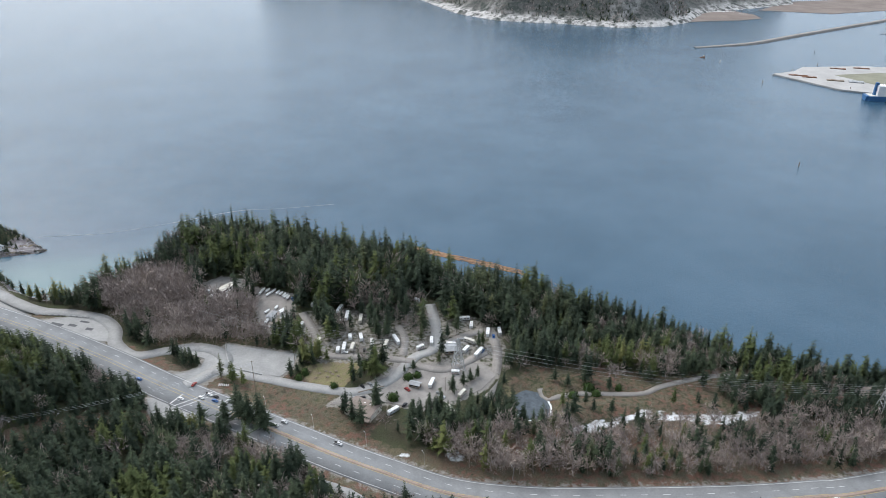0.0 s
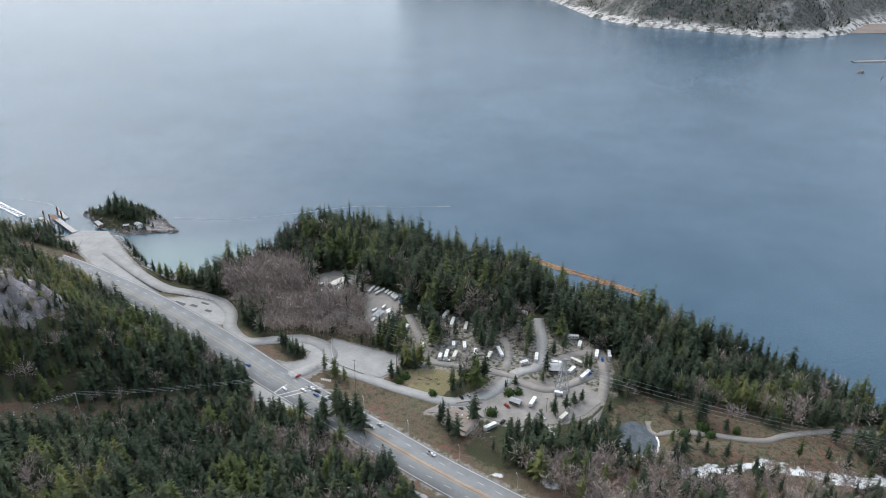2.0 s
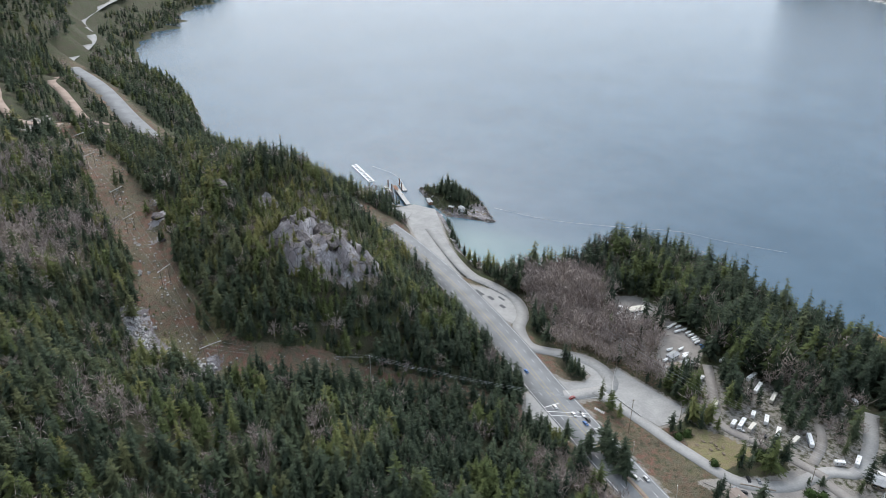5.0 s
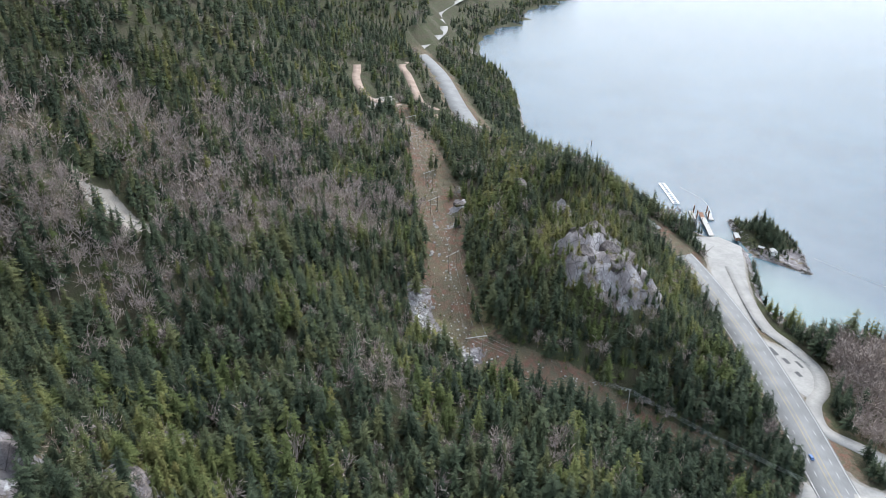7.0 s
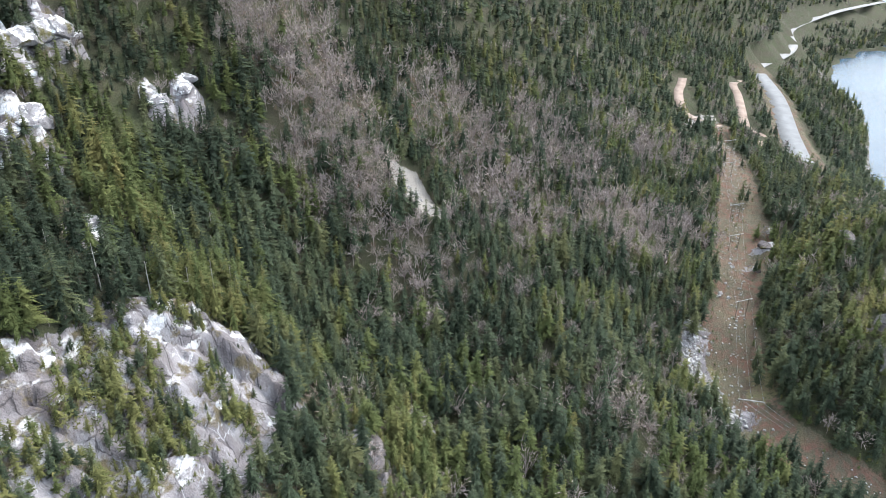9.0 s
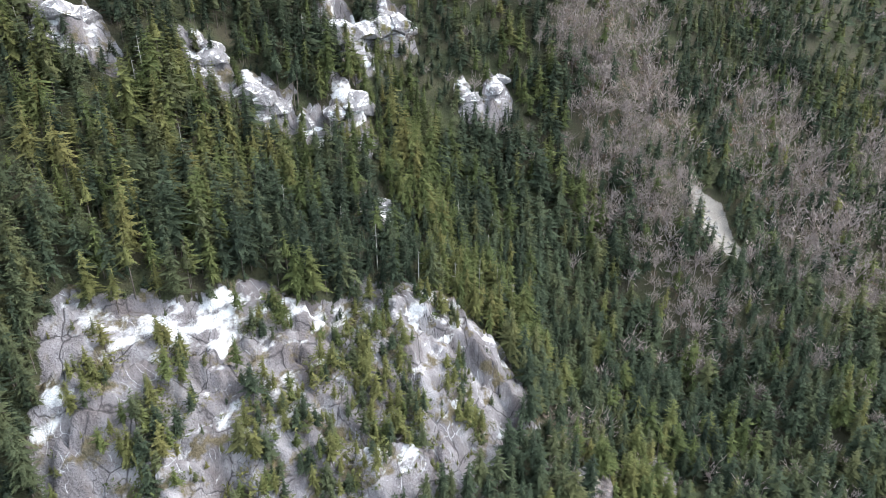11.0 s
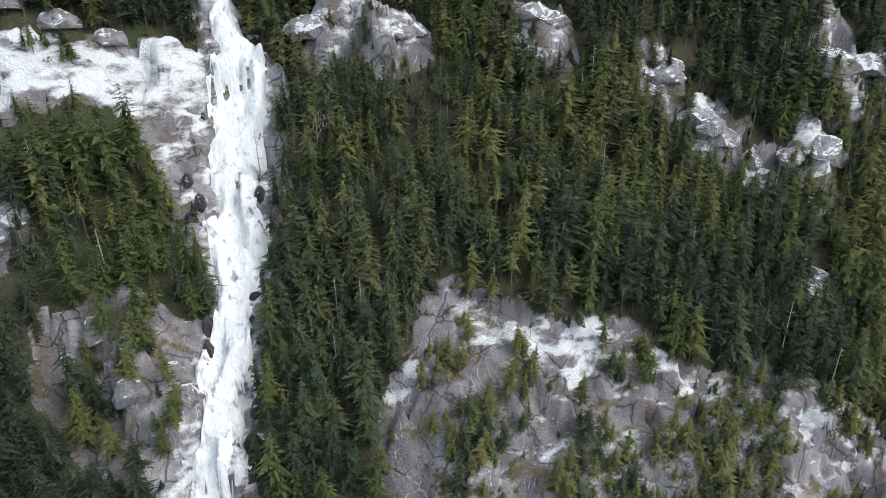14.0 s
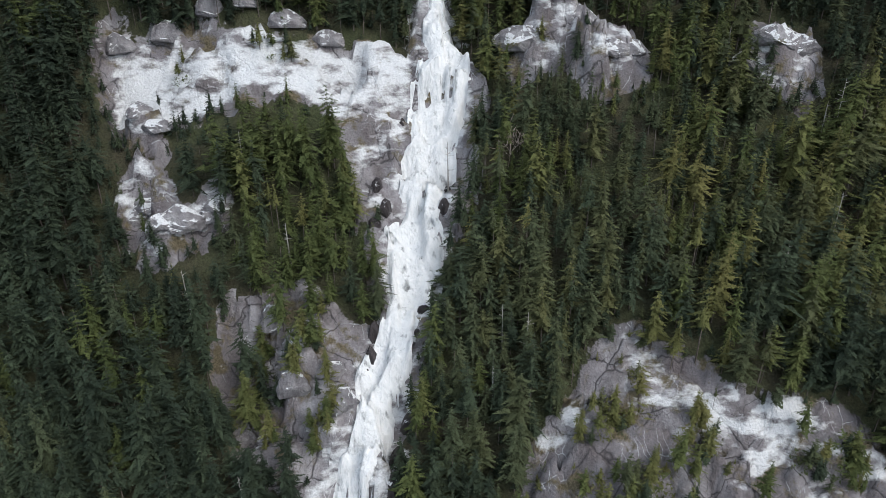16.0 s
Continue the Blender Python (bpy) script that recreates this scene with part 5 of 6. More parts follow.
TREE_SETS = [[tree_meshes(t, "fir") for t in FULL[:5]], [[block("cedar_crown", t[0], t[1][t[2] == 0], CEDAR), block("cedar_trunk", t[0], t[1][t[2] == 1], BARK)] for t in FULL[:5]]]


for crown_, _ in TREE_SETS[1]:
    crown_.attributes.new("tone", "FLOAT", "POINT").data.foreach_set("value", np.full(len(crown_.vertices), 0.32, np.float32))


def conifer_tree(x, y, z, tall, label, group, warm=False, broad=1.0):
    crown, trunk = TREE_SETS[int(warm)][int(rng.integers(0, 5))]
    ob = thing("conifer_tree", (x, y, z), 0, label, "tree", group)
    at = pose(0, 0, 0, 0, 0, float(rng.uniform(0, 360))) @ Matrix.Diagonal((broad * tall * rng.uniform(0.9, 1.25), broad * tall * rng.uniform(0.9, 1.25), tall, 1))
    part("crown", crown, None, ob, at=at)
    part("trunk", trunk, None, ob, at=at)
    return ob


for x, y, z, h in SINGLE:
    conifer_tree(x, y, z, h * rng.uniform(0.8, 1.25), "small wind-shaped conifer rooted on bare granite", "trees on the rock dome", rng.uniform() < 0.8)
for x, y, h in ((-20, 396, 9), (-26, 393, 7), (7, 372, 15), (14, 378, 13), (-8, 352, 16), (-3, 347, 17), (-18, 347, 15), (19, 383, 12), (24, 388, 11), (-89, 400, 9), (-100, 394, 8), (-103, 388, 8), (-98, 401, 8),
                (-128, 348, 26), (-124, 343, 24), (-119, 340, 25), (-112, 338, 27), (-108, 334, 22), (-133, 338, 21), (-160, 335, 18), (-148, 338, 20), (76, 385, 12), (84, 380, 11), (96, 384, 14), (112, 379, 10), (140, 388, 15), (180, 397, 16)):
    conifer_tree(x, y, floor_at(x, y) - 0.2, h, "dark green fir standing by itself beside the lane", "trees round the campground", broad=1.45)
for x, y, h in ((-463, 612, 20), (-458, 616, 24), (-455, 608, 18), (-447, 611, 21), (-440, 607, 22), (-436, 602, 17), (-432, 605, 16), (-470, 618, 13), (-477, 615, 10), (-450, 620, 17), (-443, 618, 15), (-483, 621, 9), (-425, 600, 10), (-415, 602, 8),
                (-460, 603, 14), (-452, 603, 16), (-466, 607, 12), (-444, 600, 14), (-437, 612, 18), (-430, 610, 14), (-422, 607, 10), (-474, 624, 12), (-465, 626, 13), (-456, 628, 12), (-488, 616, 8), (-408, 598, 7),
                (-416, 562, 9), (-409, 556, 10), (-402, 549, 9), (-392, 541, 10), (-384, 534, 10), (-376, 527, 11), (-368, 520, 10), (-352, 508, 9), (-344, 503, 10), (-334, 499, 9), (-322, 500, 9), (-310, 503, 10), (-298, 508, 8)):
    conifer_tree(x, y, floor_at(x, y) - 0.2, h, "dark conifer leaning over the rocky shore", "trees along the bay", broad=1.5)


def shrub(x, y, size, high):
    """A rounded evergreen bush: a lumpy mass of leaves."""
    v, f = [], []
    for _ in range(150):
        d = rng.normal(size=3)
        d /= np.linalg.norm(d)
        d[2] = abs(d[2])
        p = d * (0.8 + 0.25 * rng.uniform()) * np.array([size, size, high])
        t = rng.normal(size=(2, 3)) * 0.16 * size
        n = len(v)
        v += [p, p + t[0], p + t[1]]
        f.append((n, n + 1, n + 2))
    core = [(0.8 * size * math.cos(a), 0.8 * size * math.sin(a), 0) for a in np.linspace(0, 6.28, 9)[:-1]] + [(0.55 * size * math.cos(a), 0.55 * size * math.sin(a), 0.7 * high) for a in np.linspace(0, 6.28, 9)[:-1]]
    n = len(v)
    v += core + [(0, 0, 0.95 * high)]
    for i in range(8):
        j = (i + 1) % 8
        f += [(n + i, n + j, n + 8 + j), (n + i, n + 8 + j, n + 8 + i), (n + 8 + i, n + 8 + j, n + 16)]
    ob = thing("shrub", (x, y, floor_at(x, y) - 0.1), 0, "clipped dark evergreen shrub in the gravel", "shrub", "shrubs in the campground")
    part("leaves", block("shrub_leaves", np.array(v), np.array(f), SHRUB), None, ob)


for x, y, s, h in ((-72, 376, 3.0, 4.0), (-54, 400, 4.2, 4.4), (-49, 401, 3.2, 3.6), (-23, 386, 4.0, 4.2), (-17, 388, 3.6, 4.0), (-32, 364, 4.4, 4.6), (-94, 391, 3.4, 4.5), (-97, 385, 3.2, 4.2), (86, 370, 4.0, 4.0), (98, 378, 4.6, 5.0), (102, 372, 3.8, 4.0), (118, 378, 2.8, 4.0)):
    shrub(x, y, s, h)


def snag(x, y, tall):
    ob = thing("dead_tree", (x, y, floor_at(x, y)), 0, "bleached dead conifer with broken bare branches", "tree", "dead trees")
    part("trunk", Shape().tube((0, 0, 0), (0.4, 0.2, tall), 0.28, 0.05, 6), SNAG, ob)
    for _ in range(11):
        h = rng.uniform(0.35, 0.97) * tall
        th = rng.uniform(0, 6.3)
        r = 0.16 * tall * (1.1 - h / tall) + 0.5
        part("branch", Shape().tube((0.4 * h / tall, 0.2 * h / tall, h), (math.cos(th) * r, math.sin(th) * r, h + 0.2 * r), 0.07, 0.02, 4), SNAG, ob)


for x, y, h in ((-268, -28, 21), (-262, -33, 19), (-276, -24, 17), (-168, -92, 15), (-203, -78, 17), (-103, -86, 16), (-45, -112, 14), (-20, -104, 15), (-60, 388, 24), (-252, 20, 15), (-300, -45, 18), (-88, -130, 18)):
    snag(x, y, h)

# ---------------------------------------------------------------- vehicles
PAINTS = {n: surface(n + "_car_paint", d_, p_, 0.6, 3, 0.3, 0.1, bump=0) for n, d_, p_ in (("white", (0.62, 0.62, 0.62), (0.75, 0.75, 0.75)), ("black", (0.015, 0.016, 0.018), (0.035, 0.036, 0.04)),
          ("blue", (0.02, 0.08, 0.24), (0.04, 0.14, 0.36)), ("grey", (0.2, 0.21, 0.22), (0.3, 0.31, 0.32)), ("red", (0.2, 0.02, 0.02), (0.32, 0.04, 0.03)), ("silver", (0.42, 0.43, 0.44), (0.56, 0.57, 0.58)))}


def wheels(ob, places, radius, width=0.24):
    for x, y in places:
        w = part("wheel", Shape().tube((x, y - width / 2, radius), (x, y + width / 2, radius), radius, radius, 12), RUBBER, ob)
        part("rim", Shape().tube((x, y - width / 2 - 0.01, radius), (x, y + width / 2 + 0.01, radius), radius * 0.55, radius * 0.55, 8), STEEL, w)


def car(x, y, z, turn, paint, pickup=False):
    long_ = 5.6 if pickup else 4.6
    kind_ = "pickup truck" if pickup else "car"
    ob = thing("pickup_truck" if pickup else "car", (x, y, z), turn, f"{paint} {kind_} on the grey asphalt", kind_, "vehicles on the highway")
    part("body", Shape().box((0, 0, 0.32), (long_, 1.84, 0.62), bevel=0.16), PAINTS[paint], ob)
    cx, cl = (0.5, 2.1) if pickup else (-0.15, 2.7)
    part("cabin", Shape().box((cx, 0, 0.92), (cl, 1.66, 0.56), top=0.84, bevel=0.1), PAINTS[paint], ob)
    part("windscreen", Shape().box((cx + cl * 0.46, 0, 0.98), (0.18, 1.4, 0.4), top=0.9), GLASS, ob, "dark tinted windscreen")
    part("rear_window", Shape().box((cx - cl * 0.46, 0, 0.98), (0.16, 1.36, 0.38), top=0.9), GLASS, ob)
    for s in (-1, 1):
        part("side_window", Shape().box((cx, s * 0.775, 1.0), (cl * 0.72, 0.08, 0.34)), GLASS, ob)
        part("headlight", Shape().box((long_ / 2 - 0.05, s * 0.66, 0.62), (0.12, 0.34, 0.16)), WHITE, ob)
    if pickup:
        part("bed", Shape().box((-1.65, 0, 0.78), (1.9, 1.5, 0.17)), RUBBER, ob, "black open load bed")
    wheels(ob, [(sx_ * long_ * 0.31, sy_ * 0.84) for sx_ in (-1, 1) for sy_ in (-1, 1)], 0.34)


for x, y, paint, pickup, turn in ((-170, 363, "white", False, 152), (-157, 364, "white", False, -28), (-153, 367.5, "white", True, -28), (-147.5, 365, "black", False, -28), (-147, 361, "blue", False, -28), (-140, 357.5, "black", False, -28),
                                  (-136, 359.5, "black", False, -28), (-98, 341, "silver", False, -28), (-103, 338, "white", False, -28), (-62, 322, "white", True, -28), (-166, 378, "red", False, 72), (20, 275, "black", False, 170),
                                  (215, 280.5, "white", False, 6), (-205, 383.5, "blue", False, 152)):
    car(x, y, 10.07, turn, paint, pickup)
for x, y, paint, turn in ((-78, 456, "white", -74), (-88, 411, "silver", -42), (-2, 369, "grey", -37), (-23, 373, "red", -45), (-24, 357, "black", 63), (-53, 376, "black", -53), (-48, 378, "grey", -50), (-52, 364, "black", 30), (-57, 364, "grey", 50),
                          (0, 366, "silver", -30), (-56, 418, "black", 100), (-50, 417, "grey", 95), (29, 418, "blue", 60), (38, 437, "blue", 90), (-70, 415, "white", 5)):
    car(x, y, max(floor_at(x, y), 10.87 if inside(np.array([x]), np.array([y]), PADS["camp_yard"][0])[0] else 0) + 0.05, turn, paint)


def trailer(x, y, turn, length, motor, group="campers in the campground"):
    """A camping trailer or motorhome with its windows, door, roof vents and wheels."""
    z = floor_at(x, y)
    if inside(np.array([x]), np.array([y]), PADS["camp_yard"][0])[0]:
        z = 10.87
    length = max(length, 5.0)
    ob = thing("motorhome" if motor else "camping_trailer", (x, y, z), turn, "white motorhome parked on gravel among trees" if motor else "white camping trailer parked on gravel among trees", "motorhome" if motor else "camper", group)
    part("body", Shape().box((0, 0, 0.55), (length, 2.5, 2.45), bevel=0.25), WHITE if rng.uniform() < 0.75 else CREAM, ob)
    part("stripe", Shape().box((0, 0, 1.0), (length * 0.96, 2.53, 0.22)), PAINTS[("grey", "blue", "red")[int(rng.integers(0, 3))]], ob, "coloured side stripe")
    for s in (-1, 1):
        for k in (-0.3, 0.02, 0.3):
            part("window", Shape().box((k * length, s * 1.24, 1.7), (length * 0.13, 0.06, 0.6)), GLASS, ob, "dark window pane")
    part("door", Shape().box((0.17 * length, -1.25, 0.7), (0.7, 0.05, 1.85)), CREAM, ob)
    for k in (-0.25, 0.2):
        part("roof_vent", Shape().box((k * length, 0.2, 2.98), (0.8, 0.7, 0.22), top=0.8), CREAM if k > 0 else STEEL, ob, "roof vent box")
    if motor:
        part("windscreen", Shape().box((length / 2 - 0.02, 0, 1.45), (0.1, 2.1, 0.95)), GLASS, ob)
        wheels(ob, [(sx_ * length * 0.33, sy_ * 1.12) for sx_ in (-1, 1) for sy_ in (-1, 1)], 0.42, 0.3)
    else:
        part("drawbar", Shape().tube((length / 2, 0.5, 0.55), (length / 2 + 1.1, 0, 0.5), 0.07).tube((length / 2, -0.5, 0.55), (length / 2 + 1.1, 0, 0.5), 0.07), STEEL, ob)
        wheels(ob, [(-0.5 + 0.9 * i, s * 1.12) for i in (0, 1) for s in (-1, 1)], 0.36, 0.26)


for row in CAMPERS + CAMPERS_MORE:
    trailer(*row)
for row in ((-189, 492, 106, 9, 0), (-177, 497, 82, 10, 0), (-178, 481, 97, 7, 0), (-158, 489, 73, 5, 0), (-172, 503, 60, 6, 0), (-194, 503, 20, 6, 0)):
    trailer(*row, group="stored trailers in the yard")


def boat(x, y, turn, length, blue=False):
    z = floor_at(x, y)
    ob = thing("boat", (x, y, z), turn, "boat wrapped in a blue tarpaulin on blocks" if blue else "white shrink-wrapped boat stored on gravel", "boat", "stored boats")
    s = Shape()
    half = length / 2
    rows = [(-half, 1.0, 0.7), (0, 1.15, 0.5), (half * 0.6, 0.8, 0.6), (half, 0.08, 1.1)]
    v = []
    for px, w, keel in rows:
        v += [(px, 0, keel), (px, w, 1.5), (px, w * 0.6, 2.3), (px, -w * 0.6, 2.3), (px, -w, 1.5)]
    f = [(5 * r + i, 5 * r + (i + 1) % 5, 5 * r + 5 + (i + 1) % 5, 5 * r + 5 + i) for r in range(3) for i in range(5)] + [(4, 3, 2, 1, 0), (15, 16, 17, 18, 19)]
    part("hull", s.add(v, f), BLUE_TARP if blue else WHITE, ob)
    for px in (-half * 0.6, half * 0.3):
        part("block", Shape().box((px, 0, -0.1), (0.5, 1.2, 0.8)), TIMBER, ob)


for k, (x, y) in enumerate(((-149, 504), (-145, 503), (-140, 502), (-136, 500), (-133, 498), (-130, 496), (-128, 494), (-126, 492), (-143, 497), (-150, 499), (-138, 470), (-132, 476), (-127, 472), (-135, 456), (-130, 450))):
    boat(x, y, 69 + 6 * math.sin(k * 3), 6.2 + 0.4 * math.sin(k))
for x, y in ((-121, 490), (-119, 487), (-118, 493)):
    boat(x, y, 40, 4.5, True)

# ---------------------------------------------------------------- buildings


def house(x, y, z, turn, size, wall, roof, label, rise=1.6, openings=4, name="house"):
    """A house with gable roof, walls, windows and a door."""
    lx, ly, h = size
    ob = thing(name, (x, y, z), turn, label, "building")
    part("wall", Shape().box((0, 0, -0.6), (lx, ly, h + 0.6)), wall, ob)
    e = 0.5
    v = [(-lx / 2 - e, -ly / 2 - e, h), (lx / 2 + e, -ly / 2 - e, h), (lx / 2 + e, ly / 2 + e, h), (-lx / 2 - e, ly / 2 + e, h), (-lx / 2 - e, 0, h + rise), (lx / 2 + e, 0, h + rise)]
    v += [(a, b, c + 0.18) for a, b, c in v]
    f = [(6, 7, 11, 10), (8, 9, 10, 11), (0, 4, 5, 1), (2, 5, 4, 3), (0, 1, 7, 6), (2, 3, 9, 8), (1, 5, 11, 7), (5, 2, 8, 11), (3, 4, 10, 9), (4, 0, 6, 10)]
    roof_ob = part("roof", Shape().add(v, f), roof, ob)
    part("ridge_cap", Shape().box((0, 0, h + rise + 0.16), (lx + 0.8, 0.35, 0.09)), roof, roof_ob)
    for s in (-1, 1):
        for k in range(openings):
            px = (k + 0.5) / openings * lx - lx / 2
            w = part("window", Shape().box((px, s * ly / 2, 1.0), (lx / openings * 0.55, 0.1, 1.1)), GLASS, ob)
            part("sill", Shape().box((px, s * (ly / 2 + 0.03), 0.92), (lx / openings * 0.62, 0.16, 0.07)), WHITE, w)
    part("door", Shape().box((lx / 2, 0.2 * ly, 0), (0.1, 1.0, 2.05)), TIMBER, ob)
    return ob


lodge = house(-50, 351, 10.9, -27, (19, 14, 3.4), CREAM, ROOF, "low restaurant lodge with a brown shingle roof and cream walls", 2.0, 6, "lodge")
part("porch_roof", Shape().box((7.5, -8.5, 2.5), (6, 4, 0.2)), ROOF, lodge)
part("porch_wall", Shape().box((-11.5, -2, 0), (4.5, 9, 1.1)), TIMBER, lodge, "timber fence round a terrace")
for k in range(3):
    part("chimney_vent", Shape().box((-4 + 4 * k, 2.5, 4.2), (0.8, 0.8, 1.0)), WHITE, lodge)
house(6, 418, 11, 8, (10, 8, 2.8), TIMBER, GREY_ROOF, "small washroom building with a shallow grey roof", 1.0, 3, "washroom_building")
house(-18, 377, 10.9, -20, (7, 4, 2.4), TIMBER, GREY_ROOF, "small timber storage shed beside the yard", 0.9, 2, "shed")
house(-181, 508, 9, 55, (14, 6, 3), WHITE, CREAM, "long storage shed with a cream roof in the yard", 0.7, 4, "shed")
house(-133, 463, 10.4, 76, (9, 5, 2.7), WHITE, GREY_ROOF, "mobile home with a grey metal roof", 0.8, 3, "mobile_home")
house(-126, 452, 10.4, 52, (11, 6, 2.7), CREAM, ROOF, "mobile home with a brown roof beside parked boats", 0.9, 3, "mobile_home")
house(-122, 460, 10.4, 60, (9, 4.5, 2.6), WHITE, GREY_ROOF, "white mobile home between trees", 0.7, 3, "mobile_home")
house(282, 372, 9.5, 10, (16, 9, 3), CREAM, ROOF, "cream house with a brown roof at the forest edge", 1.8, 4)
house(-420, 592, 4.0, -30, (7, 5, 2.8), WHITE, GREY_ROOF, "small white cabin among the island's trees", 1.2, 2, "cabin")
house(-431, 588, 4.0, 20, (5, 4, 2.5), TIMBER, GREY_ROOF, "weathered timber shed on the rocky island", 0.9, 2, "shed")
house(-462, 588, 3.2, -35, (12, 4, 2.4), RUST, GREY_ROOF, "low waiting shed at the ferry landing", 0.6, 3, "shed")

# ---------------------------------------------------------------- masts and wires


def lattice_tower(x, y, z, tall, turn):
    ob = thing("lattice_tower", (x, y, z), turn, "galvanised steel lattice transmission tower standing on gravel", "pylon", "transmission towers")
    half = lambda h: 3.2 * (1 - h / tall) + 0.55
    corners = [(-1, -1), (1, -1), (1, 1), (-1, 1)]
    for sx_, sy_ in corners:
        part("leg", Shape().tube((sx_ * half(0), sy_ * half(0), 0), (sx_ * half(tall), sy_ * half(tall), tall), 0.3, 0.2, 4), STEEL, ob)
    levels = [0, 0.16, 0.31, 0.45, 0.57, 0.68, 0.78, 0.87, 0.94, 1.0]
    for a, b in zip(levels[:-1], levels[1:]):
        for (ax, ay), (bx, by) in zip(corners, corners[1:] + corners[:1]):
            p, q = half(a * tall), half(b * tall)
            part("brace", Shape().tube((ax * p, ay * p, a * tall), (bx * q, by * q, b * tall), 0.15, 0.15, 3).tube((bx * p, by * p, a * tall), (ax * q, ay * q, b * tall), 0.15, 0.15, 3), STEEL, ob)
    for h in (0.72, 0.85, 0.97):
        arm = part("cross_arm", Shape().tube((-4.2, 0, h * tall), (4.2, 0, h * tall), 0.22, 0.22, 4).tube((-4.2, 0, h * tall), (0, 0, h * tall + 1.1), 0.07, 0.07, 3).tube((4.2, 0, h * tall), (0, 0, h * tall + 1.1), 0.07, 0.07, 3), STEEL, ob)
        for s in (-1, 1):
            part("insulator", Shape().tube((s * 4.1, 0, h * tall), (s * 4.1, 0, h * tall - 1.3), 0.1, 0.1, 5), CONCRETE, arm)


lattice_tower(11, 397, 10.8, 25, 20)
lattice_tower(280, 353, 9, 25, 10)


def h_frame(x, y, tall, turn, wide=8):
    z = floor_at(x, y) - 0.3
    ob = thing("power_pole", (x, y, z), turn, "timber H-frame power pole with a pale cross beam", "utility pole", "power line frames")
    for s in (-1, 1):
        part("pole", Shape().tube((s * wide / 2, 0, 0), (s * wide / 2, 0, tall), 0.24, 0.17, 6), TIMBER, ob)
    part("cross_beam", Shape().box((0, 0, tall - 1.0), (wide * 1.7, 0.35, 0.4)), CONCRETE, ob, "pale cross beam")
    part("brace", Shape().tube((-wide / 2, 0, tall * 0.5), (wide / 2, 0, tall * 0.85), 0.1, 0.1, 4).tube((wide / 2, 0, tall * 0.5), (-wide / 2, 0, tall * 0.85), 0.1, 0.1, 4), TIMBER, ob)


FRAMES = [(-402, 242, 15, 112), (-478, 262, 14, 112), (-524, 278, 14, 112), (-600, 297, 14, 110), (-690, 330, 14, 110), (-322, 220, 14, 80)]
for row in FRAMES:
    h_frame(*row)


def pole(x, y, tall, label, arm=False, material=TIMBER):
    ob = thing("street_lamp" if arm else "utility_pole", (x, y, floor_at(x, y) - 0.2), 118 if arm else 20, label, "street lamp" if arm else "utility pole")
    part("pole", Shape().tube((0, 0, 0), (0, 0, tall), 0.2 if not arm else 0.11, 0.13 if not arm else 0.07, 8), material, ob)
    if arm:
        a = part("arm", Shape().tube((0, 0, tall - 0.1), (2.2, 0, tall + 0.4), 0.06, 0.05, 5), material, ob)
        part("lamp_head", Shape().box((2.5, 0, tall + 0.32), (0.8, 0.34, 0.16), top=0.8), WHITE, a)
    else:
        part("cross_arm", Shape().box((0, 0, tall - 0.8), (2.6, 0.14, 0.16)), material, ob)


pole(-123, 371, 26, "tall dark steel mast beside the access road")
pole(-262, 290, 17, "tall pale power pole in a cleared strip", material=CONCRETE)
pole(-103, 402, 11, "timber utility pole behind a hedge")
pole(-25, 396, 11, "timber utility pole among campground shrubs")
pole(2, 372, 12, "timber utility pole beside parked trailers")
for x, y in ((-79, 336), (-45, 321), (-112, 353), (-10, 305), (40, 294)):
    pole(x, y, 9, "grey highway street lamp", True, STEEL)


def wire(a, b, sag, group):
    a, b = Vector(a), Vector(b)
    pts = [a.lerp(b, t / 14) - Vector((0, 0, sag * 4 * (t / 14) * (1 - t / 14))) for t in range(15)]
    side = (b - a).cross(Vector((0, 0, 1))).normalized() * 0.035
    v = [p + o for p in pts for o in (side, -side, Vector((0, 0, 0.05)))]
    s = Shape().add(v, [(3 * i + k, 3 * i + (k + 1) % 3, 3 * i + 3 + (k + 1) % 3, 3 * i + 3 + k) for i in range(14) for k in range(3)])
    tagged(new("power_line", s.mesh("power_line", STEEL)), "thin sagging steel power line between masts", "power line", group)


tops = [(x, y, floor_at(x, y) + h - 0.7, t) for x, y, h, t in FRAMES]
order = [5, 0, 1, 2, 3, 4]
for i, j in zip(order[:-1], order[1:]):
    for s in (-6, 0, 6):
        p, q = tops[i], tops[j]
        wire((p[0] + s * math.cos(radians(p[3])), p[1] + s * math.sin(radians(p[3])), p[2]), (q[0] + s * math.cos(radians(q[3])), q[1] + s * math.sin(radians(q[3])), q[2]), 3, "valley power lines")
for s in (-5, 0, 5):
    wire((-322 + 0.2 * s, 220 + s, floor_at(-322, 220) + 13), (-262, 290 + 0.3 * s, floor_at(-262, 290) + 16), 3, "valley power lines")
    wire((-262, 290 + 0.3 * s, floor_at(-262, 290) + 16), (-123, 371 + 0.3 * s, 33), 5, "valley power lines")
for h in (18, 21, 24):
    for s in (-4, 4):
        wire((11 + s * 0.94, 397 + s * 0.34, 9.5 + h), (280 + s * 0.98, 353 + s * 0.17, 7.7 + h), 9, "highway power lines")
        wire((11 + s * 0.94, 397 + s * 0.34, 9.5 + h), (-180, 440 + s, 9.5 + h), 7, "highway power lines")

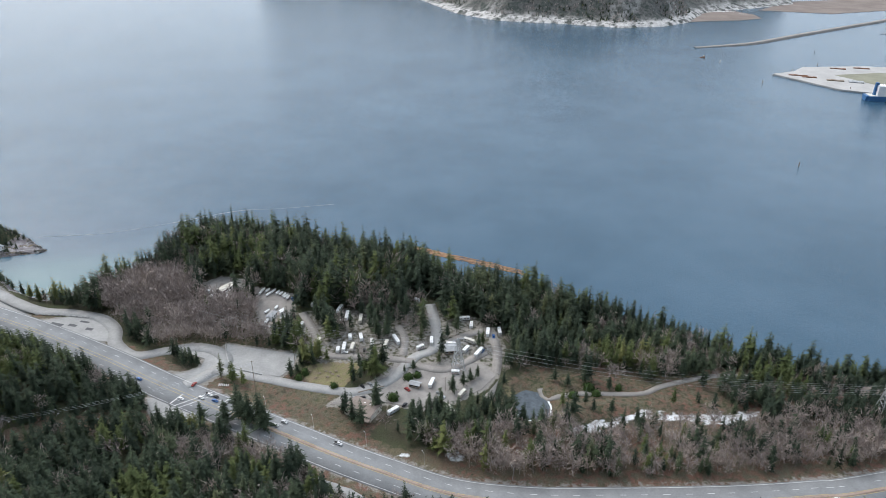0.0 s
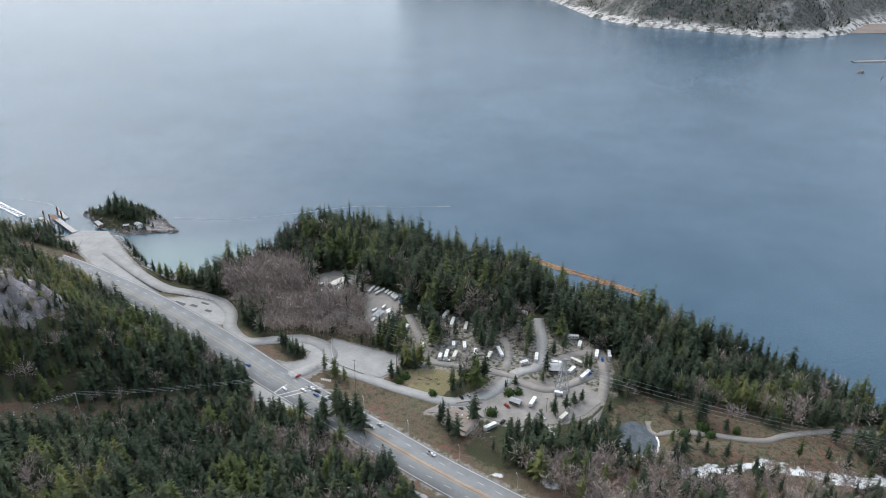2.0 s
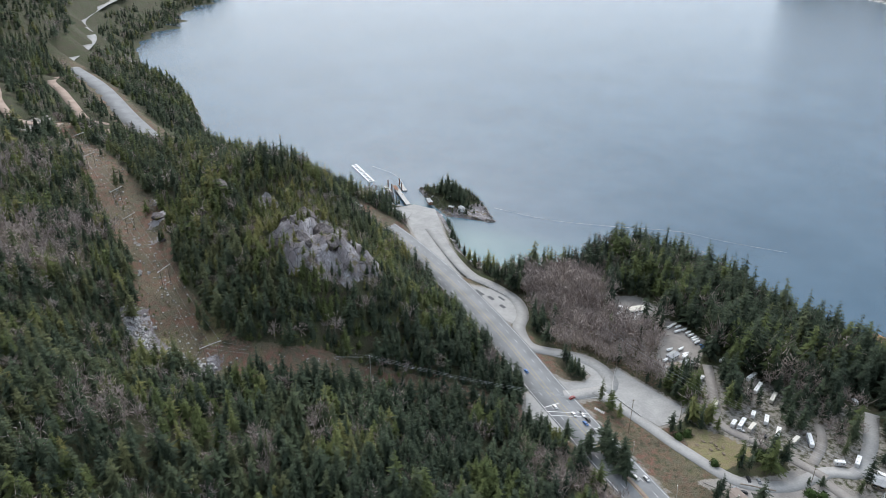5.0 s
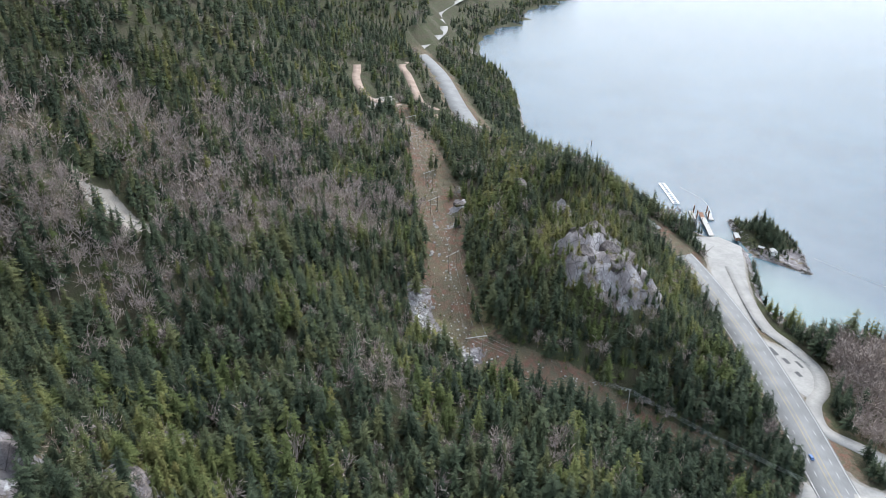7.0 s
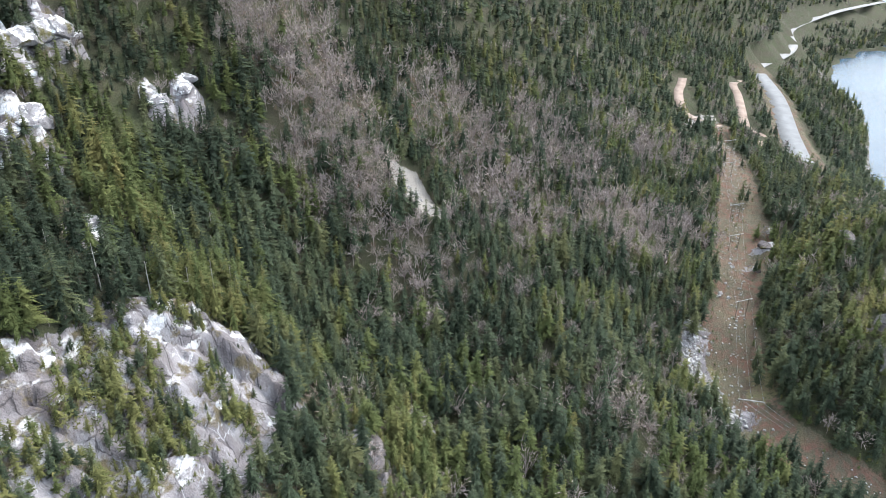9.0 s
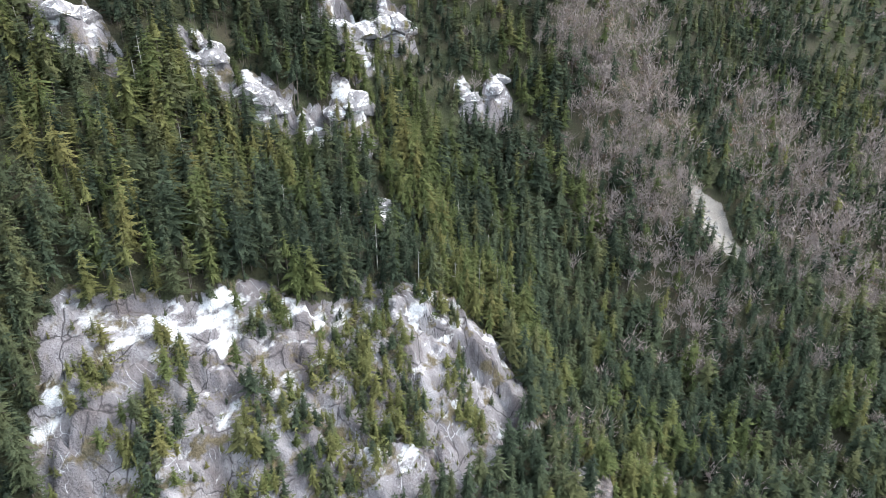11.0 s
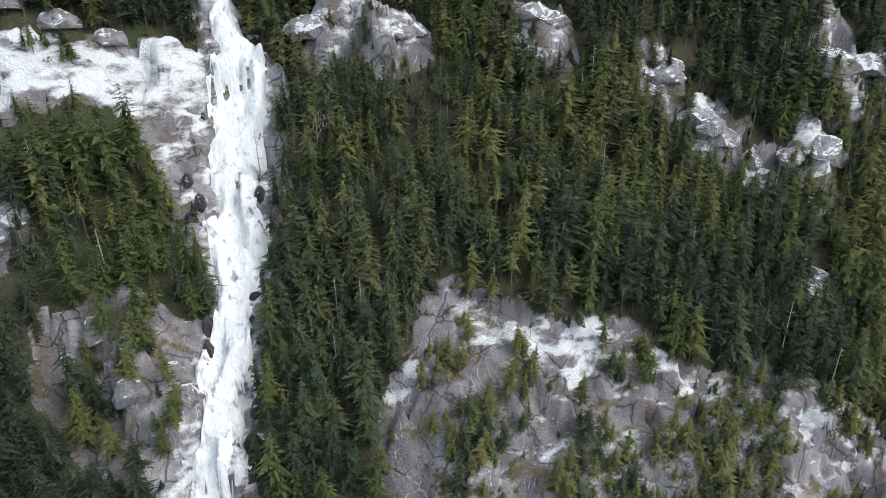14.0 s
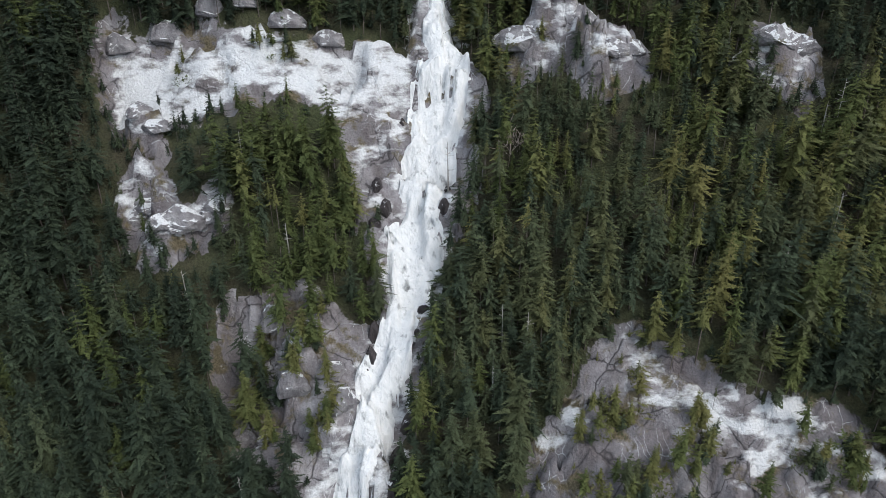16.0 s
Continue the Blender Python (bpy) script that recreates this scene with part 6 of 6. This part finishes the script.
# ---------------------------------------------------------------- landing, booms and small works
pier = thing("ferry_pier", (-478, 570, 0), 147, "timber ferry pier with steel ramp towers", "pier")
part("deck", Shape().box((20, 0, 3.0), (46, 5, 0.6)), CONCRETE, pier, "pale concrete deck")
part("ramp", Shape().box((50, 0, 2.4), (18, 4.4, 0.5)), RUST, pier, "rust-red steel ramp")
for k in range(7):
    for s in (-2, 2):
        part("pile", Shape().tube((6.5 * k, s, -8), (6.5 * k, s, 3.2), 0.3, 0.3, 6), TIMBER, pier)
for px, py in ((46, 6), (60, 7), (47, -6), (61, -7)):
    part("tower", Shape().tube((px, py, -6), (px, py, 10), 0.7, 0.7, 8), RUST, pier, "rusty dolphin post")
for s in (-1, 1):
    part("pontoon", Shape().box((54, 9 * s, 0), (22, 5, 1.6), bevel=0.3), CONCRETE, pier)
floats = thing("floating_breakwater", (-590, 613, 0), 154, "white concrete floating breakwater with square wells", "pontoon")
for k in (-1, 1):
    for s in (-1, 1):
        part("side_beam", Shape().box((17 * k, 3.0 * s, -0.3), (31, 1.5, 1.3)), WHITE, floats)
    for i in range(6):
        part("cross_beam", Shape().box((17 * k - 14.6 + 5.85 * i, 0, -0.3), (1.6, 4.6, 1.28)), WHITE, floats)
boom = thing("log_boom", (24, 582, 0), 0, "brown logs floating in a boom along the shore", "log boom")
log_mesh = Shape().tube((-6, 0, 0), (6, 0, 0), 0.36, 0.28, 6).mesh("log", LOG)
for k in range(150):
    t = rng.uniform(-1, 1)
    part("log", log_mesh, None, boom, at=pose(48 * t, -23 * t + rng.uniform(-5, 5), 0.12, 0, 0, -25 + rng.normal() * 5))
FOAM = surface("pale_float_line", (0.3, 0.33, 0.35), (0.42, 0.45, 0.47), 0.5, 4, 0.7, bump=0)
line_pts = [(-402, 627, 0.1), (-340, 637, 0.1), (-284, 662, 0.1), (-223, 695, 0.1), (-175, 703, 0.1), (-121, 716, 0.1)]
tagged(new("float_line", ribbon("float_line", smooth_line(line_pts), -0.2, 0.2, 0.0, FOAM, 0.15)), "pale line of floats drifting on the water", "float line")
line_pts = [(-600, 640, 0.1), (-560, 636, 0.1), (-530, 620, 0.1), (-515, 606, 0.1)]
tagged(new("float_line", ribbon("float_line", smooth_line(line_pts), -0.3, 0.3, 0.0, FOAM, 0.15)), "pale line of floats by the pier", "float line")
barrier_mesh = Shape().box((0, 0, 0), (2.6, 0.6, 0.8), top=0.9).mesh("concrete_barrier", CONCRETE)
for k in range(30):
    if k < 12:
        x, y, turn = -158 - 0.2 * k + 1.1 * k, 424 - 2.8 * k + 0.06 * k * k, -68
    elif k < 20:
        x, y, turn = -146 + 3.1 * (k - 12), 397 - 1.0 * (k - 12), -18
    else:
        x, y, turn = -318 + 5.0 * (k - 20), 466.5 - 0.05 * (k - 20) ** 2, -4
    ob = tagged(new("concrete_barrier", barrier_mesh), "short weathered concrete road barrier", "barrier", "concrete barriers")
    ob.matrix_basis = pose(x, y, floor_at(x, y) + 0.22, 0, 0, turn)


def picnic_table(x, y, turn):
    ob = thing("picnic_table", (x, y, floor_at(x, y)), turn, "weathered picnic table on dry grass", "table", "picnic tables")
    part("tabletop", Shape().box((0, 0, 0.7), (1.9, 0.8, 0.08)), TIMBER, ob)
    for s in (-1, 1):
        part("bench", Shape().box((0, s * 0.75, 0.42), (1.9, 0.3, 0.06)), TIMBER, ob)
        part("leg", Shape().box((s * 0.7, 0, 0), (0.12, 1.5, 0.7), top=0.8), TIMBER, ob)


for x, y in ((-84, 391), (-80, 393), (-77, 392), (-75, 390), (-73, 393), (-86, 386), (-71, 388), (-91, 393), (-78, 387)):
    picnic_table(x, y, 40 * math.sin(x))
log_pile = thing("driftwood_pile", (-47, 373, 10.87), 22, "long weathered log laid across the gravel yard", "log")
for k in range(4):
    part("log", Shape().tube((-9 + 4.6 * k, 0.3 * (k % 2), 0.35), (-4.6 + 4.6 * k, 0.2, 0.35), 0.4, 0.34, 7), TIMBER, log_pile)


def boulder(x, y, r):
    v, f = [], []
    for i in range(5):
        for j in range(8):
            a, b = math.pi * (i / 4 - 0.5), 2 * math.pi * j / 8
            k = r * (1 + 0.35 * float(rng.uniform(-1, 1)))
            v.append((k * math.cos(a) * math.cos(b), k * math.cos(a) * math.sin(b), 0.7 * k * math.sin(a)))
    f = [(8 * i + j, 8 * i + (j + 1) % 8, 8 * i + 8 + (j + 1) % 8, 8 * i + 8 + j) for i in range(4) for j in range(8)]
    ob = tagged(new("boulder", Shape().add(v, f).mesh("boulder", STONE)), "pale weathered granite boulder", "boulder", "boulders")
    ob.matrix_basis = pose(x, y, floor_at(x, y) + 0.2 * r)


STONE = surface("granite_boulder", (0.22, 0.21, 0.21), (0.46, 0.45, 0.44), 0.8, 4, 0.9)
for k in range(70):
    t = rng.uniform(0, 1)
    x, y = [(-395 + 75 * t, 208 + 6 * math.sin(5 * t)), (-430 + 30 * t, 28 + 20 * t), (-498 + 115 * t, 612 - 20 * t), (-272 + 10 * t, 548 + 20 * t), (-470 + 66 * t, 252 - 6 * t)][k % 5]
    boulder(x + rng.normal() * 5, y + rng.normal() * 5, rng.uniform(0.6, 1.7))

# ---------------------------------------------------------------- far side of the inlet
FAR_SHORE = [(-900, 3500), (-300, 2850), (-94, 2596), (40, 2213), (151, 2080), (336, 2026), (480, 1962), (600, 1990), (697, 2069), (800, 2260), (1200, 2500)]
fx_, fy_, quads = sheet(np.concatenate([np.arange(-900, 0, 40), np.arange(0, 760, 9.0), np.arange(760, 1500, 30)]), np.concatenate([np.arange(1930, 2260, 9.0), np.arange(2260, 4200, 45)]))
far_in = along(fx_, fy_, [(*p, 0) for p in FAR_SHORE])[0]
far_in = np.where(inside(fx_, fy_, FAR_SHORE + [(1200, 6000), (-900, 6000)]), far_in, -far_in)
far_z = np.where(far_in > 0, 10 * np.tanh(far_in / 9) + 0.75 * far_in * ramp(far_in, 5, 90) / (1 + far_in / 900), far_in * 0.4) + (8 * rough(fx_, fy_, 90, 4, 15) + 3 * rough(fx_, fy_, 25, 3, 16)) * ramp(far_in, 5, 60)


def far_material():
    m, tree, bsdf = fresh("far_rocky_shore", 0.95)
    at = tree.nodes.new("ShaderNodeAttribute")
    at.attribute_name = "rock"
    fine, wide = speckle(tree, 0.12, 5, 0.35, 0.65), speckle(tree, 0.03, 4, 0.4, 0.6)
    wood_ = blend(tree, wide, blend(tree, fine, (0.035, 0.045, 0.04), (0.085, 0.09, 0.08)), blend(tree, fine, (0.07, 0.068, 0.064), (0.14, 0.134, 0.125)))
    mix = tree.nodes.new("ShaderNodeMath")
    mix.operation = "MULTIPLY"
    tree.links.new(at.outputs["Fac"], mix.inputs[0])
    tree.links.new(speckle(tree, 0.05, 6, 0.4, 0.55), mix.inputs[1])
    tree.links.new(blend(tree, mix.outputs[0], wood_, blend(tree, fine, (0.38, 0.36, 0.34), (0.6, 0.58, 0.56))), bsdf.inputs["Base Color"])
    return m


me = block("far_shore", np.stack([fx_, fy_, far_z], 1), quads, far_material())
me.attributes.new("rock", "FLOAT", "POINT").data.foreach_set("value", np.clip((1 - ramp(far_in, 16, 40)) * 0.95 + 0.4 * ramp(rough(fx_, fy_, 60, 3, 17), 0.3, 0.6), 0, 1).astype(np.float32))
tagged(new("far_shore", me), "wooded rocky hillside across the inlet", "hillside", kind="structure")
x, y = scatter(-100, 740, 1960, 2420, 10)
keep = inside(x, y, FAR_SHORE + [(1200, 6000), (-900, 6000)]) & (along(x, y, [(*p, 0) for p in FAR_SHORE])[0] > 16) & (rough(x, y, 70, 3, 18) > -0.25)
x, y = x[keep], y[keep]
d_in = along(x, y, [(*p, 0) for p in FAR_SHORE])[0]
z = 10 * np.tanh(d_in / 9) + 0.75 * d_in * ramp(d_in, 5, 90) / (1 + d_in / 900) + 8 * rough(x, y, 90, 4, 15) * ramp(d_in, 5, 60) - 1
half_ = rng.uniform(size=len(x)) < 0.5
strew("far_wood", FEW, x[half_], y[half_], z[half_], rng.uniform(9, 16, half_.sum()), rng.uniform(0.9, 1.3, half_.sum()), [FIR, BARK], "dark conifers on the far hillside", "forest")
strew("far_thicket", BARE_FEW, x[~half_], y[~half_], z[~half_], rng.uniform(8, 13, (~half_).sum()), rng.uniform(0.9, 1.3, (~half_).sum()), [TWIG, TWIG], "bare trees on the far hillside", "forest")
MUD = surface("brown_tidal_mud", (0.13, 0.1, 0.085), (0.24, 0.2, 0.175), 6, 60, 0.9)
flat_1 = [(690, 2072), (760, 2092), (860, 2112), (935, 2150), (945, 2230), (900, 2330), (980, 2500), (700, 2600)]
tagged(new("tidal_flat", Shape().prism(flat_1, -2, 0.8).mesh("tidal_flat", MUD)), "brown tidal mud flat with snow streaks", "mud flat", kind="structure")
flat_2 = [(1140, 1890), (1230, 1900), (1700, 2200), (1700, 2060), (1300, 1850)]
tagged(new("tidal_flat", Shape().prism(flat_2, -2, 0.7).mesh("tidal_flat", MUD)), "brown mud bank beside the spit", "mud flat", kind="structure")
flat_3 = [(1000, 2330), (1200, 2260), (1600, 2420), (1700, 2700), (1200, 2560)]
tagged(new("tidal_flat", Shape().prism(flat_3, -2, 0.6).mesh("tidal_flat", MUD)), "wet mud flat in the river mouth", "mud flat", kind="structure")
SNOW = surface("old_snow", (0.6, 0.62, 0.64), (0.8, 0.81, 0.82), 3, 20, 0.8)
for x, y, a, b in ((800, 2330, 70, 7), (880, 2290, 55, 8), (700, 2380, 60, 5), (915, 2240, 30, 6)):
    tagged(new("snow_patch", Shape().prism([(x - a / 2, y), (x - a / 5, y + b / 2), (x + a / 3, y + b / 3), (x + a / 2, y - b / 4), (x, y - b / 2)], 0.7, 1.0).mesh("snow_patch", SNOW)), "streak of old snow on mud", "snow", "snow patches")
spit = [(587, 1676, 1.2), (660, 1700, 1.6), (742, 1733, 2.4), (830, 1796, 2.4), (927, 1868, 2.6), (1100, 1992, 2.6), (1270, 2114, 2.6), (1500, 2290, 2.6)]
tagged(new("spit", ribbon("spit", smooth_line(spit, 20), -7, 7, 0, GRAVEL, 3.5)), "long pale gravel causeway across the estuary", "causeway", kind="structure")
tagged(new("spit_bank", ribbon("spit_bank", smooth_line(spit, 20), -13, 13, -1.6, surface("dark_riprap", (0.1, 0.095, 0.09), (0.22, 0.21, 0.2), 2, 20), 2)), "dark stone banks of the causeway", "causeway", kind="structure")
quay = [(648, 1388), (700, 1412), (735, 1452), (800, 1460), (872, 1466), (960, 1440), (1150, 1420), (1150, 1190), (800, 1215), (752, 1240), (715, 1262), (690, 1310)]
tagged(new("terminal_quay", Shape().prism(quay, -3, 2.6).mesh("terminal_quay", surface("pale_quay_gravel", (0.3, 0.29, 0.28), (0.45, 0.435, 0.42), 3, 40, 0.95))), "broad pale gravel quay of a shipping terminal", "quay", kind="structure")
tagged(new("terminal_yard", Shape().prism([(765, 1380), (860, 1400), (1100, 1390), (1100, 1290), (860, 1280), (800, 1300)], 2.6, 2.75).mesh("terminal_yard", surface("mossy_yard", (0.15, 0.15, 0.1), (0.27, 0.26, 0.2), 4, 40))), "mossy paved yard on the quay", "yard", kind="structure")
for x, y, a, b, m, nm in ((690, 1372, 34, 5, RUST, "stack of rusty steel"), (705, 1357, 26, 6, RUST, "stack of rusty pipes"), (742, 1330, 30, 9, TIMBER, "stack of grey timber bundles"), (775, 1318, 26, 14, GREY_ROOF, "stack of grey pulp bales"), (800, 1436, 30, 4, RUST, "row of rusty beams"), (850, 1440, 30, 4, RUST, "row of brown bundles")):
    stack = thing("cargo_stack", (x, y, 2.6), -20, nm + " on the gravel quay", "cargo", "cargo on the quay")
    for k in range(4):
        part("bundle", Shape().box((a * (k - 1.5) / 4, 0, 0), (a / 4.4, b, 1.6 + 0.5 * (k % 2)), bevel=0.2), m, stack)
ship = thing("cargo_ship", (800, 1188, 0), -7, "blue-hulled cargo ship with white superstructure beside the quay", "ship")
hull = Shape()
rows = [(-76, 9, 0.6), (-70, 11.5, 0.9), (60, 11.5, 0.9), (85, 6, 0.5), (98, 0.5, 0.1)]
hv = []
for px, w, k in rows:
    hv += [(px, w, 8.5), (px, w * k, -2), (px, -w * k, -2), (px, -w, 8.5)]
part("hull", hull.add(hv, [(4 * r + i, 4 * r + (i + 1) % 4, 4 * r + 4 + (i + 1) % 4, 4 * r + 4 + i) for r in range(4) for i in range(4)] + [(3, 2, 1, 0), (16, 17, 18, 19)]), HULL_BLUE, ship, "blue painted hull")
part("deck", Shape().box((-2, 0, 8.5), (138, 19, 0.6)), CREAM, ship)
house_ = part("superstructure", Shape().box((-52, 0, 9), (15, 19, 17), bevel=0.6), WHITE, ship, "white superstructure")
for k in range(4):
    part("window_band", Shape().box((-44.4, 0, 11.5 + 3.6 * k), (0.2, 15, 1.0)), GLASS, house_)
part("funnel", Shape().box((-60, 0, 9), (6, 5, 21), top=0.85), HULL_BLUE, ship)
part("mast", Shape().tube((-50, 0, 26), (-50, 0, 33), 0.4, 0.2, 6), STEEL, ship)
for k in range(4):
    part("hatch_cover", Shape().box((-22 + 24 * k, 0, 9.1), (19, 14, 1.8), bevel=0.3), CREAM if k else WHITE, ship)
for k in (-8, 40):
    crane = part("crane", Shape().tube((k, 0, 9), (k, 0, 22), 1.3, 1.1, 8), WHITE, ship, "white deck crane")
    part("jib", Shape().tube((k, 0, 20), (k + 20, 2, 24), 0.7, 0.3, 4), WHITE, crane)
part("cargo_roof", Shape().box((-25, -1, 11), (26, 16, 6), bevel=0.4), WHITE, ship)
tug = thing("work_boat", (566, 1560, 0), 20, "small dark work boat on open water", "boat")
part("hull", Shape().box((0, 0, -0.4), (13, 4, 1.8), bevel=0.9), RUST, tug)
part("cabin", Shape().box((3.5, 0, 1.3), (3.6, 2.8, 2.8), bevel=0.3), TIMBER, tug)
for x, y in ((585, 1505), (600, 1320), (455, 850), (700, 1420), (738, 1268), (780, 1480), (840, 1620), (-780, 640)):
    tagged(new("channel_pile", Shape().tube((x, y, -8), (x + 0.3, y, 6), 0.7, 0.6, 6).mesh("channel_pile", TIMBER)), "dark timber pile standing in the water", "pile", "channel piles")

# ---------------------------------------------------------------- crags
crag_rng = random.Random(31)


def crag(name, x, y, size, turn, material, label, sunk=0.4, category="rock"):
    """A faceted block of rock with a lean face and broken edges, part sunk into the slope."""
    bm = bmesh.new()
    w, d, h = size
    for _ in range(30):
        a, e = crag_rng.uniform(0, 6.283), crag_rng.uniform(-0.25, 1.0)
        q = max(0.2, 1 - max(0, e) ** 3.2) * crag_rng.uniform(0.78, 1.0)
        bm.verts.new((0.5 * w * q * math.cos(a), 0.5 * d * q * math.sin(a), h * (e * 0.8 + crag_rng.uniform(-0.06, 0.16))))
    hull = bmesh.ops.convex_hull(bm, input=bm.verts)
    bmesh.ops.delete(bm, geom=[g for g in set(hull["geom_interior"] + hull["geom_unused"]) if isinstance(g, bmesh.types.BMVert)], context="VERTS")
    bmesh.ops.subdivide_edges(bm, edges=bm.edges[:], cuts=3, use_grid_fill=True)
    shelf, dip = max(1.1, 0.22 * h), crag_rng.uniform(-0.25, 0.25)
    for v in bm.verts:
        k = 0.018 * min(size)
        u = (v.co.z + dip * v.co.x) / shelf
        over = u - math.floor(u)
        v.co.z += 0.28 * shelf * (min(1.0, over * 2.2) - over)
        pull = 1 - 0.025 * (over > 0.55)
        v.co += Vector((v.co.x * (pull - 1) + crag_rng.uniform(-k, k), v.co.y * (pull - 1) + crag_rng.uniform(-k, k), crag_rng.uniform(-k, k)))
    me = bpy.data.meshes.new(name)
    bm.to_mesh(me)
    bm.free()
    me.materials.append(material)
    ob = new(name, me)
    ob.matrix_world = pose(x, y, floor_at(x, y) - sunk * h, 0, 0, turn)
    return tagged(ob, label, category, group=label)


for cx, cy, r in OUTCROPS:
    if r < 5:
        continue
    for k in range(3 if r > 7 else 2):
        s = r * crag_rng.uniform(0.9, 1.35)
        crag("rock_outcrop", cx + (k - 1) * 0.75 * r + crag_rng.uniform(-2, 2), cy + crag_rng.uniform(-0.3, 0.4) * r, (s * 1.7, s * 1.1, s * crag_rng.uniform(0.6, 0.85)), crag_rng.uniform(-35, 35), GRANITE_FACE if cy < 0 else BROWN_FACE, "pale granite outcrop dusted with snow among the firs" if cy < 0 else "bare brown-grey rock outcrop among the firs", 0.5)
for x, y, w, d, h in ((6, -166, 11, 7, 7), (-8, -167, 12, 7, 7.5), (-21, -169, 10, 7, 8), (-31, -169, 11, 7, 8), (-43, -165, 13, 7, 6), (-55, -163, 12, 6, 5)):
    crag("overhanging_boulder", x, y, (w, d, h), crag_rng.uniform(-15, 15), GRANITE_FACE, "grey granite boulder resting on the upper slab", 0.15)
# the first, dark block stands in for a shaded hollow in the ice
for x, y, w, d, h in ((-76, -145, 4, 3, 3.2), (-68, -128, 6, 4, 6), (-70, -123, 6, 4, 5), (-67, -120, 5, 4, 5), (-86, -122, 4, 4, 6), (-80, -114, 4.5, 2, 1.8), (-79, -102, 4, 3, 3), (-77, -98, 3, 2.5, 2.4), (-66, -100, 5, 4, 7), (-65, -96, 5, 4, 7), (-64, -93, 4, 4, 6), (-71, -79, 6, 5, 6), (-74, -84, 6, 5, 6), (-69, -71, 6, 6, 6), (-88, -132, 4, 3, 4)):
    crag("wet_boulder", x, y, (w, d, h), crag_rng.uniform(0, 90), WET_ROCK, "dark wet rock beside the frozen waterfall", 0.45)
for x, y, w, d, h in ((-40, -104, 9, 7, 9), (-47, -98, 9, 6, 6), (-54, -93, 12, 7, 7), (-46, -88, 9, 6, 8), (-58, -84, 9, 7, 8), (-37, -96, 7, 5, 7)):
    crag("granite_bluff", x, y, (w, d, h), crag_rng.uniform(-30, 30), GRANITE_FACE, "cracked grey granite bluff with yellow-green moss", 0.35)


def stones(name, places, small, large, material, label):
    """Loose rocks, each an uneven eight-sided lump, joined into one mesh."""
    x, y = np.array(places).T
    n = len(x)
    s = np.exp(rng.uniform(math.log(small), math.log(large), n))
    z = ground(x, y)
    unit = np.array([(1, 0, 0), (0, 1, 0), (-1, 0, 0), (0, -1, 0), (0, 0, 0.7), (0, 0, -0.5)])
    v = unit[None] * rng.uniform(0.6, 1.25, (n, 6, 3)) + rng.normal(0, 0.14, (n, 6, 3))
    th = rng.uniform(0, 6.28, n)[:, None]
    v = np.stack([v[..., 0] * np.cos(th) - v[..., 1] * np.sin(th), v[..., 0] * np.sin(th) + v[..., 1] * np.cos(th), v[..., 2]], -1) * s[:, None, None] * 0.5
    v += np.stack([x, y, z + 0.1 * s], 1)[:, None]
    f = np.array([(0, 1, 4), (1, 2, 4), (2, 3, 4), (3, 0, 4), (1, 0, 5), (2, 1, 5), (3, 2, 5), (0, 3, 5)])
    f = (f[None] + 6 * np.arange(n)[:, None, None]).reshape(-1, 3)
    tagged(new(name, block(name, v.reshape(-1, 3), f, material)), label, "rocks", kind="stuff")


def beside(line, count, spread, ahead=0):
    """Places strewn along a line."""
    line = smooth_line(line, 1.0)[:, :2]
    i = rng.integers(0, len(line), count)
    return line[i] + rng.normal(0, spread, (count, 2))


PALE_STONE = surface("pale_stone", (0.2, 0.19, 0.18), (0.62, 0.61, 0.6), 0.8, 2, 0.9)
DARK_STONE = surface("shore_stone", (0.07, 0.065, 0.06), (0.2, 0.19, 0.175), 0.8, 2, 0.9)
stones("stream_stones", beside(STREAM, 420, 3.2), 0.8, 3.6, PALE_STONE, "pale boulders along a half-frozen mountain stream")
stones("corridor_stones", beside([(x, y, 0) for x, y, *_ in CORRIDOR], 900, 6.5), 0.4, 2.2, PALE_STONE, "scattered pale rocks on the cleared strip")
stones("shore_stones", beside([(x, y, 0) for x, y in ISLAND + ISLAND[:1]], 420, 1.6), 0.7, 3.2, DARK_STONE, "dark broken rocks round the islet")
stones("creek_stones", beside(ICE_CREEK, 160, 3.0), 0.5, 1.6, PALE_STONE, "grey stones along the frozen creek")
for _ in range(46):
    x, y = crag_rng.uniform(-290, -20), crag_rng.uniform(-150, 40)
    if room(np.array([x]), np.array([y]))[0] > 0.9:
        snag(x, y, crag_rng.uniform(11, 18))
for x, y, w, d, h in ((-354, 326, 22, 14, 10), (-342, 340, 20, 13, 9), (-346, 305, 20, 13, 10), (-332, 322, 22, 14, 10), (-328, 298, 18, 12, 10), (-316, 314, 19, 12, 9)):
    crag("granite_crag", x, y, (w, d, h), crag_rng.uniform(-40, 40), BROWN_FACE, "brown-grey granite crag streaked with dark water stains", 0.36)
